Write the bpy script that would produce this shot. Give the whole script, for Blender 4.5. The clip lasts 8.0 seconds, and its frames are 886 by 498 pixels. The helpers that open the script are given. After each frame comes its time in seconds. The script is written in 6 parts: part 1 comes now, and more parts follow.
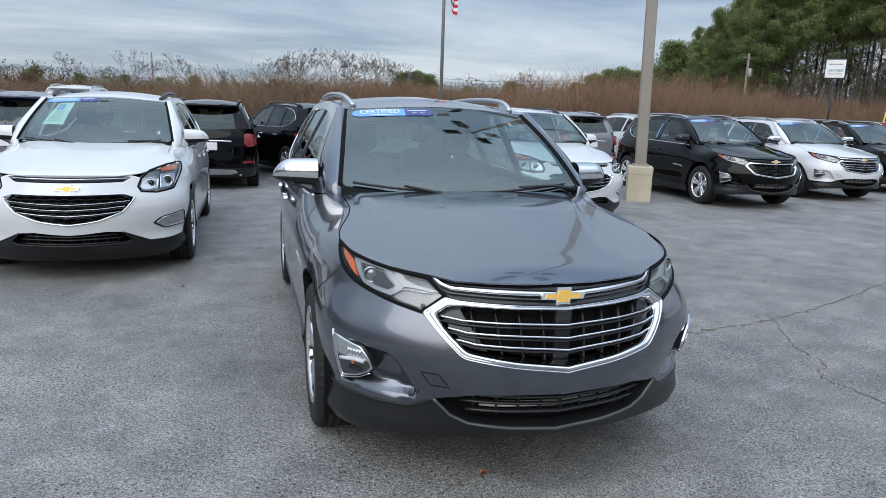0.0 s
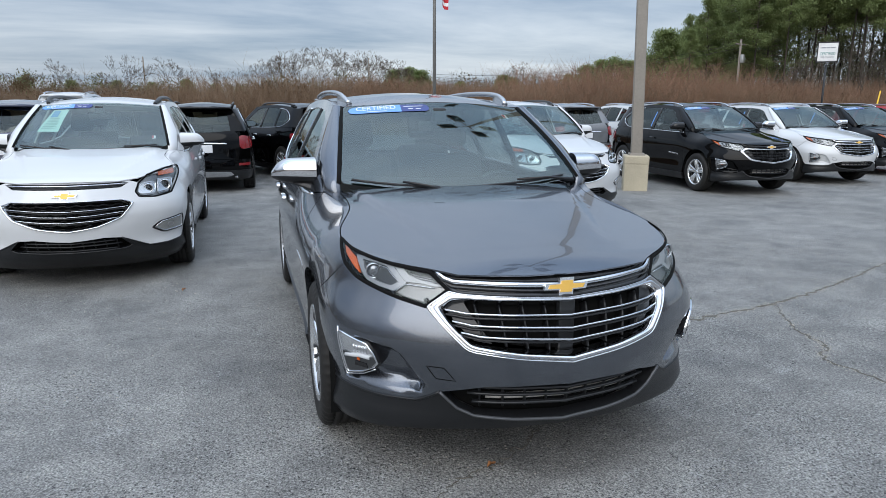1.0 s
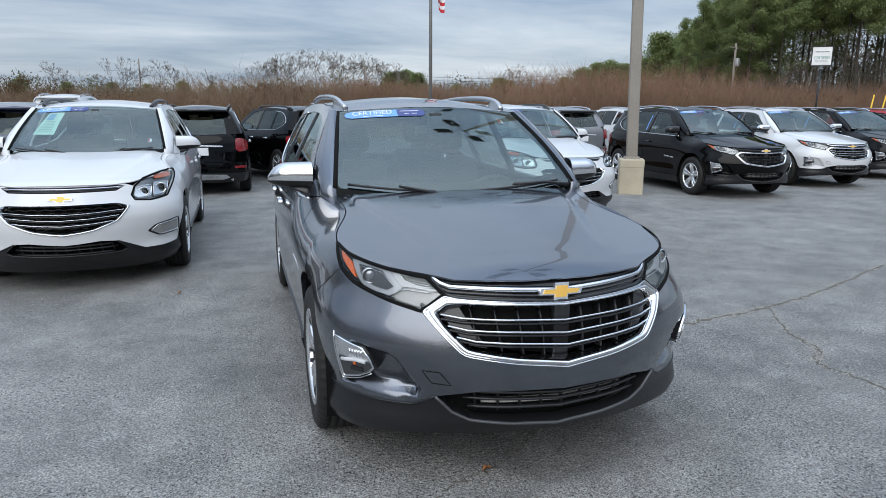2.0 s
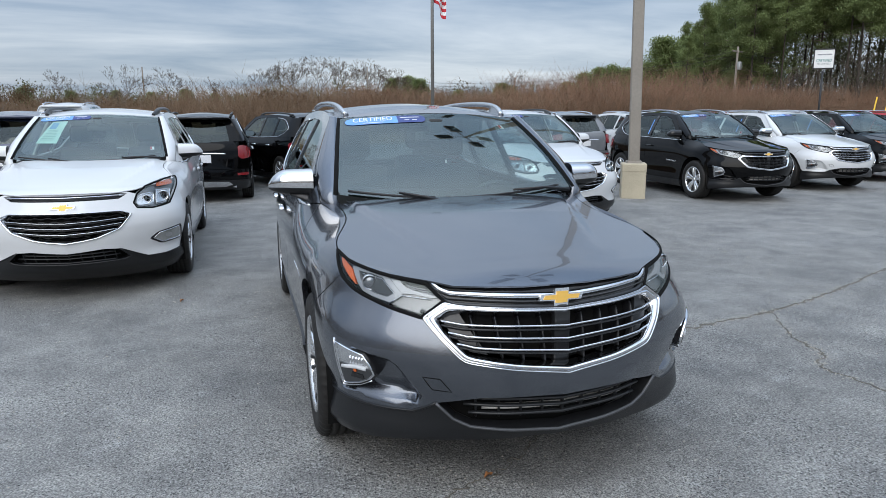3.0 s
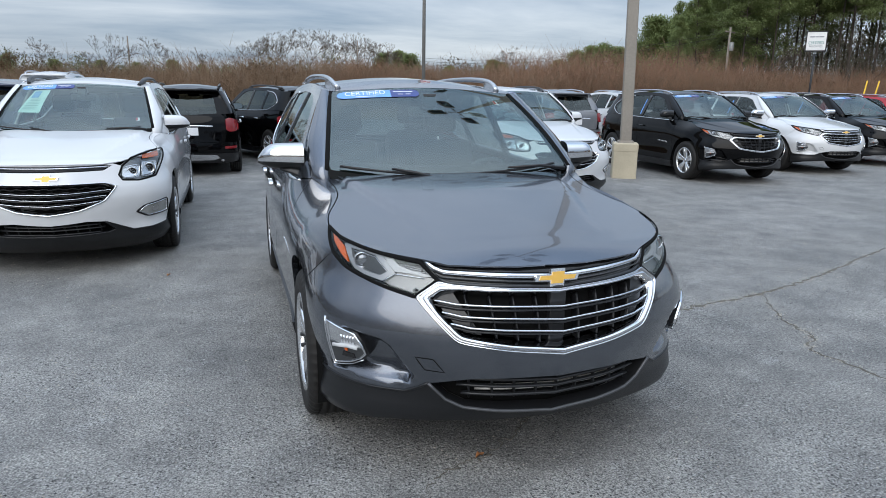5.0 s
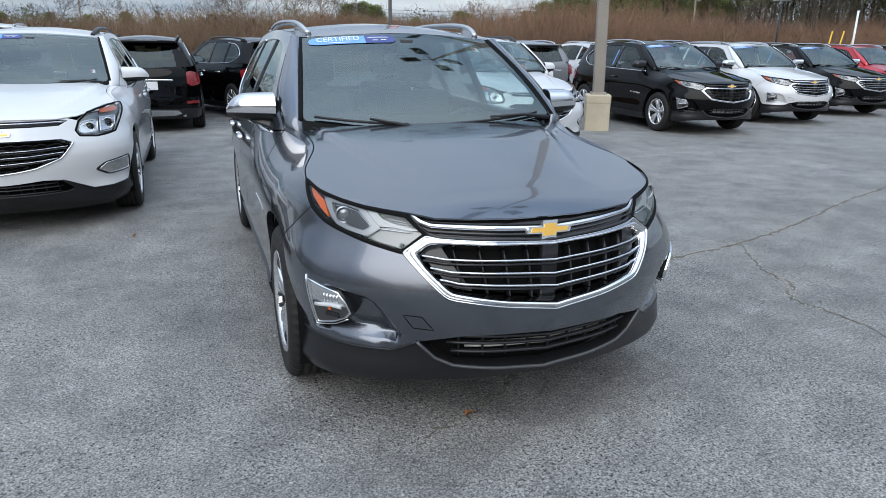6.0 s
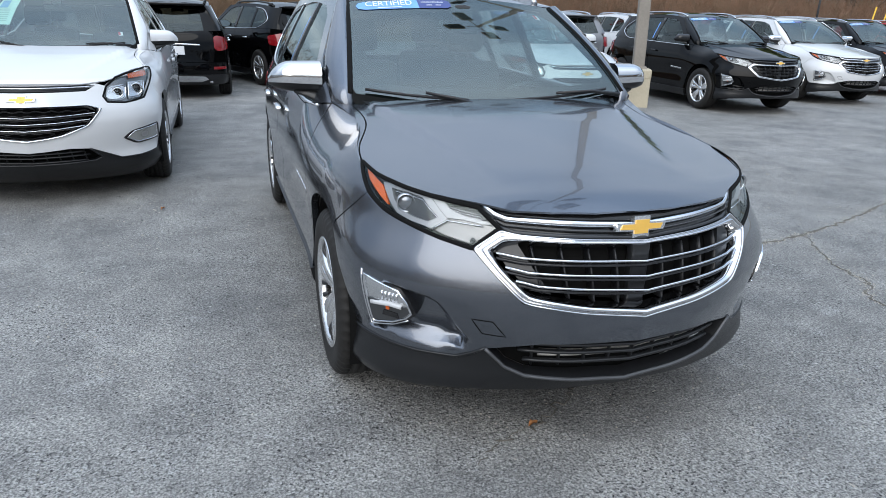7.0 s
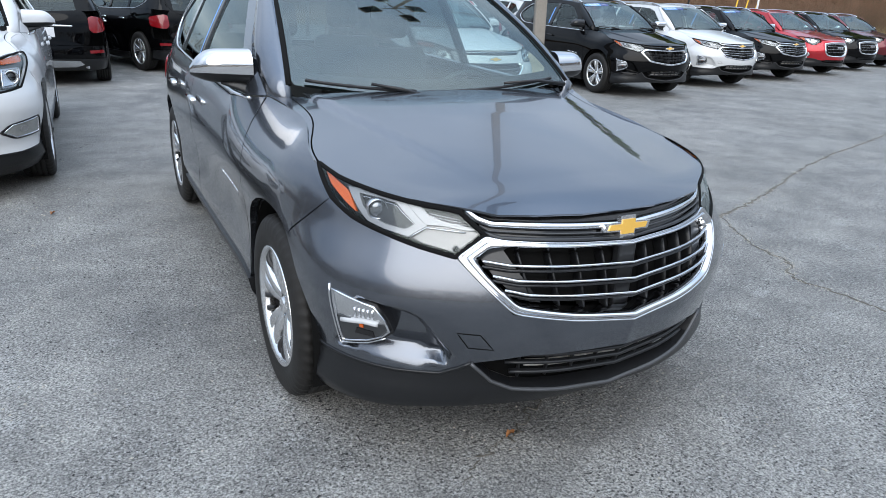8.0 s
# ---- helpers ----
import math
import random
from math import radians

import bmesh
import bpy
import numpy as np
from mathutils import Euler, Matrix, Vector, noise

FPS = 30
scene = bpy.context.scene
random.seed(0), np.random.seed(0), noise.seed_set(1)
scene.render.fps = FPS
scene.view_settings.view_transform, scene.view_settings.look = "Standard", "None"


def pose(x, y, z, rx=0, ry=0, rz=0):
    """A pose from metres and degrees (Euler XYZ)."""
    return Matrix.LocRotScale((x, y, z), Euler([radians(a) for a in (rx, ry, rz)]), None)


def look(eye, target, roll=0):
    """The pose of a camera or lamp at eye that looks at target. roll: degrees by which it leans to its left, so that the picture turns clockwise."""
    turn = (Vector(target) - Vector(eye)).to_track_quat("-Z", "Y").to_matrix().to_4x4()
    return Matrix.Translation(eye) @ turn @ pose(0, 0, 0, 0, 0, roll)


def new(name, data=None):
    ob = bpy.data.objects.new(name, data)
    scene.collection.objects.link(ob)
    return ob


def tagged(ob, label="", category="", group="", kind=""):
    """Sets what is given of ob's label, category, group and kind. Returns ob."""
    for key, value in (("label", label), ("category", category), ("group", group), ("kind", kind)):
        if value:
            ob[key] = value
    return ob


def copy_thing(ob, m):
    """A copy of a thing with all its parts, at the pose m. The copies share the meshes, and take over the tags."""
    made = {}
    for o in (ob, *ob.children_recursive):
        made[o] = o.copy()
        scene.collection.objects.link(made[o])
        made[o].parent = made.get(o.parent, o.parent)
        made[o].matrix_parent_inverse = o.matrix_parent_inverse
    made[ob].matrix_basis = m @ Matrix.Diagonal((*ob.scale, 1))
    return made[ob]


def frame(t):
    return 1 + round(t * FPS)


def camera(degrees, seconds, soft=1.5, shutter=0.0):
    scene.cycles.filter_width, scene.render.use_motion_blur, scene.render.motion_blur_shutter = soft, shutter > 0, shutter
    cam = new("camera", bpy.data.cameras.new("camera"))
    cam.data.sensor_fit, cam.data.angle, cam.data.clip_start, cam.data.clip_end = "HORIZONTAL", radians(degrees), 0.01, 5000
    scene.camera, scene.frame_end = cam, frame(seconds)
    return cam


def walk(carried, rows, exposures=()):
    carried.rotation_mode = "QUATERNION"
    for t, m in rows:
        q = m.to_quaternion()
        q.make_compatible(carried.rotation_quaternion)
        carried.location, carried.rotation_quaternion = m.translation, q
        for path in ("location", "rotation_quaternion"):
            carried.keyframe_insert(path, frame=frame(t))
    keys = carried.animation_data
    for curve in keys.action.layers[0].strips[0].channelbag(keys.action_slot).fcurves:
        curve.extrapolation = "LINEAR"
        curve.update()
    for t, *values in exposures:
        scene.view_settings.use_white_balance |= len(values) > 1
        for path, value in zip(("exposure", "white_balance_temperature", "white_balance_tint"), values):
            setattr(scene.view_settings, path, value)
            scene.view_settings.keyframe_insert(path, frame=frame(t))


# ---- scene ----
cam = camera(67.5, 8.0, soft=0.8)
PATH = [
    (0, (-1.171, -2.311, 1.562), (-0.617, -0.433, 1.153), 2.0),
    (0.5, (-1.185, -2.313, 1.556), (-0.644, -0.436, 1.127), 1.6),
    (1, (-1.187, -2.315, 1.556), (-0.628, -0.441, 1.135), 0.2),
    (1.5, (-1.193, -2.324, 1.563), (-0.619, -0.454, 1.143), 0.5),
    (3, (-1.175, -2.329, 1.573), (-0.613, -0.451, 1.175), -0.1),
    (3.5, (-1.171, -2.327, 1.571), (-0.617, -0.452, 1.149), 0.9),
    (4, (-1.172, -2.311, 1.566), (-0.683, -0.424, 1.118), 1.0),
    (4.5, (-1.166, -2.293, 1.565), (-0.629, -0.424, 1.095), 0.9),
    (4.7, (-1.169, -2.28, 1.565), (-0.592, -0.421, 1.104), 1.1),
    (5.8, (-1.218, -2.201, 1.542), (-0.606, -0.378, 0.994), 1.0),
    (6, (-1.21, -2.136, 1.521), (-0.54, -0.346, 0.931), 0.7),
    (6.5, (-1.218, -1.933, 1.521), (-0.553, -0.139, 0.94), -2.2),
    (7, (-1.286, -1.79, 1.505), (-0.674, -0.009, 0.834), 1.8),
    (7.5, (-1.395, -1.616, 1.497), (-0.661, 0.099, 0.775), 3.4),
    (8, (-1.457, -1.5, 1.505), (-0.558, 0.142, 0.801), 2.7),
]
walk(cam, [(t, look(eye, target, roll)) for t, eye, target, roll in PATH],
     exposures=[(0, 0.0), (4.7, 0.0), (6, 0.06), (7, 0.18), (8, 0.29)])

# ---------------------------------------------------------------- light
SUN_EL, SUN_AZ = 34.0, -148.0
world = bpy.data.worlds.new("sky")
scene.world = world
world.use_nodes = True


def build_sky():
    nt = world.node_tree
    nt.nodes.clear()
    N, L = nt.nodes.new, nt.links.new
    out, bg = N("ShaderNodeOutputWorld"), N("ShaderNodeBackground")
    sky = N("ShaderNodeTexSky")
    sky.sky_type, sky.sun_disc = "NISHITA", False
    sky.sun_elevation, sky.sun_rotation = radians(SUN_EL), radians(SUN_AZ)
    sky.air_density, sky.dust_density = 1.0, 1.5
    tc, sep = N("ShaderNodeTexCoord"), N("ShaderNodeSeparateXYZ")
    L(tc.outputs["Generated"], sep.inputs[0])
    zz = N("ShaderNodeMath"); zz.operation = "MAXIMUM"; zz.inputs[1].default_value = 0.0
    L(sep.outputs[2], zz.inputs[0])
    za = N("ShaderNodeMath"); za.operation = "ADD"; za.inputs[1].default_value = 0.10
    L(zz.outputs[0], za.inputs[0])
    dx, dy = N("ShaderNodeMath"), N("ShaderNodeMath")
    for d, k in ((dx, 0), (dy, 1)):
        d.operation = "DIVIDE"
        L(sep.outputs[k], d.inputs[0]); L(za.outputs[0], d.inputs[1])
    comb = N("ShaderNodeCombineXYZ")
    L(dx.outputs[0], comb.inputs[0]); L(dy.outputs[0], comb.inputs[1])
    mp = N("ShaderNodeMapping"); mp.inputs["Scale"].default_value = (0.55, 0.8, 1); mp.inputs["Rotation"].default_value = (0, 0, radians(-14))
    L(comb.outputs[0], mp.inputs[0])
    n1 = N("ShaderNodeTexNoise"); n1.inputs["Scale"].default_value = 0.7; n1.inputs["Detail"].default_value = 6; n1.inputs["Roughness"].default_value = 0.55; n1.inputs["Distortion"].default_value = 0.5
    L(mp.outputs[0], n1.inputs["Vector"])
    n2 = N("ShaderNodeTexNoise"); n2.inputs["Scale"].default_value = 3.0; n2.inputs["Detail"].default_value = 7; n2.inputs["Roughness"].default_value = 0.6
    L(mp.outputs[0], n2.inputs["Vector"])
    add = N("ShaderNodeMath"); add.operation = "MULTIPLY_ADD"; add.inputs[1].default_value = 0.14
    L(n2.outputs["Fac"], add.inputs[0]); L(n1.outputs["Fac"], add.inputs[2])
    r = N("ShaderNodeValToRGB")
    r.color_ramp.elements[0].position, r.color_ramp.elements[0].color = 0.42, (0, 0, 0, 1)
    r.color_ramp.elements[1].position, r.color_ramp.elements[1].color = 0.76, (1, 1, 1, 1)
    L(add.outputs[0], r.inputs[0])
    cl = N("ShaderNodeMix"); cl.data_type = "RGBA"
    cl.inputs[6].default_value = (*CLOUD_DARK, 1); cl.inputs[7].default_value = (*CLOUD_LIGHT, 1)
    L(r.outputs[0], cl.inputs[0])
    zen = N("ShaderNodeMapRange"); zen.inputs["From Max"].default_value = 1.0; zen.inputs["To Min"].default_value = 1.0; zen.inputs["To Max"].default_value = ZENITH_GAIN
    z2 = N("ShaderNodeMath"); z2.operation = "POWER"; z2.inputs[1].default_value = 2.0
    L(zz.outputs[0], z2.inputs[0]); L(z2.outputs[0], zen.inputs[0])
    gain = N("ShaderNodeVectorMath"); gain.operation = "SCALE"
    L(cl.outputs[2], gain.inputs[0]); L(zen.outputs[0], gain.inputs["Scale"])
    mix = N("ShaderNodeMix"); mix.data_type = "RGBA"; mix.inputs[0].default_value = 0.80
    L(sky.outputs[0], mix.inputs[6]); L(gain.outputs[0], mix.inputs[7])
    L(mix.outputs[2], bg.inputs[0]); bg.inputs[1].default_value = SKY_STRENGTH
    L(bg.outputs[0], out.inputs[0])


SKY_STRENGTH = 0.111
ZENITH_GAIN = 4.1  # an overcast sky is brightest overhead
CLOUD_DARK, CLOUD_LIGHT = (2.35, 3.20, 4.50), (6.7, 7.3, 8.1)
build_sky()
sun = new("sun", bpy.data.lights.new("sun", "SUN"))
sun.data.energy, sun.data.angle, sun.data.color = 1.65, radians(60), (1.0, 0.975, 0.93)
sd = Vector((math.sin(radians(SUN_AZ)) * math.cos(radians(SUN_EL)), math.cos(radians(SUN_AZ)) * math.cos(radians(SUN_EL)), math.sin(radians(SUN_EL))))
sun.matrix_world = look(sd * 50, (0, 0, 0))
scene.view_settings.exposure = 0.0


# ---------------------------------------------------------------- materials
def nodes_of(name):
    m = bpy.data.materials.new(name)
    m.use_nodes = True
    nt = m.node_tree
    return m, nt, nt.nodes["Principled BSDF"]


def put(sock, value):
    sock.default_value = value


def plain(name, color, rough=0.5, metal=0.0, coat=0.0, bump=0.0, scale=60.0, vary=0.12, spec=0.5, coord="Object"):
    """Base colour with two scales of variation and a fine relief."""
    m, nt, p = nodes_of(name)
    N, L = nt.nodes.new, nt.links.new
    put(p.inputs["Roughness"], rough); put(p.inputs["Metallic"], metal); put(p.inputs["Coat Weight"], coat); put(p.inputs["Specular IOR Level"], spec)
    put(p.inputs["Coat Roughness"], 0.03)
    tc = N("ShaderNodeTexCoord")
    big, fine = N("ShaderNodeTexNoise"), N("ShaderNodeTexNoise")
    put(big.inputs["Scale"], scale * 0.06); put(fine.inputs["Scale"], scale); put(fine.inputs["Detail"], 4)
    L(tc.outputs[coord], big.inputs["Vector"]); L(tc.outputs[coord], fine.inputs["Vector"])
    mx = N("ShaderNodeMath"); mx.operation = "ADD"
    L(big.outputs["Fac"], mx.inputs[0]); L(fine.outputs["Fac"], mx.inputs[1])
    mr = N("ShaderNodeMapRange")
    put(mr.inputs["From Min"], 0.6); put(mr.inputs["From Max"], 1.4); put(mr.inputs["To Min"], 1 - vary); put(mr.inputs["To Max"], 1 + vary)
    L(mx.outputs[0], mr.inputs[0])
    mu = N("ShaderNodeVectorMath"); mu.operation = "SCALE"
    put(mu.inputs[0], color); L(mr.outputs[0], mu.inputs["Scale"])
    L(mu.outputs[0], p.inputs["Base Color"])
    if bump:
        b = N("ShaderNodeBump"); put(b.inputs["Strength"], bump); put(b.inputs["Distance"], 0.004)
        L(fine.outputs["Fac"], b.inputs["Height"]); L(b.outputs[0], p.inputs["Normal"])
    return m


def paint(name, color, flake=0.5, rough=0.32, metal=0.6, coat_ior=1.5, spec=0.25):
    """Car paint: metal-flake base under a clear coat, with a film of dust."""
    m, nt, p = nodes_of(name)
    N, L = nt.nodes.new, nt.links.new
    put(p.inputs["Metallic"], metal); put(p.inputs["Coat Weight"], 1.0); put(p.inputs["Coat Roughness"], 0.03); put(p.inputs["Specular IOR Level"], spec); put(p.inputs["Coat IOR"], coat_ior)
    tc = N("ShaderNodeTexCoord")
    fl, du = N("ShaderNodeTexVoronoi"), N("ShaderNodeTexNoise")
    put(fl.inputs["Scale"], 1400.0); put(du.inputs["Scale"], 3.0); put(du.inputs["Detail"], 6)
    L(tc.outputs["Object"], fl.inputs["Vector"]); L(tc.outputs["Object"], du.inputs["Vector"])
    mr = N("ShaderNodeMapRange"); put(mr.inputs["To Min"], 1 - 0.25 * flake); put(mr.inputs["To Max"], 1 + 0.25 * flake)
    L(fl.outputs["Distance"], mr.inputs[0])
    mu = N("ShaderNodeVectorMath"); mu.operation = "SCALE"; put(mu.inputs[0], color); L(mr.outputs[0], mu.inputs["Scale"])
    L(mu.outputs[0], p.inputs["Base Color"])
    r2 = N("ShaderNodeMapRange"); put(r2.inputs["To Min"], rough - 0.04); put(r2.inputs["To Max"], rough + 0.06)
    L(du.outputs["Fac"], r2.inputs[0]); L(r2.outputs[0], p.inputs["Roughness"])
    return m


def glass(name, tint, base=0.06, rough=0.0):
    """Thin pane: tinted see-through with a gloss that grows towards grazing view."""
    m = bpy.data.materials.new(name)
    m.use_nodes = True
    nt = m.node_tree
    nt.nodes.clear()
    N, L = nt.nodes.new, nt.links.new
    out, mix, tr, gl, lw = N("ShaderNodeOutputMaterial"), N("ShaderNodeMixShader"), N("ShaderNodeBsdfTransparent"), N("ShaderNodeBsdfGlossy"), N("ShaderNodeLayerWeight")
    put(tr.inputs[0], (*tint, 1)); put(gl.inputs["Roughness"], rough); put(gl.inputs[0], (0.90, 1.0, 0.98, 1)); put(lw.inputs[0], 0.5)
    pw, ma = N("ShaderNodeMath"), N("ShaderNodeMath")
    pw.operation, ma.operation = "POWER", "MULTIPLY_ADD"
    put(pw.inputs[1], 5.0); put(ma.inputs[1], 1 - base); put(ma.inputs[2], base)
    L(lw.outputs["Facing"], pw.inputs[0]); L(pw.outputs[0], ma.inputs[0]); L(ma.outputs[0], mix.inputs[0])
    L(tr.outputs[0], mix.inputs[1]); L(gl.outputs[0], mix.inputs[2]); L(mix.outputs[0], out.inputs[0])
    return m


def facets(name, color, scale):
    """Faceted bright reflector behind a lamp lens."""
    m, nt, p = nodes_of(name)
    N, L = nt.nodes.new, nt.links.new
    put(p.inputs["Base Color"], (*color, 1)); put(p.inputs["Metallic"], 1.0); put(p.inputs["Roughness"], 0.14)
    tc, vo, b = N("ShaderNodeTexCoord"), N("ShaderNodeTexVoronoi"), N("ShaderNodeBump")
    put(vo.inputs["Scale"], scale); L(tc.outputs["Object"], vo.inputs["Vector"])
    put(b.inputs["Strength"], 0.25); put(b.inputs["Distance"], 0.004)
    L(vo.outputs["Distance"], b.inputs["Height"]); L(b.outputs[0], p.inputs["Normal"])
    return m


def asphalt():
    m, nt, p = nodes_of("asphalt")
    N, L = nt.nodes.new, nt.links.new
    tc = N("ShaderNodeTexCoord")
    def noise_tex(scale, detail=4, rough=0.55):
        n = N("ShaderNodeTexNoise"); put(n.inputs["Scale"], scale); put(n.inputs["Detail"], detail); put(n.inputs["Roughness"], rough)
        L(tc.outputs["Object"], n.inputs["Vector"]); return n
    def ramp(src, a, b, ca, cb):
        r = N("ShaderNodeValToRGB"); e = r.color_ramp.elements
        e[0].position, e[0].color, e[1].position, e[1].color = a, (*ca, 1), b, (*cb, 1)
        L(src, r.inputs[0]); return r.outputs[0]
    def mixc(kind, fac, a, b):
        x = N("ShaderNodeMix"); x.data_type = "RGBA"; x.blend_type = kind
        if isinstance(fac, float): put(x.inputs[0], fac)
        else: L(fac, x.inputs[0])
        L(a, x.inputs[6]); L(b, x.inputs[7]); return x.outputs[2]
    big, mid, fine = noise_tex(0.35, 5), noise_tex(2.6, 6, 0.65), noise_tex(112, 2)
    vor = N("ShaderNodeTexVoronoi"); put(vor.inputs["Scale"], 78.0); L(tc.outputs["Object"], vor.inputs["Vector"])
    base = ramp(big.outputs["Fac"], 0.3, 0.7, ASPHALT_A, ASPHALT_B)
    c = mixc("MULTIPLY", 0.75, base, ramp(mid.outputs["Fac"], 0.3, 0.72, (0.52, 0.52, 0.53), (1.45, 1.45, 1.43)))
    grain, pits = noise_tex(48, 4, 0.7), noise_tex(14, 3, 0.6)
    c = mixc("MULTIPLY", 0.85, c, ramp(grain.outputs["Fac"], 0.34, 0.66, (0.64, 0.64, 0.65), (1.32, 1.32, 1.30)))
    c = mixc("MULTIPLY", 0.5, c, ramp(pits.outputs["Fac"], 0.30, 0.42, (0.40, 0.40, 0.41), (1.0, 1.0, 1.0)))
    c = mixc("MULTIPLY", 0.9, c, ramp(fine.outputs["Fac"], 0.36, 0.64, (0.42, 0.42, 0.43), (1.62, 1.62, 1.60)))
    stone = ramp(vor.outputs["Color"], 0.80, 0.98, (0, 0, 0), (1, 1, 1))
    near = ramp(vor.outputs["Distance"], 0.2, 0.5, (1, 1, 1), (0, 0, 0))
    st = mixc("MULTIPLY", 1.0, stone, near)
    light = N("ShaderNodeRGB"); put(light.outputs[0], (0.30, 0.29, 0.27, 1))
    f = N("ShaderNodeMath"); f.operation = "MULTIPLY"; put(f.inputs[1], 0.55); L(st, f.inputs[0])
    c = mixc("MIX", f.outputs[0], c, light.outputs[0])
    c = mixc("MULTIPLY", 0.45, c, ramp(vor.outputs["Distance"], 0.15, 0.75, (1.15, 1.15, 1.15), (0.6, 0.6, 0.61)))
    holes, patchy, chips = noise_tex(58, 3, 0.6), noise_tex(1.1, 4, 0.6), noise_tex(70, 3, 0.6)
    worn = ramp(patchy.outputs["Fac"], 0.40, 0.62, (0.15, 0.15, 0.15), (1, 1, 1))
    dark_pit = mixc("MULTIPLY", 1.0, ramp(holes.outputs["Fac"], 0.588, 0.612, (0, 0, 0), (1, 1, 1)), worn)
    pit = N("ShaderNodeRGB"); put(pit.outputs[0], (0.018, 0.018, 0.019, 1))
    c = mixc("MIX", dark_pit, c, pit.outputs[0])
    pale_chip = mixc("MULTIPLY", 1.0, ramp(chips.outputs["Fac"], 0.592, 0.615, (0, 0, 0), (0.85, 0.85, 0.85)), worn)
    chip = N("ShaderNodeRGB"); put(chip.outputs[0], (0.46, 0.46, 0.45, 1))
    c = mixc("MIX", pale_chip, c, chip.outputs[0])
    scuff = mixc("MULTIPLY", 1.0, ramp(noise_tex(4.5, 9, 0.78).outputs["Fac"], 0.555, 0.66, (0, 0, 0), (0.75, 0.75, 0.75)), ramp(fine.outputs["Fac"], 0.44, 0.56, (0, 0, 0), (1, 1, 1)))
    c = mixc("MIX", scuff, c, chip.outputs[0])
    damp = ramp(noise_tex(0.9, 7, 0.7).outputs["Fac"], 0.36, 0.50, (0.72, 0.73, 0.75), (1.0, 1.0, 1.0))
    c = mixc("MULTIPLY", 0.9, c, damp)
    v2 = N("ShaderNodeTexVoronoi"); put(v2.inputs["Scale"], 30.0); L(tc.outputs["Object"], v2.inputs["Vector"])
    sp = mixc("MULTIPLY", 1.0, ramp(v2.outputs["Color"], 0.86, 0.90, (0, 0, 0), (1, 1, 1)), ramp(v2.outputs["Distance"], 0.10, 0.28, (1, 1, 1), (0, 0, 0)))
    pale = N("ShaderNodeRGB"); put(pale.outputs[0], (0.52, 0.51, 0.48, 1))
    c = mixc("MIX", sp, c, pale.outputs[0])
    L(c, p.inputs["Base Color"])
    rr = ramp(mid.outputs["Fac"], 0.3, 0.7, (0.62, 0.62, 0.62), (0.85, 0.85, 0.85)); L(rr, p.inputs["Roughness"])
    b1 = N("ShaderNodeBump"); put(b1.inputs["Strength"], 0.5); put(b1.inputs["Distance"], 0.006); L(vor.outputs["Distance"], b1.inputs["Height"])
    b2 = N("ShaderNodeBump"); put(b2.inputs["Strength"], 0.9); put(b2.inputs["Distance"], 0.018); L(grain.outputs["Fac"], b2.inputs["Height"]); L(b1.outputs[0], b2.inputs["Normal"])
    L(b2.outputs[0], p.inputs["Normal"])
    return m


ASPHALT_A, ASPHALT_B = (0.216, 0.211, 0.200), (0.298, 0.292, 0.278)
M_ASPHALT = asphalt()
M_GREY = paint("steel_grey_metallic_paint", (0.128, 0.140, 0.163), 0.6, 0.22, 0.9)
M_WHITE = paint("white_paint", (0.65, 0.66, 0.67), 0.05, 0.4, 0.0)
M_BLACK = paint("black_paint", (0.0018, 0.0018, 0.0022), 0.3, 0.5, 0.0, 1.30, 0.0)
M_RED = paint("red_paint", (0.45, 0.016, 0.026), 0.5, 0.3, 0.5)
M_NAVY = paint("navy_paint", (0.02, 0.028, 0.06), 0.5, 0.3, 0.5)
M_SILVER = paint("silver_grey_paint", (0.16, 0.165, 0.175), 0.5, 0.3, 0.6)
M_CHROME = plain("chrome", (0.74, 0.75, 0.77), 0.06, 1.0, vary=0.02)
M_SATIN = plain("satin_alloy", (0.62, 0.63, 0.65), 0.26, 1.0, vary=0.05)
M_PLASTIC = plain("black_grained_plastic", (0.010, 0.0104, 0.0116), 0.33, spec=0.46, bump=0.15, scale=400)
M_GLOSSBLACK = plain("gloss_black_trim", (0.012, 0.012, 0.013), 0.15, vary=0.05)
M_DARK = plain("dark_underbody", (0.005, 0.005, 0.005), 0.85, spec=0.15)
M_RUBBER = plain("tyre_rubber", (0.019, 0.018, 0.017), 0.62, spec=0.3, bump=0.2, scale=150)
M_ALLOY = plain("machined_alloy", (0.78, 0.79, 0.80), 0.22, 0.9, vary=0.06)
M_CABIN = plain("dark_cabin_trim", (0.032, 0.033, 0.035), 0.7, bump=0.05, scale=40)
M_SEAT = plain("charcoal_seat_fabric", (0.03, 0.031, 0.033), 0.85, bump=0.1, scale=40)
M_GOLD = plain("gold_badge_enamel", (0.85, 0.50, 0.10), 0.35, 0.35, coat=0.5, vary=0.05)
M_AMBER = plain("amber_reflector", (0.62, 0.11, 0.010), 0.2, coat=0.6, vary=0.08)
M_TAIL = plain("red_tail_lens", (0.21, 0.006, 0.010), 0.12, coat=0.8, vary=0.1)
M_LAMP = facets("lamp_reflector", (0.80, 0.81, 0.82), 150.0)
M_LAMPWHITE = plain("white_light_guide", (0.58, 0.59, 0.60), 0.5)
M_BLUE = plain("blue_vinyl_strip", (0.15, 0.35, 0.78), 0.5)
M_NAVYVINYL = plain("dark_blue_vinyl", (0.03, 0.05, 0.20), 0.4)
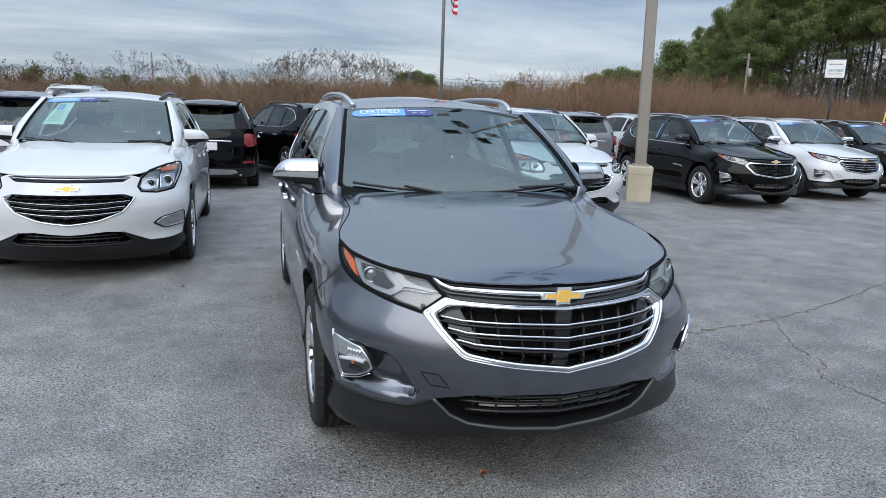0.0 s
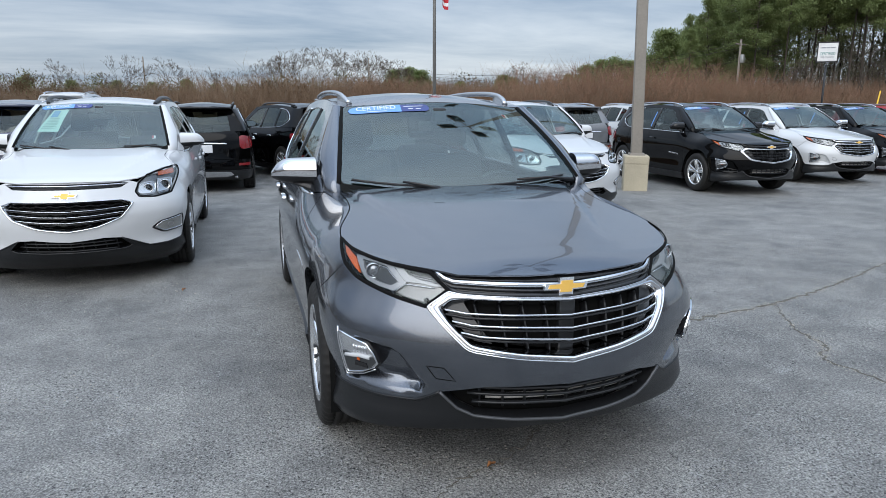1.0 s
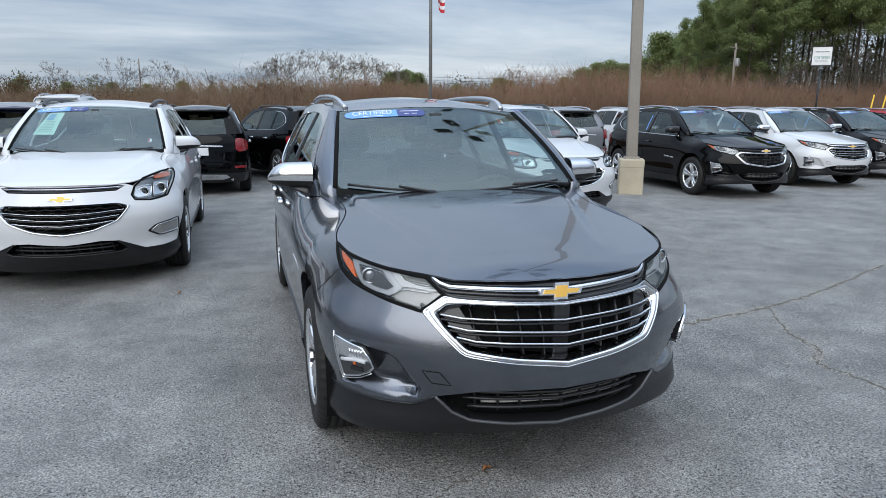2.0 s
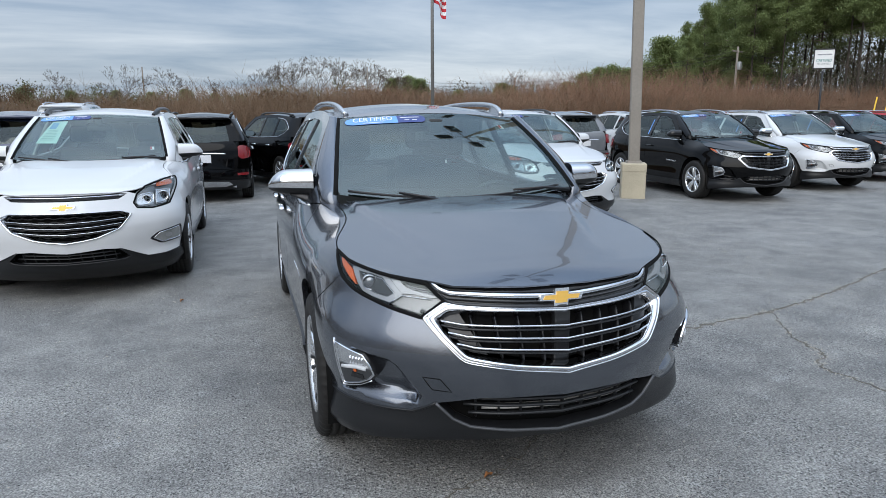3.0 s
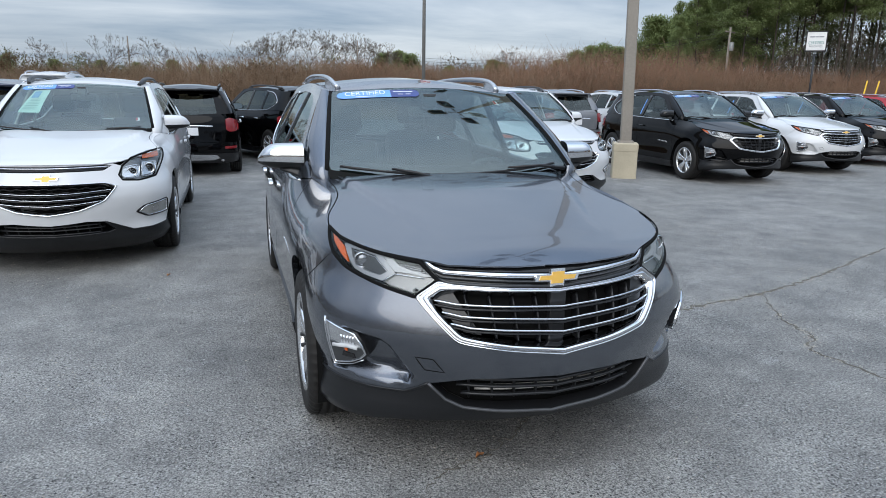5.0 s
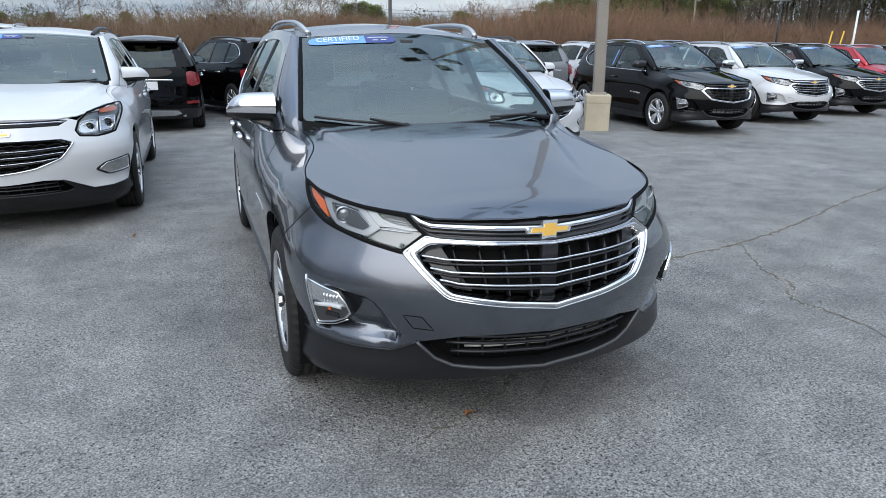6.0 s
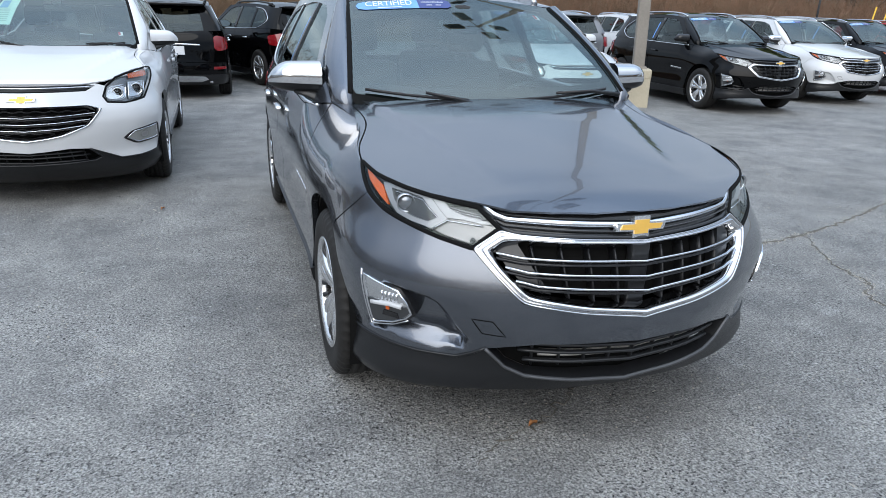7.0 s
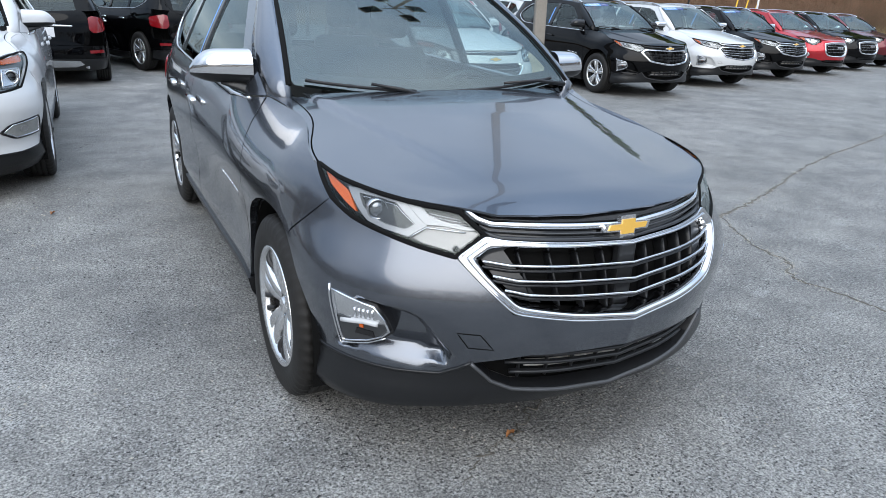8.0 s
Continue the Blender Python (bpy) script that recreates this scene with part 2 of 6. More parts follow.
M_INK = plain("white_vinyl_letters", (0.85, 0.87, 0.9), 0.5)
M_PAPER = plain("pale_green_paper", (0.62, 0.80, 0.72), 0.8)
M_PLATE = plain("white_plate", (0.75, 0.76, 0.78), 0.4)
M_CONCRETE = plain("weathered_concrete", (0.46, 0.405, 0.30), 0.9, bump=0.6, scale=45, vary=0.22)
M_POLE = plain("bronze_painted_steel", (0.255, 0.228, 0.195), 0.55, bump=0.1, scale=30, vary=0.15)
M_GLASS = glass("windscreen_glass", (0.54, 0.68, 0.66), 0.130)
M_TINT = glass("tinted_window_glass", (0.22, 0.24, 0.24))
M_LENS = glass("clear_lens", (0.88, 0.89, 0.90), 0.035)
M_GROUND = plain("dry_winter_grass", (0.19, 0.15, 0.085), 0.95, bump=0.5, scale=4, vary=0.35)
M_TWIG = plain("bare_brown_twigs", (0.20, 0.130, 0.080), 0.9, vary=0.3, scale=3)
M_BARK = plain("grey_brown_bark", (0.19, 0.15, 0.115), 0.95, bump=0.5, scale=25, vary=0.25)


def foliage(name, color):
    """Thin needles: half the light comes through."""
    m, nt, p = nodes_of(name)
    N, L = nt.nodes.new, nt.links.new
    nt.nodes.remove(p)
    out = [n for n in nt.nodes if n.type == "OUTPUT_MATERIAL"][0]
    df, tl, mix = N("ShaderNodeBsdfDiffuse"), N("ShaderNodeBsdfTranslucent"), N("ShaderNodeMixShader")
    geo, tc, nz = N("ShaderNodeNewGeometry"), N("ShaderNodeTexCoord"), N("ShaderNodeTexNoise")
    put(nz.inputs["Scale"], 0.9); L(tc.outputs["Object"], nz.inputs["Vector"])
    ad = N("ShaderNodeMath"); ad.operation = "ADD"; L(geo.outputs["Random Per Island"], ad.inputs[0]); L(nz.outputs["Fac"], ad.inputs[1])
    mr = N("ShaderNodeMapRange"); put(mr.inputs["From Min"], 0.3); put(mr.inputs["From Max"], 1.7); put(mr.inputs["To Min"], 0.55); put(mr.inputs["To Max"], 1.5)
    L(ad.outputs[0], mr.inputs[0])
    sc = N("ShaderNodeVectorMath"); sc.operation = "SCALE"; put(sc.inputs[0], color); L(mr.outputs[0], sc.inputs["Scale"])
    L(sc.outputs[0], df.inputs[0]); L(sc.outputs[0], tl.inputs[0]); put(mix.inputs[0], 0.45)
    L(df.outputs[0], mix.inputs[1]); L(tl.outputs[0], mix.inputs[2]); L(mix.outputs[0], out.inputs[0])
    return m


M_NEEDLE = foliage("pine_needles", (0.235, 0.28, 0.12))
M_STEEL = plain("galvanised_steel", (0.42, 0.42, 0.41), 0.5, 0.6, vary=0.1)
M_SIGN = plain("white_sign_face", (0.78, 0.78, 0.76), 0.5)
M_TEAL = plain("teal_sign_letters", (0.03, 0.22, 0.20), 0.5)
M_GREYINK = plain("grey_sign_print", (0.30, 0.31, 0.32), 0.5)
M_FLAGRED = plain("red_flag_cloth", (0.50, 0.03, 0.04), 0.85)
M_FLAGWHITE = plain("white_flag_cloth", (0.75, 0.75, 0.75), 0.85)
M_LEAF = plain("dry_orange_leaf", (0.40, 0.17, 0.06), 0.8)
M_TAR = plain("crack_dirt", (0.130, 0.118, 0.100), 0.95, bump=0.6, scale=120, vary=0.4)
M_YELLOW = plain("yellow_paint", (0.75, 0.45, 0.03), 0.6)


# ---------------------------------------------------------------- mesh helpers
def mesh_object(name, verts, faces, mats, parent=None, label="", normals=None, smooth=True, index=None, kind="", category=""):
    me = bpy.data.meshes.new(name)
    me.from_pydata([tuple(map(float, v)) for v in verts], [], faces)
    for m in (mats if isinstance(mats, (list, tuple)) else [mats]):
        me.materials.append(m)
    if index is not None:
        me.polygons.foreach_set("material_index", index)
    me.polygons.foreach_set("use_smooth", [smooth] * len(me.polygons))
    if normals is not None:
        me.normals_split_custom_set_from_vertices([tuple(map(float, n)) for n in normals])
    me.update()
    ob = new(name, me)
    if parent is not None:
        ob.parent = parent
    return tagged(ob, label, category, "", kind)


def part(name, bm, material, parent, label="", smooth=False):
    me = bpy.data.meshes.new(name)
    bm.to_mesh(me)
    bm.free()
    for m in (material if isinstance(material, (list, tuple)) else [material]):
        me.materials.append(m)
    if smooth:
        me.polygons.foreach_set("use_smooth", [True] * len(me.polygons))
        try:
            me.set_sharp_from_angle(angle=radians(40))
        except Exception:
            pass
    ob = new(name, me)
    if parent is not None:
        ob.parent = parent
    return tagged(ob, label)


def thing(name, label, category, group="", kind="", m=None):
    ob = tagged(new(name), label, category, group, kind)
    if m is not None:
        ob.matrix_world = m
    return ob


def box_bm(x0, y0, z0, x1, y1, z1, bevel=0.0, segs=2, m=None):
    bm = bmesh.new()
    bmesh.ops.create_cube(bm, size=1.0, matrix=Matrix.Translation(((x0 + x1) / 2, (y0 + y1) / 2, (z0 + z1) / 2)) @ Matrix.Diagonal((abs(x1 - x0), abs(y1 - y0), abs(z1 - z0), 1)))
    if bevel:
        bmesh.ops.bevel(bm, geom=bm.edges[:], offset=bevel, segments=segs, affect="EDGES", profile=0.5)
    if m is not None:
        bmesh.ops.transform(bm, matrix=m, verts=bm.verts)
    return bm


def tube(points, radii, n=8, closed=False, flat=1.0):
    """Verts and faces of a tube along points; flat squeezes it across."""
    P = [Vector(p) for p in points]
    R = radii if isinstance(radii, (list, tuple)) else [radii] * len(P)
    verts, faces = [], []
    side = None
    for i, p in enumerate(P):
        a = P[(i - 1) % len(P)] if closed or i else P[i]
        b = P[(i + 1) % len(P)] if closed or i < len(P) - 1 else P[i]
        t = (b - a).normalized()
        if side is None:
            side = t.orthogonal().normalized()
        side = (side - t * side.dot(t)).normalized()
        up = t.cross(side)
        for k in range(n):
            a2 = 2 * math.pi * k / n
            verts.append(p + side * math.cos(a2) * R[i] + up * math.sin(a2) * R[i] * flat)
    m = len(P)
    for i in range(m if closed else m - 1):
        for k in range(n):
            j, k2 = (i + 1) % m, (k + 1) % n
            faces.append((i * n + k, i * n + k2, j * n + k2, j * n + k))
    if not closed:
        faces.append(tuple(range(n))[::-1])
        faces.append(tuple((m - 1) * n + k for k in range(n)))
    return verts, faces


def lathe(profile, n=48, axis="x"):
    """Turn (radius, along) pairs about the x axis."""
    verts, faces = [], []
    m = len(profile)
    for k in range(n):
        a = 2 * math.pi * k / n
        for r, h in profile:
            verts.append((h, r * math.cos(a), r * math.sin(a)))
    for k in range(n):
        k2 = (k + 1) % n
        for i in range(m - 1):
            faces.append((k * m + i, k * m + i + 1, k2 * m + i + 1, k2 * m + i))
    return verts, faces


def sample(poly, step, closed=True):
    """Points along a polyline, no further apart than step, corners kept."""
    pts = [np.array(p, float) for p in poly]
    out = []
    n = len(pts)
    for i in range(n if closed else n - 1):
        a, b = pts[i], pts[(i + 1) % n]
        k = max(1, int(math.ceil(np.linalg.norm(b - a) / step)))
        for j in range(k):
            out.append(a + (b - a) * j / k)
    if not closed:
        out.append(pts[-1])
    return out


def rounded(poly, r=0.3, n=3):
    """Corners of a closed polygon cut back and rounded."""
    out = []
    P = [np.array(p, float) for p in poly]
    for i in range(len(P)):
        a, p, b = P[i - 1], P[i], P[(i + 1) % len(P)]
        u, v = p + (a - p) * r, p + (b - p) * r
        for k in range(n + 1):
            t = k / n
            out.append((1 - t) ** 2 * u + 2 * t * (1 - t) * p + t * t * v)
    return out


def spline(poly, n=6):
    """Catmull-Rom through an open run of points."""
    P = np.array(poly, float)
    A = np.vstack([2 * P[0] - P[1], P, 2 * P[-1] - P[-2]])
    out = []
    for i in range(1, len(A) - 2):
        p0, p1, p2, p3 = A[i - 1:i + 3]
        for k in range(n):
            t = k / n
            out.append(0.5 * (2 * p1 + (p2 - p0) * t + (2 * p0 - 5 * p1 + 4 * p2 - p3) * t * t + (3 * p1 - p0 - 3 * p2 + p3) * t ** 3))
    out.append(P[-1])
    return out


def inside(poly, q):
    x, y = q[:, 0], q[:, 1]
    c = np.zeros(len(q), bool)
    n = len(poly)
    for i in range(n):
        x1, y1 = poly[i]
        x2, y2 = poly[(i + 1) % n]
        if y1 == y2:
            continue
        hit = ((y1 > y) != (y2 > y)) & (x < (x2 - x1) * (y - y1) / (y2 - y1) + x1)
        c ^= hit
    return c


def edge_distance(poly, q):
    d = np.full(len(q), 9.0)
    P = np.array(poly, float)
    for i in range(len(P)):
        a, b = P[i], P[(i + 1) % len(P)]
        ab = b - a
        t = np.clip(((q - a) @ ab) / max(ab @ ab, 1e-12), 0, 1)
        d = np.minimum(d, np.linalg.norm(q - (a + t[:, None] * ab), axis=1))
    return d


def patch(name, outline, f, step, mat, parent, label="", holes=(), thick=0.02, lift=0.0, flip=False):
    """A panel: fills an outline of the surface f(a, b) -> xyz, with its normals and a turned-in edge."""
    from mathutils.geometry import delaunay_2d_cdt
    rings = [sample(outline, step)] + [sample(h, step) for h in holes]
    pts, edges = [], []
    for ring in rings:
        k = len(pts)
        pts += ring
        edges += [(k + i, k + (i + 1) % len(ring)) for i in range(len(ring))]
    R = np.array(rings[0])
    lo, hi = R.min(0), R.max(0)
    gx, gy = np.meshgrid(np.arange(lo[0] + step * 0.5, hi[0], step), np.arange(lo[1] + step * 0.5, hi[1], step))
    g = np.c_[gx.ravel(), gy.ravel()]
    if len(g):
        keep = inside(R, g) & (edge_distance(R, g) > step * 0.45)
        for h in rings[1:]:
            keep &= ~inside(np.array(h), g) & (edge_distance(np.array(h), g) > step * 0.45)
        g = g[keep]
    allp = np.vstack([np.array(pts), g]) if len(g) else np.array(pts)
    v2, _, tri, ov, _, _ = delaunay_2d_cdt([Vector(p) for p in allp], edges, [], 0, 1e-7)
    v2 = np.array([(v.x, v.y) for v in v2])
    T = np.array([t for t in tri if len(t) == 3])
    cen = v2[T].mean(1)
    ok = inside(R, cen)
    for h in rings[1:]:
        ok &= ~inside(np.array(h), cen)
    T = T[ok]
    e = 0.006
    P = f(v2[:, 0], v2[:, 1])
    da = f(v2[:, 0] + e, v2[:, 1]) - f(v2[:, 0] - e, v2[:, 1])
    db = f(v2[:, 0], v2[:, 1] + e) - f(v2[:, 0], v2[:, 1] - e)
    nrm = np.cross(da, db)
    nrm /= np.linalg.norm(nrm, axis=1)[:, None] + 1e-12
    if flip:
        nrm = -nrm
        T = T[:, ::-1]
    a, b, c = v2[T[:, 0]], v2[T[:, 1]], v2[T[:, 2]]
    area = (b[:, 0] - a[:, 0]) * (c[:, 1] - a[:, 1]) - (b[:, 1] - a[:, 1]) * (c[:, 0] - a[:, 0])
    wrong = (area < 0) != flip
    T[wrong] = T[wrong][:, ::-1]
    P = P + nrm * lift
    faces = [tuple(map(int, t)) for t in T]
    verts, norms = list(P), list(nrm)
    if thick:
        count = {}
        for t in faces:
            for i in range(3):
                ed = (t[i], t[(i + 1) % 3])
                count[ed] = count.get(ed, 0) + 1
        rim = [ed for ed in count if (ed[1], ed[0]) not in count]
        for i, j in rim:
            k = len(verts)
            out = np.cross(P[j] - P[i], nrm[i])
            out /= np.linalg.norm(out) + 1e-12
            verts += [P[i], P[j], P[j] - nrm[j] * thick, P[i] - nrm[i] * thick]
            norms += [out] * 4
            faces.append((k + 1, k, k + 3, k + 2))
    return mesh_object(name, verts, faces, mat, parent, label, norms)


def strip_along(name, curve, normals, width, height, mat, parent, label="", closed=False):
    """A raised moulding along a curve: a rounded bar, width across and height proud."""
    C, Nn = np.array(curve, float), np.array(normals, float)
    m = len(C)
    prof = [(-0.5, -0.3), (-0.5, 0.45), (-0.3, 0.9), (0, 1.0), (0.3, 0.9), (0.5, 0.45), (0.5, -0.3)]
    verts, faces = [], []
    for i in range(m):
        a = C[i - 1] if closed or i else C[i]
        b = C[(i + 1) % m] if closed or i < m - 1 else C[i]
        t = b - a
        t /= np.linalg.norm(t) + 1e-12
        side = np.cross(t, Nn[i])
        side /= np.linalg.norm(side) + 1e-12
        w = width[i] if isinstance(width, (list, tuple, np.ndarray)) else width
        for u, v in prof:
            verts.append(C[i] + side * u * w + Nn[i] * v * height)
    k = len(prof)
    for i in range(m if closed else m - 1):
        j = (i + 1) % m
        for q in range(k - 1):
            faces.append((i * k + q, j * k + q, j * k + q + 1, i * k + q + 1))
    if not closed:
        faces.append(tuple(range(k)))
        faces.append(tuple((m - 1) * k + q for q in range(k))[::-1])
    return mesh_object(name, verts, faces, mat, parent, label)


# ---------------------------------------------------------------- car body surface
# One sheet wraps the lower body: s runs from the nose round the corner and along the flank to the tail, z is height.
PLAN = [(0, -.118), (.25, -.085), (.45, -.01), (.62, .09), (.755, .20), (.85, .335), (.895, .50), (.91, .80), (.92, 1.3), (.925, 2.2), (.92, 3.2), (.905, 3.8), (.86, 4.2), (.76, 4.38), (.5, 4.47), (0, 4.5)]
LEVELS = [.10, .20, .28, .40, .55, .64, .72, .78, .82, .90, .97, 1.04, 1.10, 1.20, 1.35, 1.50, 1.62]
SECTIONS = {
    0.0: [-.30, -.16, -.085, -.028, .004, .004, -.014, -.034, -.055, -.105, -.17, -.25, -.32, -.4, -.5, -.6, -.7],
    0.3: [-.20, -.075, -.006, -.036, .000, .012, -.010, -.046, -.072, -.098, -.14, -.20, -.28, -.4, -.5, -.6, -.7],
    0.9: [-.12, -.040, .016, -.030, -.006, .004, .008, .003, -.002, -.02, -.07, -.16, -.27, -.35, -.42, -.5, -.6],
    1.6: [-.14, -.07, -.035, -.018, -.034, -.028, -.008, .007, .006, -.004, -.018, -.037, -.058, -.10, -.175, -.255, -.325],
    3.8: [-.12, -.06, -.03, 0, 0, .006, .012, .010, .006, 0, -.01, -.03, -.055, -.10, -.175, -.255, -.325],
    4.5: [-.25, -.15, -.06, 0, 0, -.02, -.032, -.036, -.04, -.05, -.06, -.09, -.12, -.2, -.32, -.45, -.56],
}
CURVE = np.array(spline(PLAN + [(-.5, 4.47)], 24))[:-24]  # the nose is creased on the centre line
ARC = np.r_[0, np.cumsum(np.hypot(*np.diff(CURVE, axis=0).T))]
S_END = ARC[-1]
_tan = np.gradient(CURVE, ARC, axis=0)
OUTWARD = np.c_[_tan[:, 1], -_tan[:, 0]]
OUTWARD /= np.linalg.norm(OUTWARD, axis=1)[:, None]
OUTWARD[:, 0] *= np.clip(ARC / .25, 0, 1)


def s_of(y):
    """Arc length on the flank at y."""
    return np.interp(y, CURVE[:, 1], ARC)


def offset_table():
    st = np.array([0.0] + [float(s_of(y)) for y in list(SECTIONS)[1:-1]] + [S_END])
    zs, ss = np.linspace(.05, 1.65, 161), np.linspace(0, S_END, 260)
    rows = np.array([np.interp(zs, LEVELS, r) for r in SECTIONS.values()])
    ker = np.exp(-0.5 * (np.arange(-9, 10) / 2.3) ** 2)
    ker /= ker.sum()
    rows = np.array([np.convolve(np.pad(r, 9, "edge"), ker, "valid") for r in rows])
    k = np.clip(np.searchsorted(st, ss) - 1, 0, len(st) - 2)
    t = np.clip((ss - st[k]) / (st[k + 1] - st[k]), 0, 1)
    t = (t * t * (3 - 2 * t))[:, None]
    return ss, zs, rows[k] * (1 - t) + rows[k + 1] * t


T_S, T_Z, T_OFF = offset_table()
POCKET = [(.80, .646), (.736, .630), (.684, .626), (.640, .603), (.584, .530), (.536, .472), (.556, .440), (.592, .428), (.693, .421), (.776, .429), (.830, .442)]
POCKET_TOP = [(.50, .44), (.536, .472), (.584, .530), (.640, .603), (.684, .626), (.736, .630), (.80, .646)]
POCKET_DEPTH = 0.060


def wrap(s, z, inset=0.0):
    s, z = np.asarray(s, float), np.asarray(z, float)
    a = np.clip(np.abs(s), 0, S_END)
    u = np.clip(a / S_END * (len(T_S) - 1), 0, len(T_S) - 1.001)
    v = np.clip((z - T_Z[0]) / (T_Z[-1] - T_Z[0]) * (len(T_Z) - 1), 0, len(T_Z) - 1.001)
    i, j = u.astype(int), v.astype(int)
    fu, fv = u - i, v - j
    o = (T_OFF[i, j] * (1 - fu) + T_OFF[i + 1, j] * fu) * (1 - fv) + (T_OFF[i, j + 1] * (1 - fu) + T_OFF[i + 1, j + 1] * fu) * fv - inset
    px, py = np.interp(a, ARC, CURVE[:, 0]), np.interp(a, ARC, CURVE[:, 1])
    nx, ny = np.interp(a, ARC, OUTWARD[:, 0]), np.interp(a, ARC, OUTWARD[:, 1])
    return np.stack([(px + nx * o) * np.where(s < 0, -1, 1), py + ny * o, z], -1)


def wrap_pocket(s, z):
    """The wrap with the scooped pockets beside the fog lamps: a sharp brow above, a long shelf running out below."""
    P = wrap(s, z)
    s, z = np.asarray(s, float), np.asarray(z, float)
    q = np.c_[np.abs(P[..., 0]).ravel(), z.ravel()]
    near = (P[..., 1].ravel() < 0.6) & (q[:, 0] > .4)
    ins = inside(np.array(POCKET), q) & near
    d = np.where(ins, edge_distance(POCKET, q), 0)
    brow = np.interp(q[:, 0], [p[0] for p in POCKET_TOP], [p[1] for p in POCKET_TOP])
    ramp_top = np.interp(q[:, 0], [.53, .65, .83], [.448, .474, .505])
    rise = np.clip((q[:, 1] - .422) / (ramp_top - .422), 0, 1)
    floor = 1 - .55 * np.clip((q[:, 1] - ramp_top) / np.maximum(brow - ramp_top, .02), 0, 1)
    k = np.clip(d / np.interp(q[:, 0], [.55, .66], [.045, .016]), 0, 1)
    k = np.where(q[:, 1] > ramp_top, k * k * (3 - 2 * k) * floor, np.minimum(rise, k * 1.4)).reshape(z.shape) * POCKET_DEPTH
    return wrap(s, z, k)


_SS = np.linspace(0, float(s_of(1.15)), 240)


def s_front(x, z):
    """Arc length where the wrap has the half-width x at height z."""
    X = np.maximum.accumulate(wrap(_SS, np.full(len(_SS), z))[:, 0])
    return float(np.interp(abs(x), X + np.arange(len(X)) * 1e-9, _SS)) * (1 if x >= 0 else -1)


def FX(points, sign=1):
    """Front-view points (x, z) to (s, z)."""
    return [(s_front(x, z) * sign, z) for x, z in points]


def FY(points, sign=1):
    """Side-view points (y, z) to (s, z)."""
    return [(float(s_of(y)) * sign, z) for y, z in points]


def both(half):
    """A half outline from the centre, closed by its mirror image."""
    return list(half) + [(-a, b) for a, b in reversed(half) if abs(a) > 1e-6]


def both_ring(half):
    """A half ring whose first and last points lie on the centre line, closed by its mirror image."""
    return list(half) + [(-a, b) for a, b in half[-2:0:-1]]


WHEEL_Y, WHEEL_Z, WHEEL_BASE, ARCH = 0.85, 0.36, 2.80, 0.425


def arch(yc, a0, a1, n=16, r=ARCH):
    return [(yc + r * math.cos(radians(a0 + (a1 - a0) * k / n)), WHEEL_Z + r * math.sin(radians(a0 + (a1 - a0) * k / n))) for k in range(n + 1)]


def hood_center(y):
    return np.interp(y, [-.3, -.03, -.007, .03, .1, .3, .6, .9, 1.15, 1.5], [.80, .896, .908, .924, .949, .988, 1.034, 1.077, 1.116, 1.158])


_hy = np.linspace(-.3, 1.5, 361)
_hz = np.convolve(np.pad(hood_center(_hy), 12, "edge"), np.hanning(25) / np.hanning(25).sum(), "valid")
_long = np.convolve(np.pad(hood_center(_hy), 60, "reflect", reflect_type="odd"), np.hanning(121) / np.hanning(121).sum(), "valid")
_hz = _hz + (_long - _hz) * np.clip((_hy - .06) / .3, 0, 1)  # one calm sweep behind the rolled leading edge
HOOD_EDGE_SIDE = [(.60, .972), (.72, 1.0), (.85, 1.035), (1.0, 1.06), (1.2, 1.085), (1.30, 1.10)]


def make_hood_surface(edge, drop=0.0):
    E = np.array([wrap(s, z) for s, z in edge])
    def raw(x, y):
        x = np.abs(x)
        ridge = np.clip((.425 + .29 * (y - .4) - x) / .06, 0, 1)
        return np.interp(y - .43 * x * x, _hy, _hz) - drop * np.exp(-np.maximum(y - .43 * x * x, 0) / .25) + (.13 * np.exp(-np.maximum(y - .43 * x * x, -.05) / .12) - .035) * x * x + .014 * ridge * ridge * (3 - 2 * ridge) * np.clip((y - .22 - .2 * x * x) / .6, 0, 1)
    cz = E[:, 2] - raw(E[:, 0], E[:, 1])
    basis = lambda x, y: np.stack([x ** 2, x ** 4, x ** 2 * y, x ** 4 * y], -1)
    M = basis(E[:, 0], E[:, 1])
    coef = np.linalg.solve(M.T @ M + .004 * np.eye(4), M.T @ cz)
    def f(x, y):
        x, y = np.asarray(x, float), np.asarray(y, float)
        return np.stack([x, y, raw(x, y) + basis(x, y) @ coef], -1)
    return f


WS_BASE = lambda x: (1.155 + .095 * (x / .70) ** 2, 1.093 + .052 * (x / .70) ** 2)
WS_TOP = lambda x: (1.84 + .08 * (x / .585) ** 2, 1.578 - .032 * (x / .585) ** 2)


def windscreen(a, b):
    """a across from -1 to 1, b up from 0 to 1."""
    x0, x1 = .705 * a, .588 * a
    (y0, z0), (y1, z1) = WS_BASE(x0), WS_TOP(x1)
    bulge = .055 * np.sin(np.pi * np.clip(b, 0, 1) ** .85) * (1 - .5 * a * a)
    return np.stack([x0 + (x1 - x0) * b, y0 + (y1 - y0) * b - bulge * .56, z0 + (z1 - z0) * b + bulge * .82], -1)


ROOF_SIDE = [(1.95, 1.553), (2.2, 1.583), (2.6, 1.600), (3.1, 1.597), (3.6, 1.570), (4.0, 1.53)]


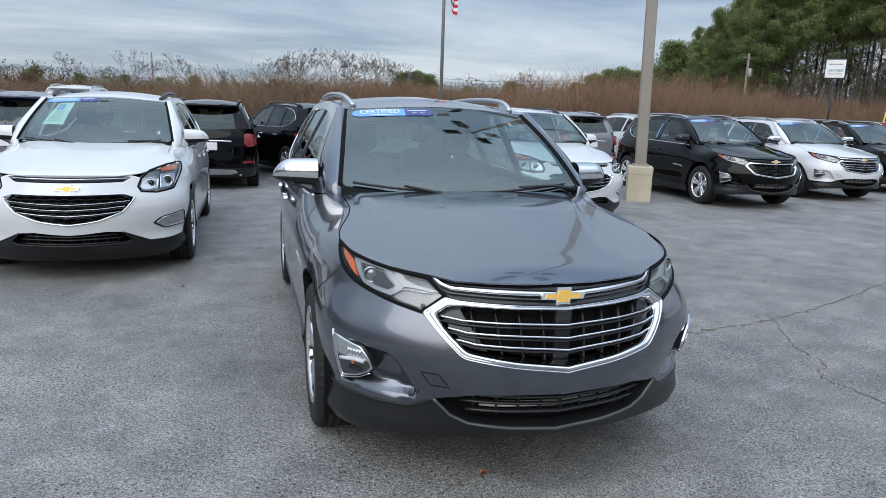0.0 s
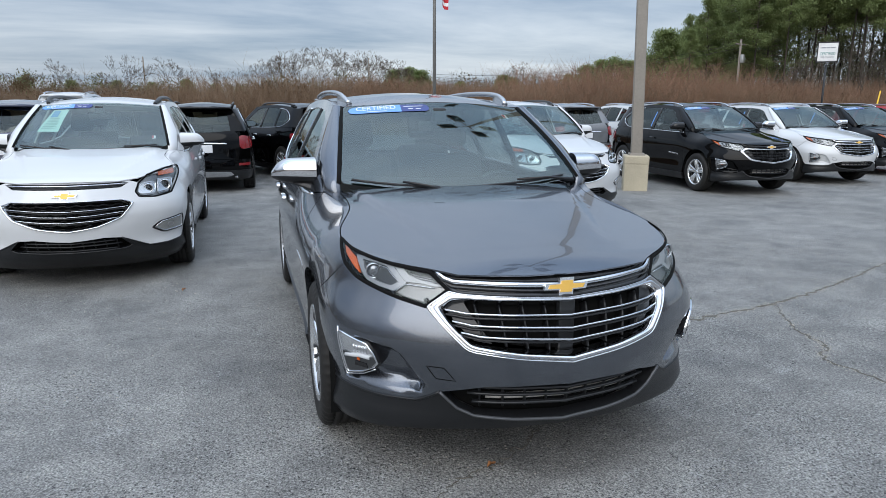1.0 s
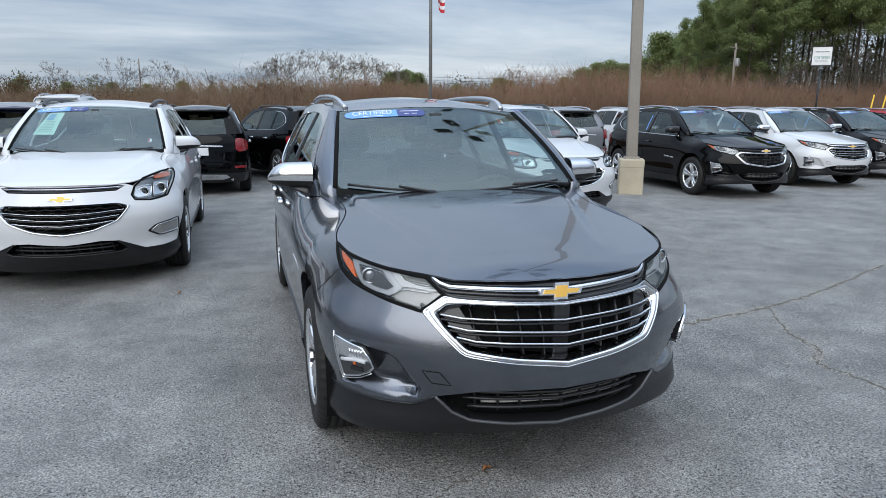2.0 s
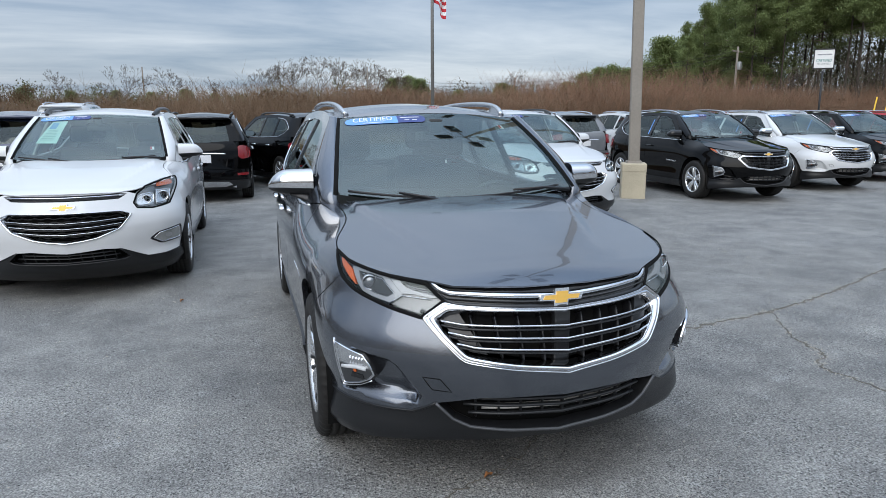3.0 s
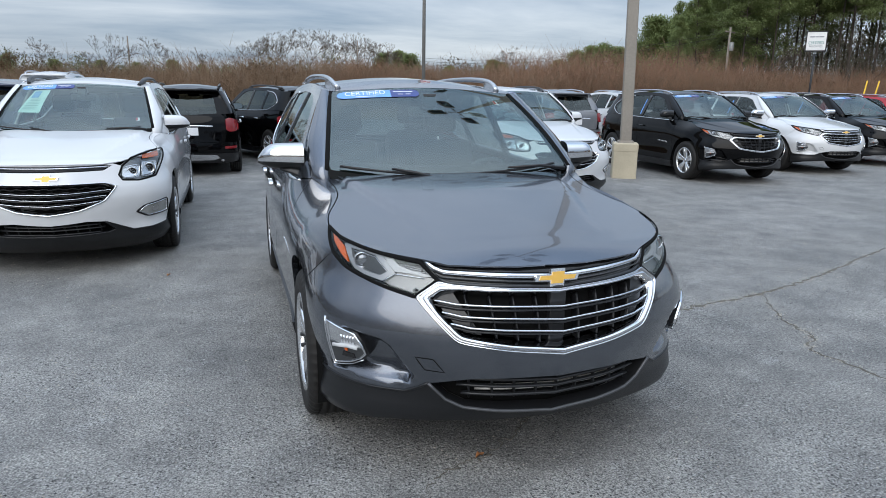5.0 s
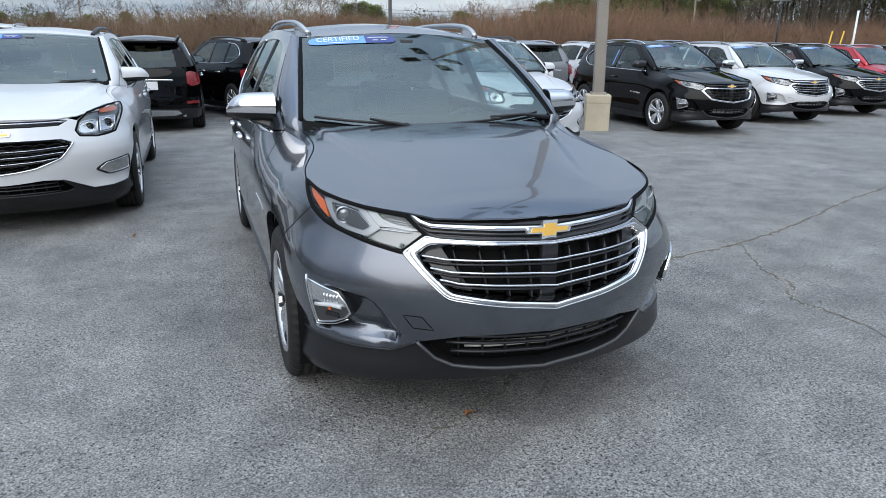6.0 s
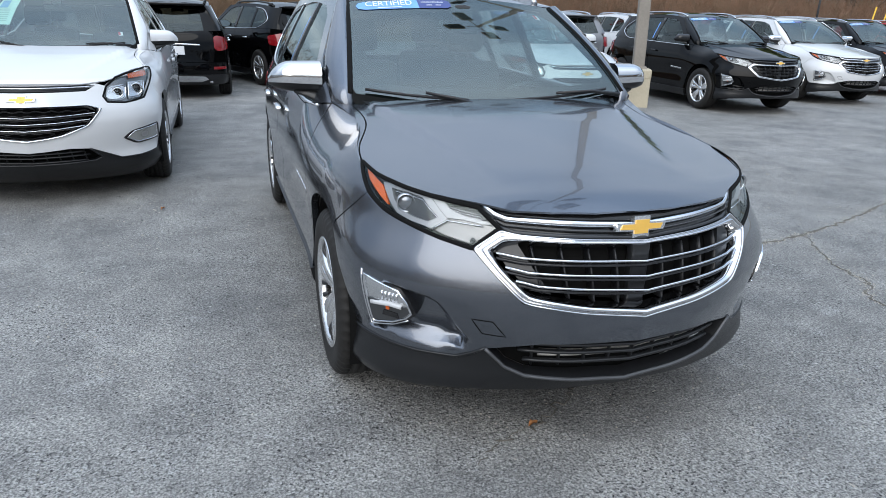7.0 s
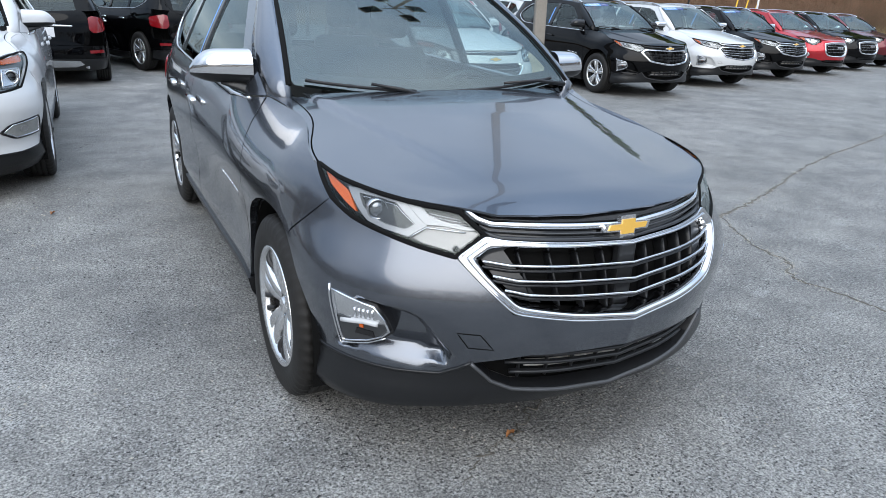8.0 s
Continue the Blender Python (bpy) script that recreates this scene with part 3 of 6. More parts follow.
def make_roof_surface():
    E = np.array([wrap(float(s_of(y)), z) for y, z in spline(ROOF_SIDE, 5)] + [(x, *WS_TOP(x)) for x in np.linspace(0, .56, 8)])
    def raw(x, y):
        return np.interp(y, [1.7, 1.84, 2.0, 2.2, 2.6, 3.1, 3.6, 4.0, 4.2], [1.54, 1.580, 1.612, 1.635, 1.652, 1.650, 1.625, 1.578, 1.54]) - .05 * (x / .62) ** 2
    cz = E[:, 2] - raw(E[:, 0], E[:, 1])
    basis = lambda x, y: np.stack([x ** 2, x ** 4, x ** 2 * y, x ** 4 * y], -1)
    M = basis(E[:, 0], E[:, 1])
    coef = np.linalg.solve(M.T @ M + .004 * np.eye(4), M.T @ cz)
    def f(x, y):
        x, y = np.asarray(x, float), np.asarray(y, float)
        return np.stack([x, y, raw(x, y) + basis(x, y) @ coef], -1)
    return f


ROOF = make_roof_surface()


def on_wrap(points, lift=0.0):
    """Positions and normals of (s, z) points on the wrap."""
    s, z = np.array([p[0] for p in points]), np.array([p[1] for p in points])
    P = wrap(s, z)
    n = np.cross(wrap(s + .006, z) - wrap(s - .006, z), wrap(s, z + .006) - wrap(s, z - .006))
    n /= np.linalg.norm(n, axis=1)[:, None]
    return P + n * lift, n


def moulding(name, points, width, height, mat, parent, label="", closed=False, lift=0.0, step=0.03):
    pts = sample(points, step, closed)
    P, n = on_wrap(pts, lift)
    return strip_along(name, P, n, width, height, mat, parent, label, closed)


# ---------------------------------------------------------------- wheels
def spoke_mesh(r0, r1, w0, w1, ang, lean, x0, x1, deep):
    """A tapered spoke from hub radius r0 to rim radius r1, leaning sideways."""
    verts, faces = [], []
    n = 5
    for i in range(n + 1):
        t = i / n
        r, w, a = r0 + (r1 - r0) * t, w0 + (w1 - w0) * t, ang + lean * t
        x = x0 + (x1 - x0) * t - .012 * math.sin(math.pi * t)
        c, s = math.cos(a), math.sin(a)
        for u, dx in ((-.5, deep), (-.5, .006), (-.32, 0), (.32, 0), (.5, .006), (.5, deep)):
            verts.append((x + dx, r * c - u * w * s, r * s + u * w * c))
    for i in range(n):
        for k in range(5):
            faces.append((i * 6 + k, i * 6 + k + 1, (i + 1) * 6 + k + 1, (i + 1) * 6 + k))
    return verts, faces


def make_wheel(parent, x, y, side, rim_mat=None, spokes=5):
    """Tyre, rim and spokes; the outer face looks along side."""
    R, W = .360, .225
    prof = [(.232, -.098), (.245, -.108), (.285, -.116), (.325, -.112), (.345, -.100), (.356, -.085)]
    for g in (-.055, -.018, .018, .055):
        prof += [(.359, g - .0055), (.350, g - .0035), (.350, g + .0035), (.359, g + .0055)]
    prof += [(.356, .085), (.345, .100), (.325, .112), (.285, .116), (.245, .108), (.232, .098)]
    v, f = lathe(prof, 150)
    n = len(prof)
    for k in range(150):
        for i, (r, h) in enumerate(prof):
            if k % 3 == 0 and r > .335 and abs(h) > .05:
                v[k * n + i] = (v[k * n + i][0], v[k * n + i][1] * (1 - .0075 / r), v[k * n + i][2] * (1 - .0075 / r))
    m = Matrix.Translation((x, y, WHEEL_Z)) @ (Matrix.Rotation(math.pi, 4, "Z") if side > 0 else Matrix.Identity(4))
    tr = lambda vs: [m @ Vector(p) for p in vs]
    tyre = mesh_object("tyre", tr(v), f, M_RUBBER, parent, "black rubber tyre with grooved tread")
    # Barrel is darker than the rim: shade behind the spokes, put into its colour.
    v, f = lathe([(.200, .09), (.222, .09), (.222, -.05), (.214, -.06), (.206, -.02), (.200, .09)], 40)
    mesh_object("rim_barrel", tr(v), f, M_RIMSHADE, parent)
    v, f = lathe([(.226, -.06), (.238, -.095), (.240, -.108), (.234, -.112), (.222, -.104), (.214, -.088), (.212, -.06), (.226, -.06)], 56)
    rim = mesh_object("rim", tr(v), f, rim_mat or M_ALLOY, parent, "bright machined alloy rim")
    v, f = lathe([(.0, .03), (.21, .03), (.21, .02), (.0, .02)], 40)
    mesh_object("brake_disc", tr(v), f, M_DARK, parent)
    v, f = lathe([(0.0, -.084), (.022, -.084), (.030, -.080), (.034, -.070), (.060, -.066), (.066, -.05), (.05, 0), (0, 0)], 32)
    mesh_object("hub_cap", tr(v), f, rim_mat or M_ALLOY, parent)
    for k in range(spokes):
        a = 2 * math.pi * k / spokes + .3
        for q in (-1, 1):
            v, f = spoke_mesh(.040, .226, .040, .054, a + q * .17, q * .02, -.072, -.096, .05)
            mesh_object("spoke", tr(v), f, rim_mat or M_ALLOY, rim)
            v, f = spoke_mesh(.150, .226, .012, .030, a + q * .475, q * .02, -.080, -.094, .03)
            mesh_object("spoke_web", tr(v), f, M_RIMSHADE, rim)
        v, f = lathe([(.0, -.004), (.009, -.004), (.009, .012), (0, .012)], 10)
        mesh_object("wheel_nut", tr([(p[0] - .070, p[1] + .050 * math.cos(a + .63), p[2] + .050 * math.sin(a + .63)) for p in v]), f, M_SATIN, rim)
    return tyre


# ---------------------------------------------------------------- car styles
EQ18 = dict(
    head=[(.790, .978), (.767, .960), (.715, .947), (.65, .934), (.585, .923), (.505, .912), (.452, .853), (.54, .789), (.625, .809), (.70, .834), (.768, .863), (.799, .900)],
    marker=[(.792, .964), (.766, .928), (.761, .873), (.782, .899), (.796, .932)],
    projector=(.712, .898, .027),
    ring_out=[(0, .578), (.2, .600), (.405, .632), (.50, .735), (.54, .788), (.452, .851), (.40, .841), (.2, .834), (0, .827)],
    ring_in=[(0, .612), (.2, .633), (.385, .664), (.452, .733), (.482, .785), (.445, .808), (.40, .818), (.2, .815), (0, .811)],
    slats=[[(.472, .784), (.40, .774), (.2, .770), (0, .764)], [(.452, .745), (.385, .732), (.2, .726), (0, .716)], [(.425, .706), (.36, .692), (.2, .683), (0, .671)]],
    fog=[(.853, .662), (.815, .647), (.755, .631), (.727, .588), (.707, .541), (.724, .514), (.762, .482), (.819, .452)],
    black=[(.86, .412), (.84, .405), (.76, .399), (.69, .396), (.577, .400), (.53, .425), (.497, .449)],
    lip=[(.497, .449), (.432, .382), (.365, .350), (.2, .328), (0, .312)],
    mouth=[(.460, .470), (.334, .485), (.184, .487), (0, .485)],
    badge_z=.866, pocket=True, bottom=[(.44, .222), (.335, .240), (.20, .252), (.09, .268), (-.03, .280), (-.10, .277)],
)
EQ16 = dict(
    head=[(.815, .985), (.785, .993), (.74, .989), (.68, .973), (.607, .948), (.545, .888), (.522, .816), (.549, .775), (.664, .762), (.73, .770), (.793, .784), (.832, .895)],
    marker=[(.800, .978), (.70, .968), (.705, .935), (.815, .935)],
    projector=(.752, .858, .030),
    ring_out=[(0, .506), (.12, .520), (.24, .542), (.415, .612), (.512, .732), (.42, .766), (.2, .766), (0, .765)],
    ring_in=[(0, .534), (.12, .547), (.22, .563), (.395, .626), (.480, .730), (.41, .752), (.2, .752), (0, .751)],
    slats=[[(.462, .708), (.2, .690), (0, .684)], [(.428, .664), (.2, .645), (0, .638)], [(.388, .620), (.2, .600), (0, .590)]],
    fog=[(.627, .491), (.696, .543), (.869, .579), (.858, .452), (.71, .435)],
    black=[(.86, .37), (.84, .355), (.74, .337), (.60, .337), (.50, .385), (.395, .437)],
    lip=[(.395, .437), (.47, .360), (.42, .338), (.2, .328), (0, .325)],
    mouth=[(.395, .437), (.27, .447), (.1, .430), (0, .424)],
    upper=[(0, .858), (.2, .859), (.411, .861), (.474, .899), (.41, .913), (.2, .918), (0, .919)],
    guide=[(.70, .905), (.80, .905), (.80, .84), (.77, .80), (.70, .795)],
    low_beam=[(.565, .88), (.685, .895), (.675, .79), (.575, .79), (.545, .82)], fogmat=True, fogline=0,
    badge_z=.814, pocket=False, face=True, bottom=[(.44, .20), (.335, .19), (.20, .175), (.09, .167), (-.03, .165), (-.10, .165)],
)
BOLD = dict(
    head=[(.797, .985), (.767, .985), (.70, .978), (.62, .966), (.53, .955), (.50, .945), (.49, .90), (.50, .87), (.56, .85), (.62, .80), (.70, .79), (.797, .90)],
    marker=[(.797, .973), (.767, .960), (.778, .892), (.797, .905)],
    projector=(.69, .92, .03),
    ring_out=[(0, .50), (.22, .502), (.36, .53), (.43, .60), (.45, .72), (.43, .845), (.25, .878), (0, .885)],
    ring_in=[(0, .545), (.20, .547), (.31, .57), (.365, .63), (.38, .72), (.365, .80), (.23, .832), (0, .838)],
    slats=[[(.37, .77), (.2, .77), (0, .77)], [(.375, .70), (.2, .70), (0, .70)], [(.36, .63), (.2, .63), (0, .63)]],
    fog=[(.85, .58), (.78, .60), (.74, .55), (.75, .50), (.83, .48)],
    black=[(.86, .46), (.84, .455), (.74, .445), (.62, .44), (.54, .41), (.46, .40)],
    lip=[(.46, .40), (.43, .355), (.365, .335), (.18, .325), (0, .32)],
    mouth=[(.46, .40), (.338, .42), (.17, .42), (0, .42)],
    guide=[(.765, .955), (.64, .94), (.58, .90), (.66, .84), (.74, .87)],
    badge_z=.735, pocket=False, face=True, bottom=[(.44, .22), (.335, .23), (.20, .235), (.09, .24), (-.03, .25), (-.10, .25)],
)


def bowtie(w, h, k=0.14):
    """Half-height slanted cross as a closed outline."""
    return [(-.5 * w - k * h, -.16 * h), (-.5 * w + k * h * .6, .20 * h), (-.16 * w, .20 * h), (-.14 * w, .5 * h), (.20 * w, .5 * h), (.19 * w, .20 * h),
            (.5 * w + k * h, .16 * h), (.5 * w - k * h * .6, -.20 * h), (.16 * w, -.20 * h), (.14 * w, -.5 * h), (-.20 * w, -.5 * h), (-.19 * w, -.20 * h)]


def front_emblem(car, z, w=.148, h=.044):
    y = float(wrap(0.0, z)[1]) - .004
    f = lambda a, b: np.stack([a, y + .18 * a * a + .25 * (b - z) + 0 * a, b], -1)
    base = [(a * 1.20, z + b * 1.52) for a, b in bowtie(w, h)]
    rim = patch("emblem", base, f, .03, M_ALLOY, car, "gold emblem with chrome edge", thick=.02)
    patch("emblem_face", [(a, z + b) for a, b in bowtie(w, h)], f, .03, M_GOLD, rim, lift=.004, thick=.004)


def make_suv(name, label, paint_mat, style, loc, turn=0.0, group="", scale=(1, 1, 1), mirror_mat=None, rail_mat=None, text=False, fine=True, strip=True):
    car = thing(name, label, "car", group)
    st = style
    stp = .05 if fine else .09
    # nose -------------------------------------------------------------
    head_low = st["head"][7:]
    arch_front = [p for p in arch(WHEEL_Y, 121, 168, 8)]
    outer = FX([(x, z) for x, z in st["ring_out"][:5]]) + FX(head_low) + FY([(.612, .750)] + arch_front) + FX(st["black"][1:]) + FX(st["mouth"][1:])
    hd = st["head"]
    rings = []
    if st.get("face"):
        outer = FX([(0, .923), (.3, .923), (.47, .915)]) + FX(hd[5:]) + FY([(.612, .750)] + arch_front) + FX(st["black"][1:]) + FX(st["mouth"][1:])
        rings = [both_ring(FX(st["ring_out"]))] + ([both_ring(FX(st["upper"]))] if "upper" in st else []) + [FX(st["fog"], 1), FX(st["fog"], -1)]
    patch("front_bumper", both(outer), wrap_pocket if st["pocket"] else wrap, .017 if st["pocket"] else stp * .6, paint_mat, car, holes=rings, thick=.03)
    # black lower valance with the mouth
    low = FX(st["lip"][::-1]) + FX(st["black"][-2::-1][:-1]) + FY([p for p in arch(WHEEL_Y, 170, 196, 5)])
    low += FY(st["bottom"]) + [(0.0, st["bottom"][-1][1])]
    patch("lower_valance", both(low), wrap, stp, M_PLASTIC, car, "black grained plastic lower valance", thick=.05)
    lipc = FX(st["lip"])
    # Grey stands in for the highlight line along the black plastic lip.
    moulding("lip_trim", lipc + [(-a, b) for a, b in lipc[-2::-1]], .011, .008, M_LIP if st["pocket"] else M_PLASTIC, car, "grey lip edge coloured for its highlight" if st["pocket"] else "", lift=.002)
    for sg in (1, -1):
        moulding("valance_edge", FX(st["black"], sg), .010, .006, M_PLASTIC, car)
    mouth = both(FX(st["lip"][::-1]) + FX(st["mouth"][1:]))
    inner = lambda s, z: wrap(s, z, .07)
    patch("intake_back", mouth, inner, .06, M_DARK, car, thick=0)
    zm = st["mouth"][-1][1] - .472
    for zz, xx in ((.455 + zm, .36), (.425 + zm, .40), (.385 + zm, .38)):
        pts = [(-xx, zz + .006), (0, zz - .008), (xx, zz + .006)]
        P, n = on_wrap(sample(FX(pts), .05, False), -.022)
        strip_along("intake_bar", P, n, .012, .012, M_PLASTIC, car)
    for k in range(-4, 5):
        pts = FX([(k * .09 + .012, .365 + zm), (k * .09, .468 + zm)])
        P, n = on_wrap(sample(pts, .03, False), -.03)
        strip_along("intake_bar", P, n, .010, .010, M_PLASTIC, car)
    if st["pocket"]:
        for zz in (.468, .452, .424, .408):
            P, n = on_wrap(sample(FX([(-.33, zz), (0, zz - .006), (.33, zz)]), .05, False), -.046)
            strip_along("cooler_core", P, n, .011, .008, M_CORE, car, "bare alloy cooler core")
    for sg in ((1, -1) if st["pocket"] else ()):
        tw = FX([(.55, .562), (.488, .559), (.444, .504), (.514, .509)], sg)
        moulding("tow_cover_seam", tw, .004, .0012, M_DARK, car, closed=True) if sg < 0 else None
    # grille -----------------------------------------------------------
    ro, ri = FX(st["ring_out"]), FX(st["ring_in"])
    ro2 = ro + [(-a, b) for a, b in ro[-2:0:-1]]
    ri2 = ri + [(-a, b) for a, b in ri[-2:0:-1]]
    def smooth_half(pts):
        Q = [np.array(pts[i]) + (np.array(pts[i + 1]) - np.array(pts[i])) * k / 8 for i in range(len(pts) - 1) for k in range(8)] + [np.array(pts[-1])]
        for _ in range(1):
            Q = [Q[0]] + [(Q[i - 1] + 2 * Q[i] + Q[i + 1]) / 4 for i in range(1, len(Q) - 1)] + [Q[-1]]
        return [tuple(p) for p in Q]
    ho, hi = smooth_half(ro), smooth_half(ri)
    O, nO = on_wrap(both_ring(ho))
    I, nI = on_wrap(both_ring(hi))
    V, F = [], []
    prof = [(0, -.03), (0, .0), (.04, .006), (.12, .008), (.20, .004), (.24, -.006), (.34, -.007), (.40, .004), (.50, .010), (.68, .010), (.80, .003), (.92, -.014), (1, -.030), (1, -.05)]
    if st.get("face"):
        prof = [(0, -.03), (0, .0), (.05, .006), (.15, .010), (.34, .011), (.46, .007), (.60, -.003), (.80, -.018), (1, -.032), (1, -.05)]
    for o, i, a, b in zip(O, I, nO, nI):
        for u, h in prof:
            V.append(o + (i - o) * u + (a * (1 - u) + b * u) * h)
    m, q = len(O), len(prof)
    for i in range(m):
        for k in range(q - 1):
            F.append((i * q + k + 1, i * q + k, ((i + 1) % m) * q + k, ((i + 1) % m) * q + k + 1))
    mesh_object("grille_surround", V, F, M_CHROME, car, "polished chrome grille surround")
    patch("grille_back", ri2, lambda s, z: wrap(s, z, .075), .06, M_DARK, car, thick=0)
    if st["pocket"]:
        for sg in (1, -1):
            cheek = [(.480, .785), (.443, .806), (.415, .815), (.318, .655), (.385, .666), (.450, .733)]
            patch("grille_cheek", FX(cheek, sg), lambda s, z: wrap(s, z, .034), .04, M_DARKTRIM, car, "dark grey grille end panel", thick=.02)
        part("radar_block", box_bm(-.035, -.055, .60, .035, -.02, .82, .008), M_DARKTRIM, car)
    for sl in st["slats"]:
        h = FX(sl)
        pts = sample(h + [(-a, b) for a, b in h[-2::-1]], .04, False)
        P, n = on_wrap(pts, -.006)
        strip_along("grille_slat", P, n, .0080 if st["pocket"] else .0062, .008, M_CHROME, car, "chrome grille slat")
        P, n = on_wrap([(a, b - .013) for a, b in pts], -.030)
        strip_along("grille_blade", P, n, .012, .018, M_GLOSSBLACK, car)
    zc = [p[1] for p in st["ring_in"]]
    if st is EQ16:
        for j in range(6):
            zz = .565 + .034 * j
            w = np.interp(zz, [.56, .63, .73], [.20, .36, .44])
            wave = [(x, zz + .006 * math.sin(x * 60 + j * 3.1)) for x in np.arange(-w, w, .025)]
            P, n = on_wrap(FX(wave), -.045)
            strip_along("grille_mesh", P, n, .009, .012, M_PLASTIC, car)
    for k in (-4, -3, -2, -1, 1, 2, 3, 4) if st is not EQ16 else ():
        x = k * .092
        lo = np.interp(abs(x), [p[0] for p in st["ring_in"][:4]], zc[:4]) + .004
        hi = np.interp(abs(x), [p[0] for p in st["ring_in"][:3:-1]], zc[:3:-1]) - .004
        P, n = on_wrap(sample(FX([(x * .94, lo), (x, hi)]), .03, False), -.055)
        strip_along("grille_rib", P, n, .012, .03, M_PLASTIC, car)
    # strip between hood and grille
    if st.get("face"):
        if "upper" in st:
            u = both_ring(FX(st["upper"]))
            patch("upper_grille", u, lambda s, z: wrap(s, z, .03), .05, M_PLASTIC, car, "black upper grille slot", thick=0)
            moulding("upper_bar", FX([(-.45, .892), (0, .889), (.45, .892)]), .010, .010, M_CHROME, car, "chrome bar", lift=-.006)
            for zz in (.906, .873):
                moulding("upper_blade", FX([(-.42, zz), (0, zz), (.42, zz)]), .010, .010, M_PLASTIC, car, lift=-.016)
    else:
        up = FX([(0, .822), (.2, .830), (.40, .838), (.450, .851)]) + FX([(hd[6][0] - .004, hd[6][1] + .004), (hd[5][0] - .004, hd[5][1] + .004)]) + FX([(.3, .905), (0, .899)])
        patch("upper_grille", both(up), lambda s, z: wrap(s, z, .026), .05, M_GLOSSBLACK, car, "gloss black upper grille strip", thick=0)
        for pts, wd, ht, lf, mt in (([(.488, .921), (.462, .897), (.43, .886), (.2, .879), (0, .872)], .022, .014, -.014, M_CHROME), ([(.46, .879), (.44, .866), (.2, .859), (0, .852)], .006, .012, -.016, M_LIP), ([(.455, .861), (.41, .848), (.2, .843), (0, .836)], .013, .010, -.014, M_DARKTRIM), ([(.47, .908), (.43, .899), (.2, .893), (0, .888)], .006, .008, -.016, M_DARKTRIM)):
            bar = FX(pts)
            moulding("upper_bar", bar + [(-a, b) for a, b in bar[-2::-1]], wd, ht, mt, car, "chrome bar" if mt == M_CHROME else "", lift=lf)
    if st is BOLD:
        for k in (-1, 0, 1):
            part("emblem", box_bm(k * .075 - .03, -.13, .705, k * .075 + .03, -.105, .765, .006), M_CHROME, car, "chrome emblem block")
    else:
        front_emblem(car, st["badge_z"])
    # lamps -------------------------------------------------------------
    for sg in (1, -1):
        headlight(car, st, sg)
        fog_lamp(car, st, sg)
    # hood ---------------------------------------------------------------
    side_edge = FY(HOOD_EDGE_SIDE)
    edge = FX([(.3, .907), (.447, .912)]) + FX(hd[5::-1]) + FY(HOOD_EDGE_SIDE)
    hoodf = make_hood_surface(FX(hd[5::-1]) + [tuple(p) for p in spline(side_edge, 4)], .013 if st.get("face") else 0)
    dy = .014 if st.get("face") else 0
    pl = [(0, -.004 + dy), (.15, .006 + dy), (.3, .038 + dy), (.42, .076 + dy)] + [tuple(wrap(s, z)[:2]) for s, z in FX(hd[5::-1]) + [tuple(p) for p in spline(side_edge, 4)]]
    edge_xy = [tuple(wrap(s, z)[:2]) for s, z in [tuple(p) for p in spline(side_edge, 4)]]
    step_in = lambda y: float(np.interp(y, [.60, .68, .80, 1.0, 1.3], [0, .003, .010, .032, .055]))
    pl = [(x - .006 * min(1, x * 3) - step_in(y) * (x > .6), y) for x, y in pl]
    for sg in (1, -1):
        shoulder = [(sg * (x + .004), y) for x, y in edge_xy] + [(sg * .685, 1.262)] + [(sg * (x - step_in(y)), y) for x, y in edge_xy[::-1] if .62 < y < 1.26]
        patch("fender_shoulder", shoulder, hoodf, stp * .8, paint_mat, car, thick=.007)
    pl += [(.685, 1.232), (.4, 1.178), (0, 1.145)]
    patch("hood", both(pl), hoodf, stp * (.55 if fine else .8), paint_mat, car, thick=.007)
    patch("engine_bay", both([(0, .10), (.4, .15), (.6, .45), (.68, .7), (.66, 1.2), (0, 1.2)]), lambda x, y: hoodf(x, y) - np.array([0, 0, .06]), .15, M_DARK, car, thick=0)
    # fenders, doors, quarters --------------------------------------------
    sill = .33
    y2 = WHEEL_Y + WHEEL_BASE
    fend = [(.618, .754)] + arch(WHEEL_Y, 121, -4, 14) + [(1.285, .315), (1.27, .62), (1.262, .9), (1.30, 1.095)] + [tuple(p) for p in spline(HOOD_EDGE_SIDE, 3)][-2::-1]
    belt = lambda y: np.interp(y, [1.2, 1.6, 2.4, 3.3, 4.0], [1.055, 1.065, 1.085, 1.11, 1.13])
    d1 = [(1.29, .315), (2.53, .315), (2.57, .7), (2.56, 1.090), (2.0, 1.072), (1.6, 1.064), (1.37, 1.085), (1.31, 1.095), (1.268, .9), (1.276, .62)]
    d2 = [(2.538, .315), (3.19, .315)] + arch(y2, 178, 128, 6) + [(3.42, .90), (3.42, 1.11), (2.9, 1.10), (2.568, 1.090), (2.578, .7)]
    q = arch(y2, 127, 6, 14) + [(4.16, .40), (4.18, .62), (4.10, .72), (4.14, 1.02), (4.10, 1.13), (3.43, 1.112), (3.428, .90)]
    for sg in (1, -1):
        fl = sg < 0
        fn = lambda nm, pts, **kw: patch(nm, FY(pts, sg), wrap, stp, paint_mat, car, flip=False, **kw)
        head_edge = [(p[0], p[1]) for p in FX([hd[0], hd[11]], sg)]
        o = FY(fend, sg) + [(head_edge[0][0] + sg * .004, head_edge[0][1]), (head_edge[1][0] + sg * .003, head_edge[1][1] + .002)]
        patch("front_fender", o, wrap, stp, paint_mat, car, thick=.03)
        fn("front_door", d1)
        fn("rear_door", d2)
        fn("rear_quarter", q)
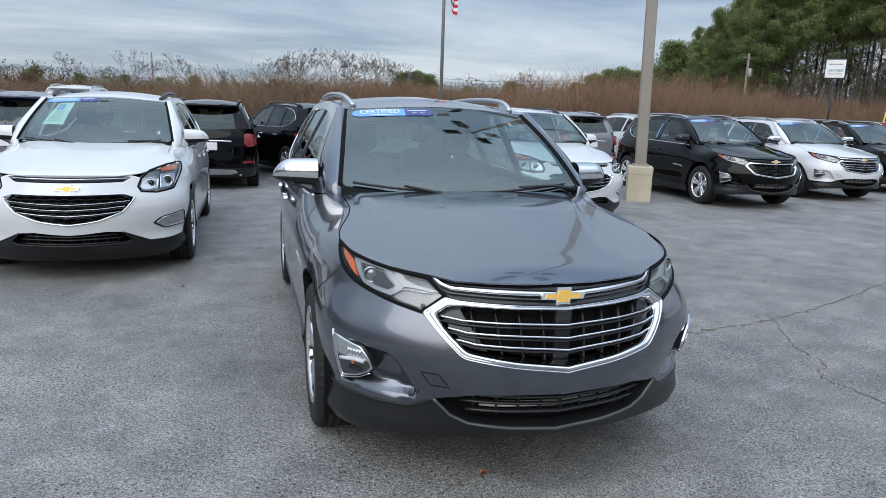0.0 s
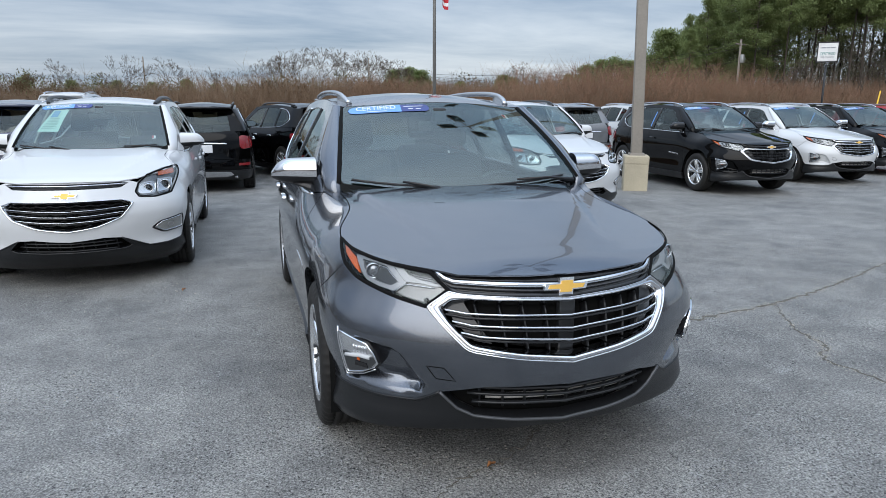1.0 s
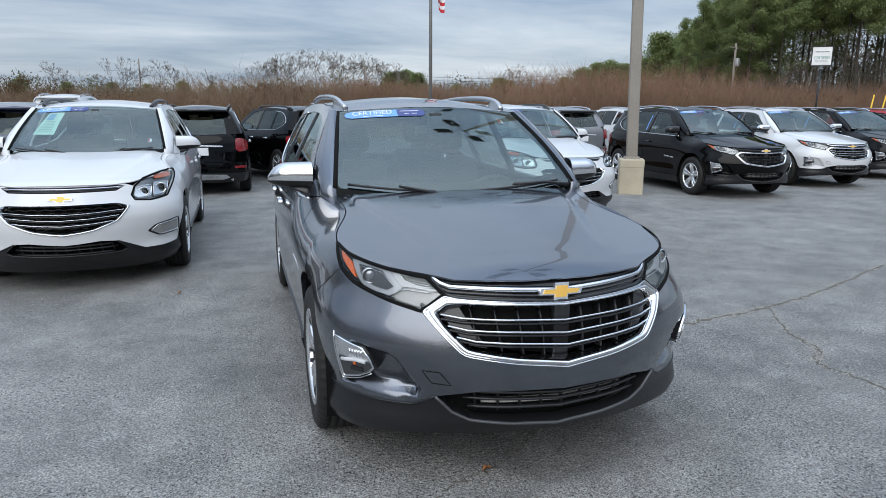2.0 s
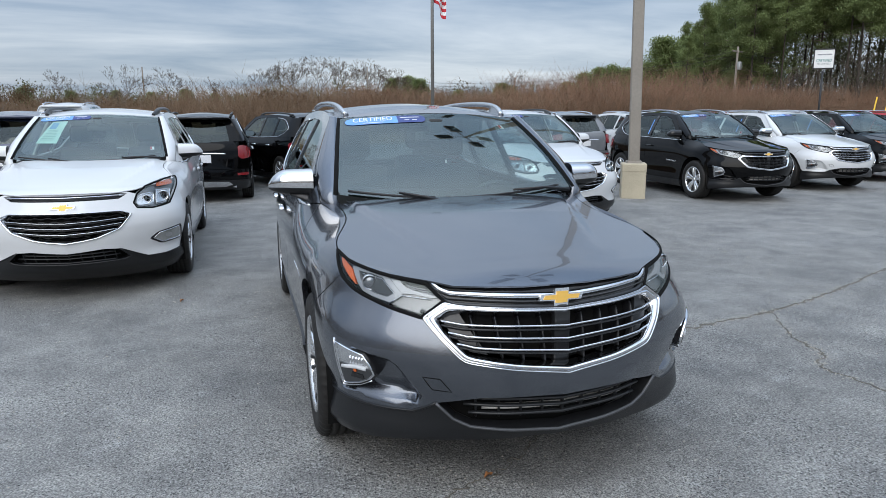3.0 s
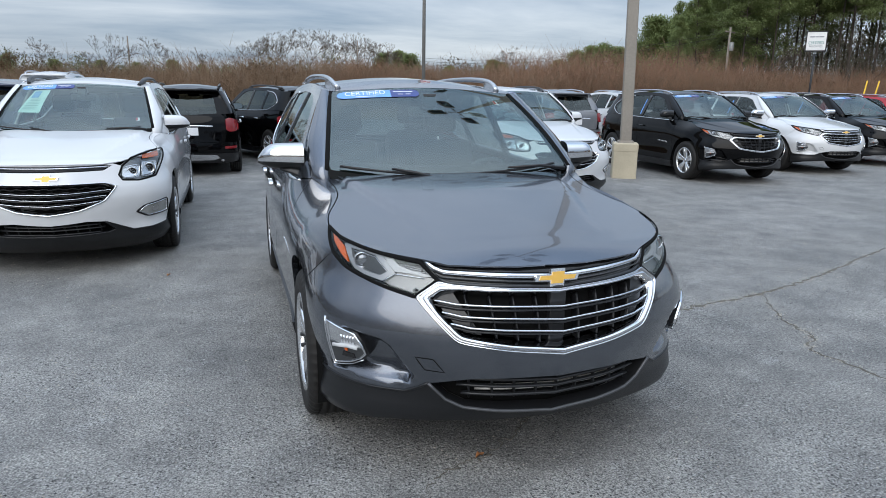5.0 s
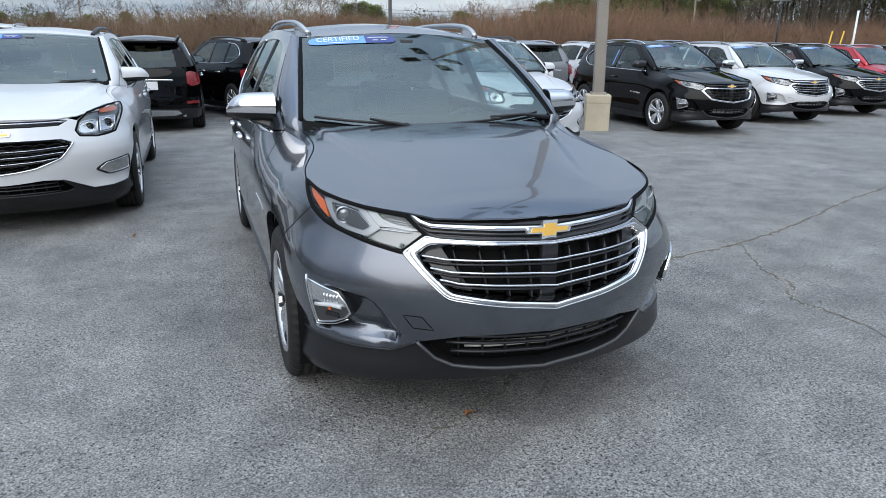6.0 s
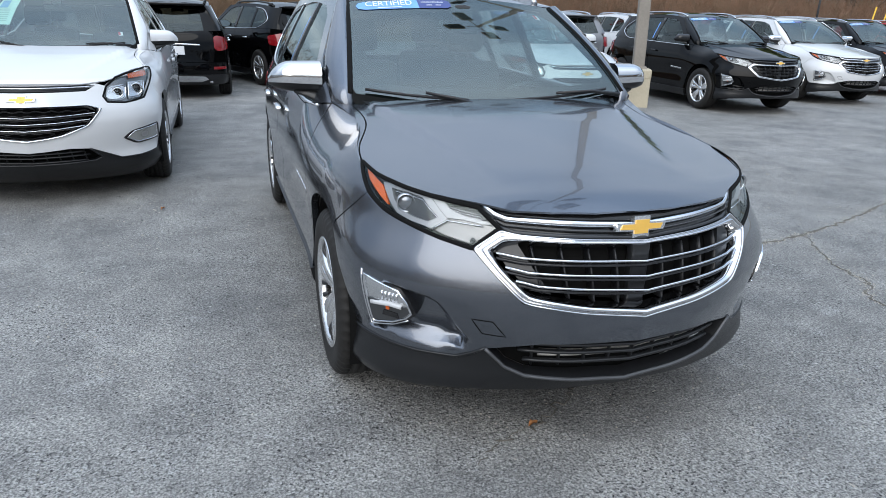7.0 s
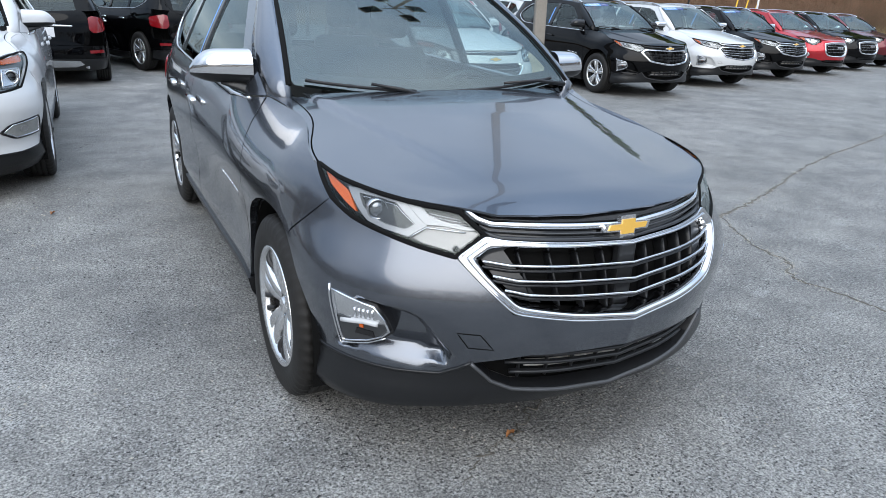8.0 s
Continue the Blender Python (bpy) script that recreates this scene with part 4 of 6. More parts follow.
        sl = [(1.27, .19), (3.23, .19), (3.23, .31), (2.3, .312), (1.27, .312)]
        patch("sill_moulding", FY(sl, sg), lambda s, z: wrap(s, z, -.012), .09, M_PLASTIC, car, "black plastic sill moulding", thick=.05)
        for yh in (2.42, 3.18):
            P, n = on_wrap(FY([(yh - .11, .93), (yh - .07, .935), (yh, .937), (yh + .07, .935)], sg), .020)
            strip_along("door_handle", P, n, .026, .022, mirror_mat or M_CHROME, car, "chrome door handle")
        if text and sg < 0:
            patch("window_sticker", FY([(2.60, 1.16), (2.635, 1.16), (2.655, 1.46), (2.62, 1.46)], sg), wrap, .08, M_BLUE, car, "narrow blue window sticker", thick=0, lift=-.004)
        if text:
            for k in range(7):
                y0 = 1.45 + k * .048
                moulding("badge_bar", FY([(y0, .657 + k * .003), (y0 + .030, .660 + k * .003)], sg), .030, .004, M_CHROME, car, "chrome name bar")
    # upper side with windows ----------------------------------------------
    w1 = [(1.44, 1.085), (2.50, 1.105), (2.50, 1.540), (2.2, 1.525), (2.0, 1.475), (1.62, 1.225)]
    w2 = [(2.58, 1.107), (3.24, 1.125), (3.24, 1.525), (2.85, 1.545), (2.58, 1.542)]
    w3 = [(3.31, 1.13), (3.62, 1.165), (3.86, 1.30), (3.60, 1.47), (3.31, 1.52)]
    top = [tuple(p) for p in spline(ROOF_SIDE, 4)]
    for sg in (1, -1):
        shell = [(1.31, 1.10), (1.6, 1.068), (2.56, 1.094), (3.42, 1.115), (4.10, 1.135)]
        o = FY(shell, sg) + [(sg * (S_END - .60), 1.12), (sg * (S_END - .56), 1.50), (sg * (S_END - .54), 1.535)] + FY(top[::-1], sg)
        patch("upper_body", o, wrap, stp, paint_mat, car, holes=[FY(w, sg) for w in (w1, w2, w3)], thick=.02)
        for w, mt in ((w1, M_TINT2), (w2, M_TINT), (w3, M_TINT)):
            patch("side_window", FY(w, sg), lambda s, z: wrap(s, z, .008), .12, mt, car, "tinted side glass", thick=0)
        P, n = on_wrap(sample(FY([(2.54, 1.105), (2.54, 1.54)], sg), .06, False))
        strip_along("door_pillar", P, n, .085, .003, M_GLOSSBLACK, car, "gloss black door pillar")
        loop = [(1.40, 1.078), (2.3, 1.094), (3.24, 1.118), (3.62, 1.152), (3.89, 1.30), (3.62, 1.485), (3.2, 1.535)]
        moulding("window_trim", FY([tuple(p) for p in spline(loop, 4)], sg), .014, .006, M_CHROME, car, "chrome window trim")
        # front pillar from the windscreen edge to the window line
        b = np.r_[-.10, np.linspace(0, 1, 11)]
        A = windscreen(np.full(12, sg * 1.0), b)
        Bq = np.array([wrap(sg * float(s_of(1.31 + .64 * t)), 1.10 + (.453) * t) for t in b])
        A[0] = A[1] + np.array([-sg * .01, .0, -.06])
        Bq[0] = Bq[1] + np.array([-sg * .035, -.03, -.035])
        A0 = A + np.array([-sg * .004, -.002, -.012])
        mid = (A + Bq) / 2 + np.array([sg * .012, -.022, .012])
        V, F = [], []
        for i in range(12):
            V += [A0[i], A[i] + np.array([0, -.004, .004]), (A[i] + mid[i]) / 2 + np.array([sg * .003, -.008, .006]), mid[i], (mid[i] + Bq[i]) / 2 + np.array([sg * .008, -.006, .004]), Bq[i], Bq[i] + np.array([-sg * .03, .02, -.01])]
        for i in range(11):
            for k in range(6):
                quad = (i * 7 + k, i * 7 + k + 1, (i + 1) * 7 + k + 1, (i + 1) * 7 + k)
                F.append(quad if sg < 0 else quad[::-1])
        mesh_object("front_pillar", V, F, paint_mat, car)
        strip_along("screen_seal", A[1:] + np.array([sg * .004, -.003, .002]), np.tile(np.array([sg * .25, -.55, .80]), (11, 1)), .024, .008, M_DARK, car, "black rubber screen seal")
        make_mirror(car, sg, mirror_mat or M_CHROME)
        rail(car, sg, rail_mat or M_SATIN)
    # roof and glass ---------------------------------------------------------
    ro = [(x, WS_TOP(x)[0] + .004) for x in (0, .2, .4, .56)] + [tuple(wrap(s, z)[:2]) for s, z in FY(top)]
    ro += [(.52, 4.03), (.3, 4.08), (0, 4.10)]
    patch("roof", both(ro), ROOF, stp * 1.4, paint_mat, car, thick=.03)
    ws = [(0, 0), (.6, 0), (.97, .01), (1, .06), (1, .97), (.97, 1), (.5, 1), (0, 1)]
    scr = patch("windscreen", both(ws), windscreen, .12, M_GLASS, car, "clear curved windscreen", thick=0)
    scr.visible_shadow = False
    frit = [(0, .005), (.6, .005), (.965, .015), (.992, .06), (.992, .965), (.965, .992), (.5, .992), (0, .992)]
    hole = [(0, .115), (.6, .112), (.88, .118), (.94, .17), (.968, .92), (.945, .955), (.5, .965), (0, .96)]
    patch("windscreen_border", both(frit), windscreen, .10, M_DARK, car, "black ceramic border", holes=[both(hole)], thick=0, lift=-.006)
    cowl = lambda a, b: windscreen(a, 0 * b) + np.stack([0 * a, -.10 * b, -.022 - .03 * b], -1)
    patch("cowl", [(-.93, 0), (.93, 0), (.86, 1), (-.86, 1)], cowl, .15, M_PLASTIC, car, "black plastic cowl panel", thick=0, flip=True)
    wipers(car)
    if strip:
        certified_strip(car)
    # tail ---------------------------------------------------------------
    tail(car, paint_mat, stp)
    cabin(car)
    # inner shell and underbody --------------------------------------------
    for sg in (1, -1):
        sh = FY([(.45, .40)] + arch(WHEEL_Y, 170, 10, 10, ARCH + .0) + [(1.3, .25), (3.2, .25)] + arch(y2, 170, 10, 10) + [(4.2, .45), (4.1, 1.05), (2.4, 1.05), (1.25, 1.0), (.62, .93)], sg)
        patch("inner_shell", sh, lambda s, z: wrap(s, z, .035), .14, M_DARK, car, thick=0)
        for yc in (WHEEL_Y, y2):
            V, F = [], []
            for k in range(15):
                a = radians(-20 + 220 * k / 14)
                for xx in (.88, .55):
                    V.append((sg * xx, yc + (ARCH - .004) * math.cos(a), WHEEL_Z + (ARCH - .004) * math.sin(a)))
            for k in range(14):
                F.append((2 * k, 2 * k + 1, 2 * k + 3, 2 * k + 2))
            mesh_object("wheel_liner", V, F, M_DARK, car)
            make_wheel(car, sg * .795, yc, sg)
    part("underbody", box_bm(-.55, .40, .24, .55, 4.2, .36, .03), M_DARK, car)
    for sg in (1, -1):
        part("underbody", box_bm(sg * .50, .45, .24, sg * .56, 4.1, .86, .01), M_DARK, car)
    part("bulkhead", box_bm(-.60, 1.16, .3, .60, 1.20, 1.04, .01), M_DARK, car)
    car.matrix_world = pose(*loc, 0, 0, turn) @ Matrix.Diagonal((*scale, 1))
    return car


def flat_text(body, size):
    """Outline letters of the built-in font as vertices and faces in the plane."""
    cu = bpy.data.curves.new("letters", "FONT")
    cu.body, cu.size, cu.align_x, cu.align_y = body, size, "CENTER", "CENTER"
    ob = new("letters", cu)
    bpy.context.view_layer.update()
    me = bpy.data.meshes.new_from_object(ob.evaluated_get(bpy.context.evaluated_depsgraph_get()))
    V = [tuple(v.co) for v in me.vertices]
    F = [tuple(p.vertices) for p in me.polygons]
    bpy.data.objects.remove(ob)
    return V, F


TEXT_CERT = flat_text("CERTIFIED", 1.0)


def certified_strip(car):
    """Blue vinyl strip along the top of the windscreen."""
    f = lambda a, b: windscreen(a, b)
    rnd = [(-.40, .858), (-.40, .968), (-.86, .968), (-.915, .952), (-.935, .915), (-.915, .874), (-.86, .858)]
    st = patch("window_strip", rnd, f, .06, M_BLUE, car, "blue vinyl strip with white lettering", thick=0, lift=.003)
    rnd = [(-.40, .858), (-.15, .858), (-.115, .88), (-.105, .915), (-.115, .95), (-.15, .968), (-.40, .968)]
    patch("strip_end", rnd, f, .06, M_NAVYVINYL, st, "dark blue strip end", thick=0, lift=.003)
    V, F = TEXT_CERT
    P = windscreen(np.array([-.655 + v[0] * .088 for v in V]), np.array([.926 + v[1] * .092 for v in V]))
    mesh_object("lettering", P + np.array([0, -.004, .005]), F, M_INK, st, "white letters", smooth=False)
    for a0, a1, b in ((-.75, -.55, .872), (-.37, -.17, .932), (-.33, -.28, .892), (-.25, -.20, .892)):
        patch("print_bar", [(a0, b - .004), (a1, b - .004), (a1, b + .004), (a0, b + .004)], f, .05, M_INK, st, thick=0, lift=.006)


def windscreen_paper(car, corners, mat, label):
    return patch("window_paper", corners, windscreen, .08, mat, car, label, thick=0, lift=-.012)


def headlight(car, st, sg):
    hd = FX(st["head"], sg)
    unit = patch("headlight", hd, lambda s, z: wrap(s, z, .035), .03, M_SOFTCHROME if "low_beam" in st else M_LAMPGREY, car, "clear headlight with projector lens", thick=0)
    moulding("headlight_seal", hd, .015, .004, M_DARK, unit, closed=True, lift=-.001, step=.010)
    patch("marker_lens", FX(rounded(st["marker"], .12), sg), lambda s, z: wrap(s, z, .012), .03, M_AMBER, unit, "amber side marker", thick=.01)
    px, pz, pr = st["projector"]
    (P,), (n,) = on_wrap(FX([(px, pz)], sg), -.015)
    rot = Vector((0.35 * n[0], -1, 0)).to_track_quat("X", "Z").to_matrix().to_4x4()
    m = Matrix.Translation(P) @ rot
    v, f = lathe([(pr * 1.22, -.03), (pr * 1.20, .002), (pr * 1.10, .004), (pr * 1.0, -.008), (pr, -.03)], 28)
    mesh_object("projector_ring", [m @ Vector(p) for p in v], f, M_SATIN, unit, "chrome projector ring")
    v, f = lathe([(pr * math.cos(radians(a)), -.014 + .6 * pr * math.sin(radians(a))) for a in range(0, 91, 15)], 28)
    mesh_object("projector_lens", [m @ Vector(p) for p in v], f, M_LAMPDARK, unit)
    if "guide" not in st:
        # silver frame round the projector bay, chevron, ribbed bay and bright low reflector
        depth = lambda d: (lambda s, z: wrap(s, z, d))
        ring = [(.764, .938), (.732, .941), (.690, .935), (.641, .925), (.600, .862), (.650, .829), (.706, .841), (.742, .856), (.757, .886)]
        bay = [(.745, .928), (.70, .926), (.664, .918), (.627, .866), (.657, .847), (.702, .856), (.730, .868), (.744, .893)]
        patch("light_guide", FX(ring, sg), depth(.014), .025, M_LAMPSILVER, unit, "silver light guide frame", holes=[FX(bay, sg)], thick=.018)
        patch("bay_floor", FX(bay, sg), depth(.030), .03, M_LAMPBAY, unit, thick=0)
        moulding("bay_edge", FX(bay, sg), .004, .005, M_CHROME, unit, closed=True, lift=-.022)
        chev = [(.638, .923), (.608, .921), (.588, .892), (.552, .878), (.492, .867), (.470, .860), (.500, .858), (.556, .866), (.602, .866)]
        patch("chevron", FX(chev, sg), depth(.014), .025, M_LAMPSILVER, unit, "silver chevron", thick=.016)
        rib = [(.604, .919), (.512, .907), (.476, .868), (.492, .870), (.552, .881), (.586, .894)]
        patch("ribbed_bay", FX(rib, sg), depth(.030), .03, M_LAMPBAY, unit, thick=0)
        for k in range(3):
            moulding("reflector_rib", FX([(.596 - .005 * k, .910 - .009 * k), (.56, .902 - .009 * k), (.500 - .005 * k, .893 - .008 * k)], sg), .0035, .005, M_SATIN, unit, lift=-.030)
        low = [(.596, .860), (.556, .862), (.500, .854), (.462, .851), (.541, .795), (.618, .812), (.645, .827)]
        patch("reflector", FX(low, sg), depth(.022), .03, M_SOFTCHROME, unit, "bright low beam reflector", thick=.008)
        moulding("bay_edge", FX([(.650, .829), (.600, .862), (.50, .857)], sg), .005, .006, M_CHROME, unit, lift=-.012)
        (Q,), (nq,) = on_wrap(FX([(.535, .812)], sg), -.012)
        v, f = lathe([(.010, -.004), (.010, .004), (.006, .008), (0, .009)], 14)
        mq = Matrix.Translation(Q) @ Vector(nq).to_track_quat("X", "Z").to_matrix().to_4x4()
        mesh_object("aim_screw", [mq @ Vector(p) for p in v], f, M_GLOSSBLACK, unit, "black aiming cap")
    else:
        patch("reflector", FX(st["guide"], sg), lambda s, z: wrap(s, z, .024), .03, M_LAMP, unit, "bright reflector", thick=0)
        moulding("light_guide", FX(st["guide"], sg), .010, .008, M_CHROME, unit, closed=True, lift=-.02)
        if "low_beam" in st:
            patch("reflector", FX(rounded(st["low_beam"], .3), sg), lambda s, z: wrap(s, z, .022), .03, M_LAMP, unit, thick=0)
            moulding("light_guide", FX(rounded(st["low_beam"], .3), sg), .008, .008, M_CHROME, unit, closed=True, lift=-.02)
            for qx, qz, qr in ((.623, .838, .034), (px, pz - .006, .040)):
                (Q,), (nq,) = on_wrap(FX([(qx, qz)], sg), -.012)
                mq = Matrix.Translation(Q) @ Vector((0.35 * nq[0], -1, 0)).to_track_quat("X", "Z").to_matrix().to_4x4()
                v, f = lathe([(qr * 1.25, -.02), (qr * 1.2, .004), (qr * 1.05, .006), (qr * .8, -.008), (qr * .78, -.02)], 24)
                mesh_object("projector_ring", [mq @ Vector(p) for p in v], f, M_CHROME, unit, "chrome projector ring")
                v, f = lathe([(qr * .8 * math.cos(radians(a)), -.012 + .5 * qr * math.sin(radians(a))) for a in range(0, 91, 15)], 24)
                mesh_object("projector_lens", [mq @ Vector(p) for p in v], f, M_GLOSSBLACK, unit)
    lens = patch("lens", hd, lambda s, z: wrap(s, z, .003), .02, M_LENS, unit, thick=0)
    lens.visible_shadow = False


def fog_lamp(car, st, sg):
    fp = FX(st["fog"], sg)
    c = np.mean(np.array(fp), 0)
    lam = patch("fog_lamp", fp, lambda s, z: wrap(s, z, .004), .03, M_GLOSSBLACK, car, "clear fog lamp in black bezel", thick=.05)
    inn = lambda k: [tuple(c + (np.array(p) - c) * k) for p in fp]
    if st.get("fogline", 1):
        moulding("bezel", fp[5:] + fp[:1], .006, .005, M_CHROME, lam, "thin chrome edge")
    else:
        moulding("bezel", rounded(fp, .2), .008, .005, M_PLASTIC, lam, closed=True)
    patch("reflector", inn(.86 if "fogmat" in st else .84), lambda s, z: wrap(s, z, -.002), .03, M_FOGGREY if "fogmat" in st else M_LAMP, lam, "bright reflector", thick=.004)
    if "fogmat" not in st:
        moulding("bezel", inn(.86), .008, .008, M_CHROME, lam, closed=True)
    if "fogmat" in st:
        moulding("bezel", inn(.84), .009, .008, M_CHROME, lam, closed=True)
        patch("bulb", [tuple(c + np.array((.035 * math.cos(a), .022 * math.sin(a)))) for a in np.linspace(0, 2 * math.pi, 13)[:-1]], lambda s, z: wrap(s, z, -.008), .02, M_LAMPSILVER, lam, thick=.004)
        return
    if st["pocket"]:
        B = [np.array(p) for p in inn(.80)]
        low = []
        for p, q in zip(B, B[1:] + B[:1]):
            if p[1] <= c[1]:
                low.append(tuple(p))
            if (p[1] - c[1]) * (q[1] - c[1]) < 0:
                low.append(tuple(p + (q - p) * (c[1] - p[1]) / (q[1] - p[1])))
        patch("lower_bowl", low, lambda s, z: wrap(s, z, -.005), .02, M_LAMPBAY, lam, "dark lower bowl", thick=.003)
    for k in range(5):
        q = -.6 + .3 * k
        moulding("reflector_rib", [tuple(c + np.array((q * .05 * sg * -1, .012))), tuple(c + np.array((q * .05 * sg * -1, .044)))], .007, .004, M_CHROME, lam, lift=.003)
    moulding("divider", [(np.array(inn(.7)[0]) * .45 + np.array(inn(.7)[-1]) * .55), c, (np.array(inn(.7)[len(fp) // 2]) * .8 + np.array(inn(.7)[1]) * .2)], .016, .010, M_LAMPWHITE, lam, lift=.002)
    patch("bulb_housing", [tuple(c + np.array(p)) for p in ((-.036, -.050), (.034, -.050), (.030, -.030), (-.026, -.028))], lambda s, z: wrap(s, z, -.008), .02, M_GLOSSBLACK, lam, thick=.004)
    patch("bulb", [tuple(c + np.array(p)) for p in ((-.014, -.022), (-.001, -.022), (-.001, -.011), (-.014, -.011))], lambda s, z: wrap(s, z, -.010), .02, M_AMBER, lam, "amber bulb", thick=.004)


def make_mirror(car, sg, mat):
    """Flat-topped chrome cap over a black lower band, on an arm from the door."""
    nu, nv = 16, 10
    V, upper, lower = [], [], []
    for i in range(nu + 1):
        u = i / nu
        x = .805 + .240 * u
        tip = max(0, (u - .50) / .50)
        zt = 1.270 - .006 * u - .075 * tip ** 2.8
        zb = 1.120 + .014 * u + .024 * tip ** 2.5
        deep = (.105 - .015 * u) * max(.02, 1 - tip ** 3) ** .6
        for j in range(nv + 1):
            a = math.pi * j / nv - math.pi / 2
            c, s = max(0, math.cos(a)) ** .55, math.copysign(abs(math.sin(a)) ** .85, math.sin(a))
            V.append((sg * x, 1.545 + .030 * u - deep * c, (zt + zb) / 2 + (zt - zb) / 2 * s))
    for i in range(nu):
        for j in range(nv):
            f = (i * (nv + 1) + j, i * (nv + 1) + j + 1, (i + 1) * (nv + 1) + j + 1, (i + 1) * (nv + 1) + j)
            (upper if j >= 4 else lower).append(f if sg > 0 else f[::-1])
    inner = tuple(range(nv + 1))
    lower.append(inner[::-1] if sg > 0 else inner)
    body = mesh_object("mirror", V, upper, mat, car, "chrome capped door mirror")
    mesh_object("mirror_base", V, lower, M_PLASTIC, body, "black mirror underside")
    glass_rim = [(0, -1), (.6, -1), (.85, -.7), (.95, 0), (.85, .7), (.6, 1), (0, 1)]
    V2 = [(sg * .81, 1.548, 1.197)] + [(sg * (.81 + .225 * u), 1.548 + .03 * u, 1.197 + .062 * s) for u, s in glass_rim]
    mesh_object("mirror_glass", V2, [(0, i, i + 1) for i in range(1, 7)], M_CHROME, body, smooth=False)
    v, f = tube([(sg * .76, 1.47, 1.098), (sg * .80, 1.485, 1.112), (sg * .86, 1.50, 1.130), (sg * .93, 1.51, 1.140)], [.055, .05, .04, .02], 10, flat=.42)
    mesh_object("mirror_arm", v, f, M_PLASTIC, body)


def rail(car, sg, mat):
    ys = np.array([1.98, 2.06, 2.2, 2.5, 3.0, 3.5, 3.72, 3.80])
    hs = np.array([.004, .024, .037, .043, .043, .040, .024, .004])
    xs = np.array([.53, .545, .555, .565, .565, .55, .535, .53])
    pts = spline([(sg * x, y, float(ROOF(np.array([x]), np.array([y]))[0][2]) + h) for x, y, h in zip(xs, ys, hs)], 5)
    r = [.016] * len(pts)
    v, f = tube(pts, r, 10, flat=1.3)
    mesh_object("roof_rail", v, f, mat, car, "raised roof rail")
    z = lambda x, y: float(ROOF(np.array([x]), np.array([y]))[0][2])
    V, F = [], []
    web = [p for p in pts if p[1] < 2.27]
    for p in web:
        zr = z(abs(p[0]), p[1]) - .004
        for dx in (-.016, .016):
            V += [(p[0] + dx, p[1], p[2]), (p[0] + dx, p[1], zr)]
    for i in range(len(web) - 1):
        F += [(4 * i, 4 * i + 1, 4 * i + 5, 4 * i + 4), (4 * i + 2, 4 * i + 6, 4 * i + 7, 4 * i + 3)]
    F.append((len(V) - 4, len(V) - 3, len(V) - 1, len(V) - 2))
    mesh_object("rail_foot", V, F, mat, car)
    for y0, y1 in ((3.6, 3.76),):
        part("rail_foot", box_bm(sg * .53, y0, z(.54, y0) - .01, sg * .565, y1, z(.54, y0) + .035, .008), mat, car)


def wipers(car):
    for x0, x1, b0, b1 in ((-.64, -.17, .030, .020), (-.12, .60, .018, .032)):
        P = windscreen(np.linspace(x0, x1, 8) / .7, np.linspace(b0, b1, 8))
        v, f = tube([Vector(p) + Vector((0, -.012, .014)) for p in P], .0075, 6)
        w = mesh_object("wiper", v, f, M_PLASTIC, car, "black windscreen wiper")
        q = P[4]
        v, f = tube([Vector(q) + Vector((0, -.015, .032)), Vector(P[6]) + Vector((0, -.03, .02)), Vector(P[7]) + Vector((.05, -.06, -.01))], [.007, .008, .012], 6)
        mesh_object("wiper_arm", v, f, M_PLASTIC, w)


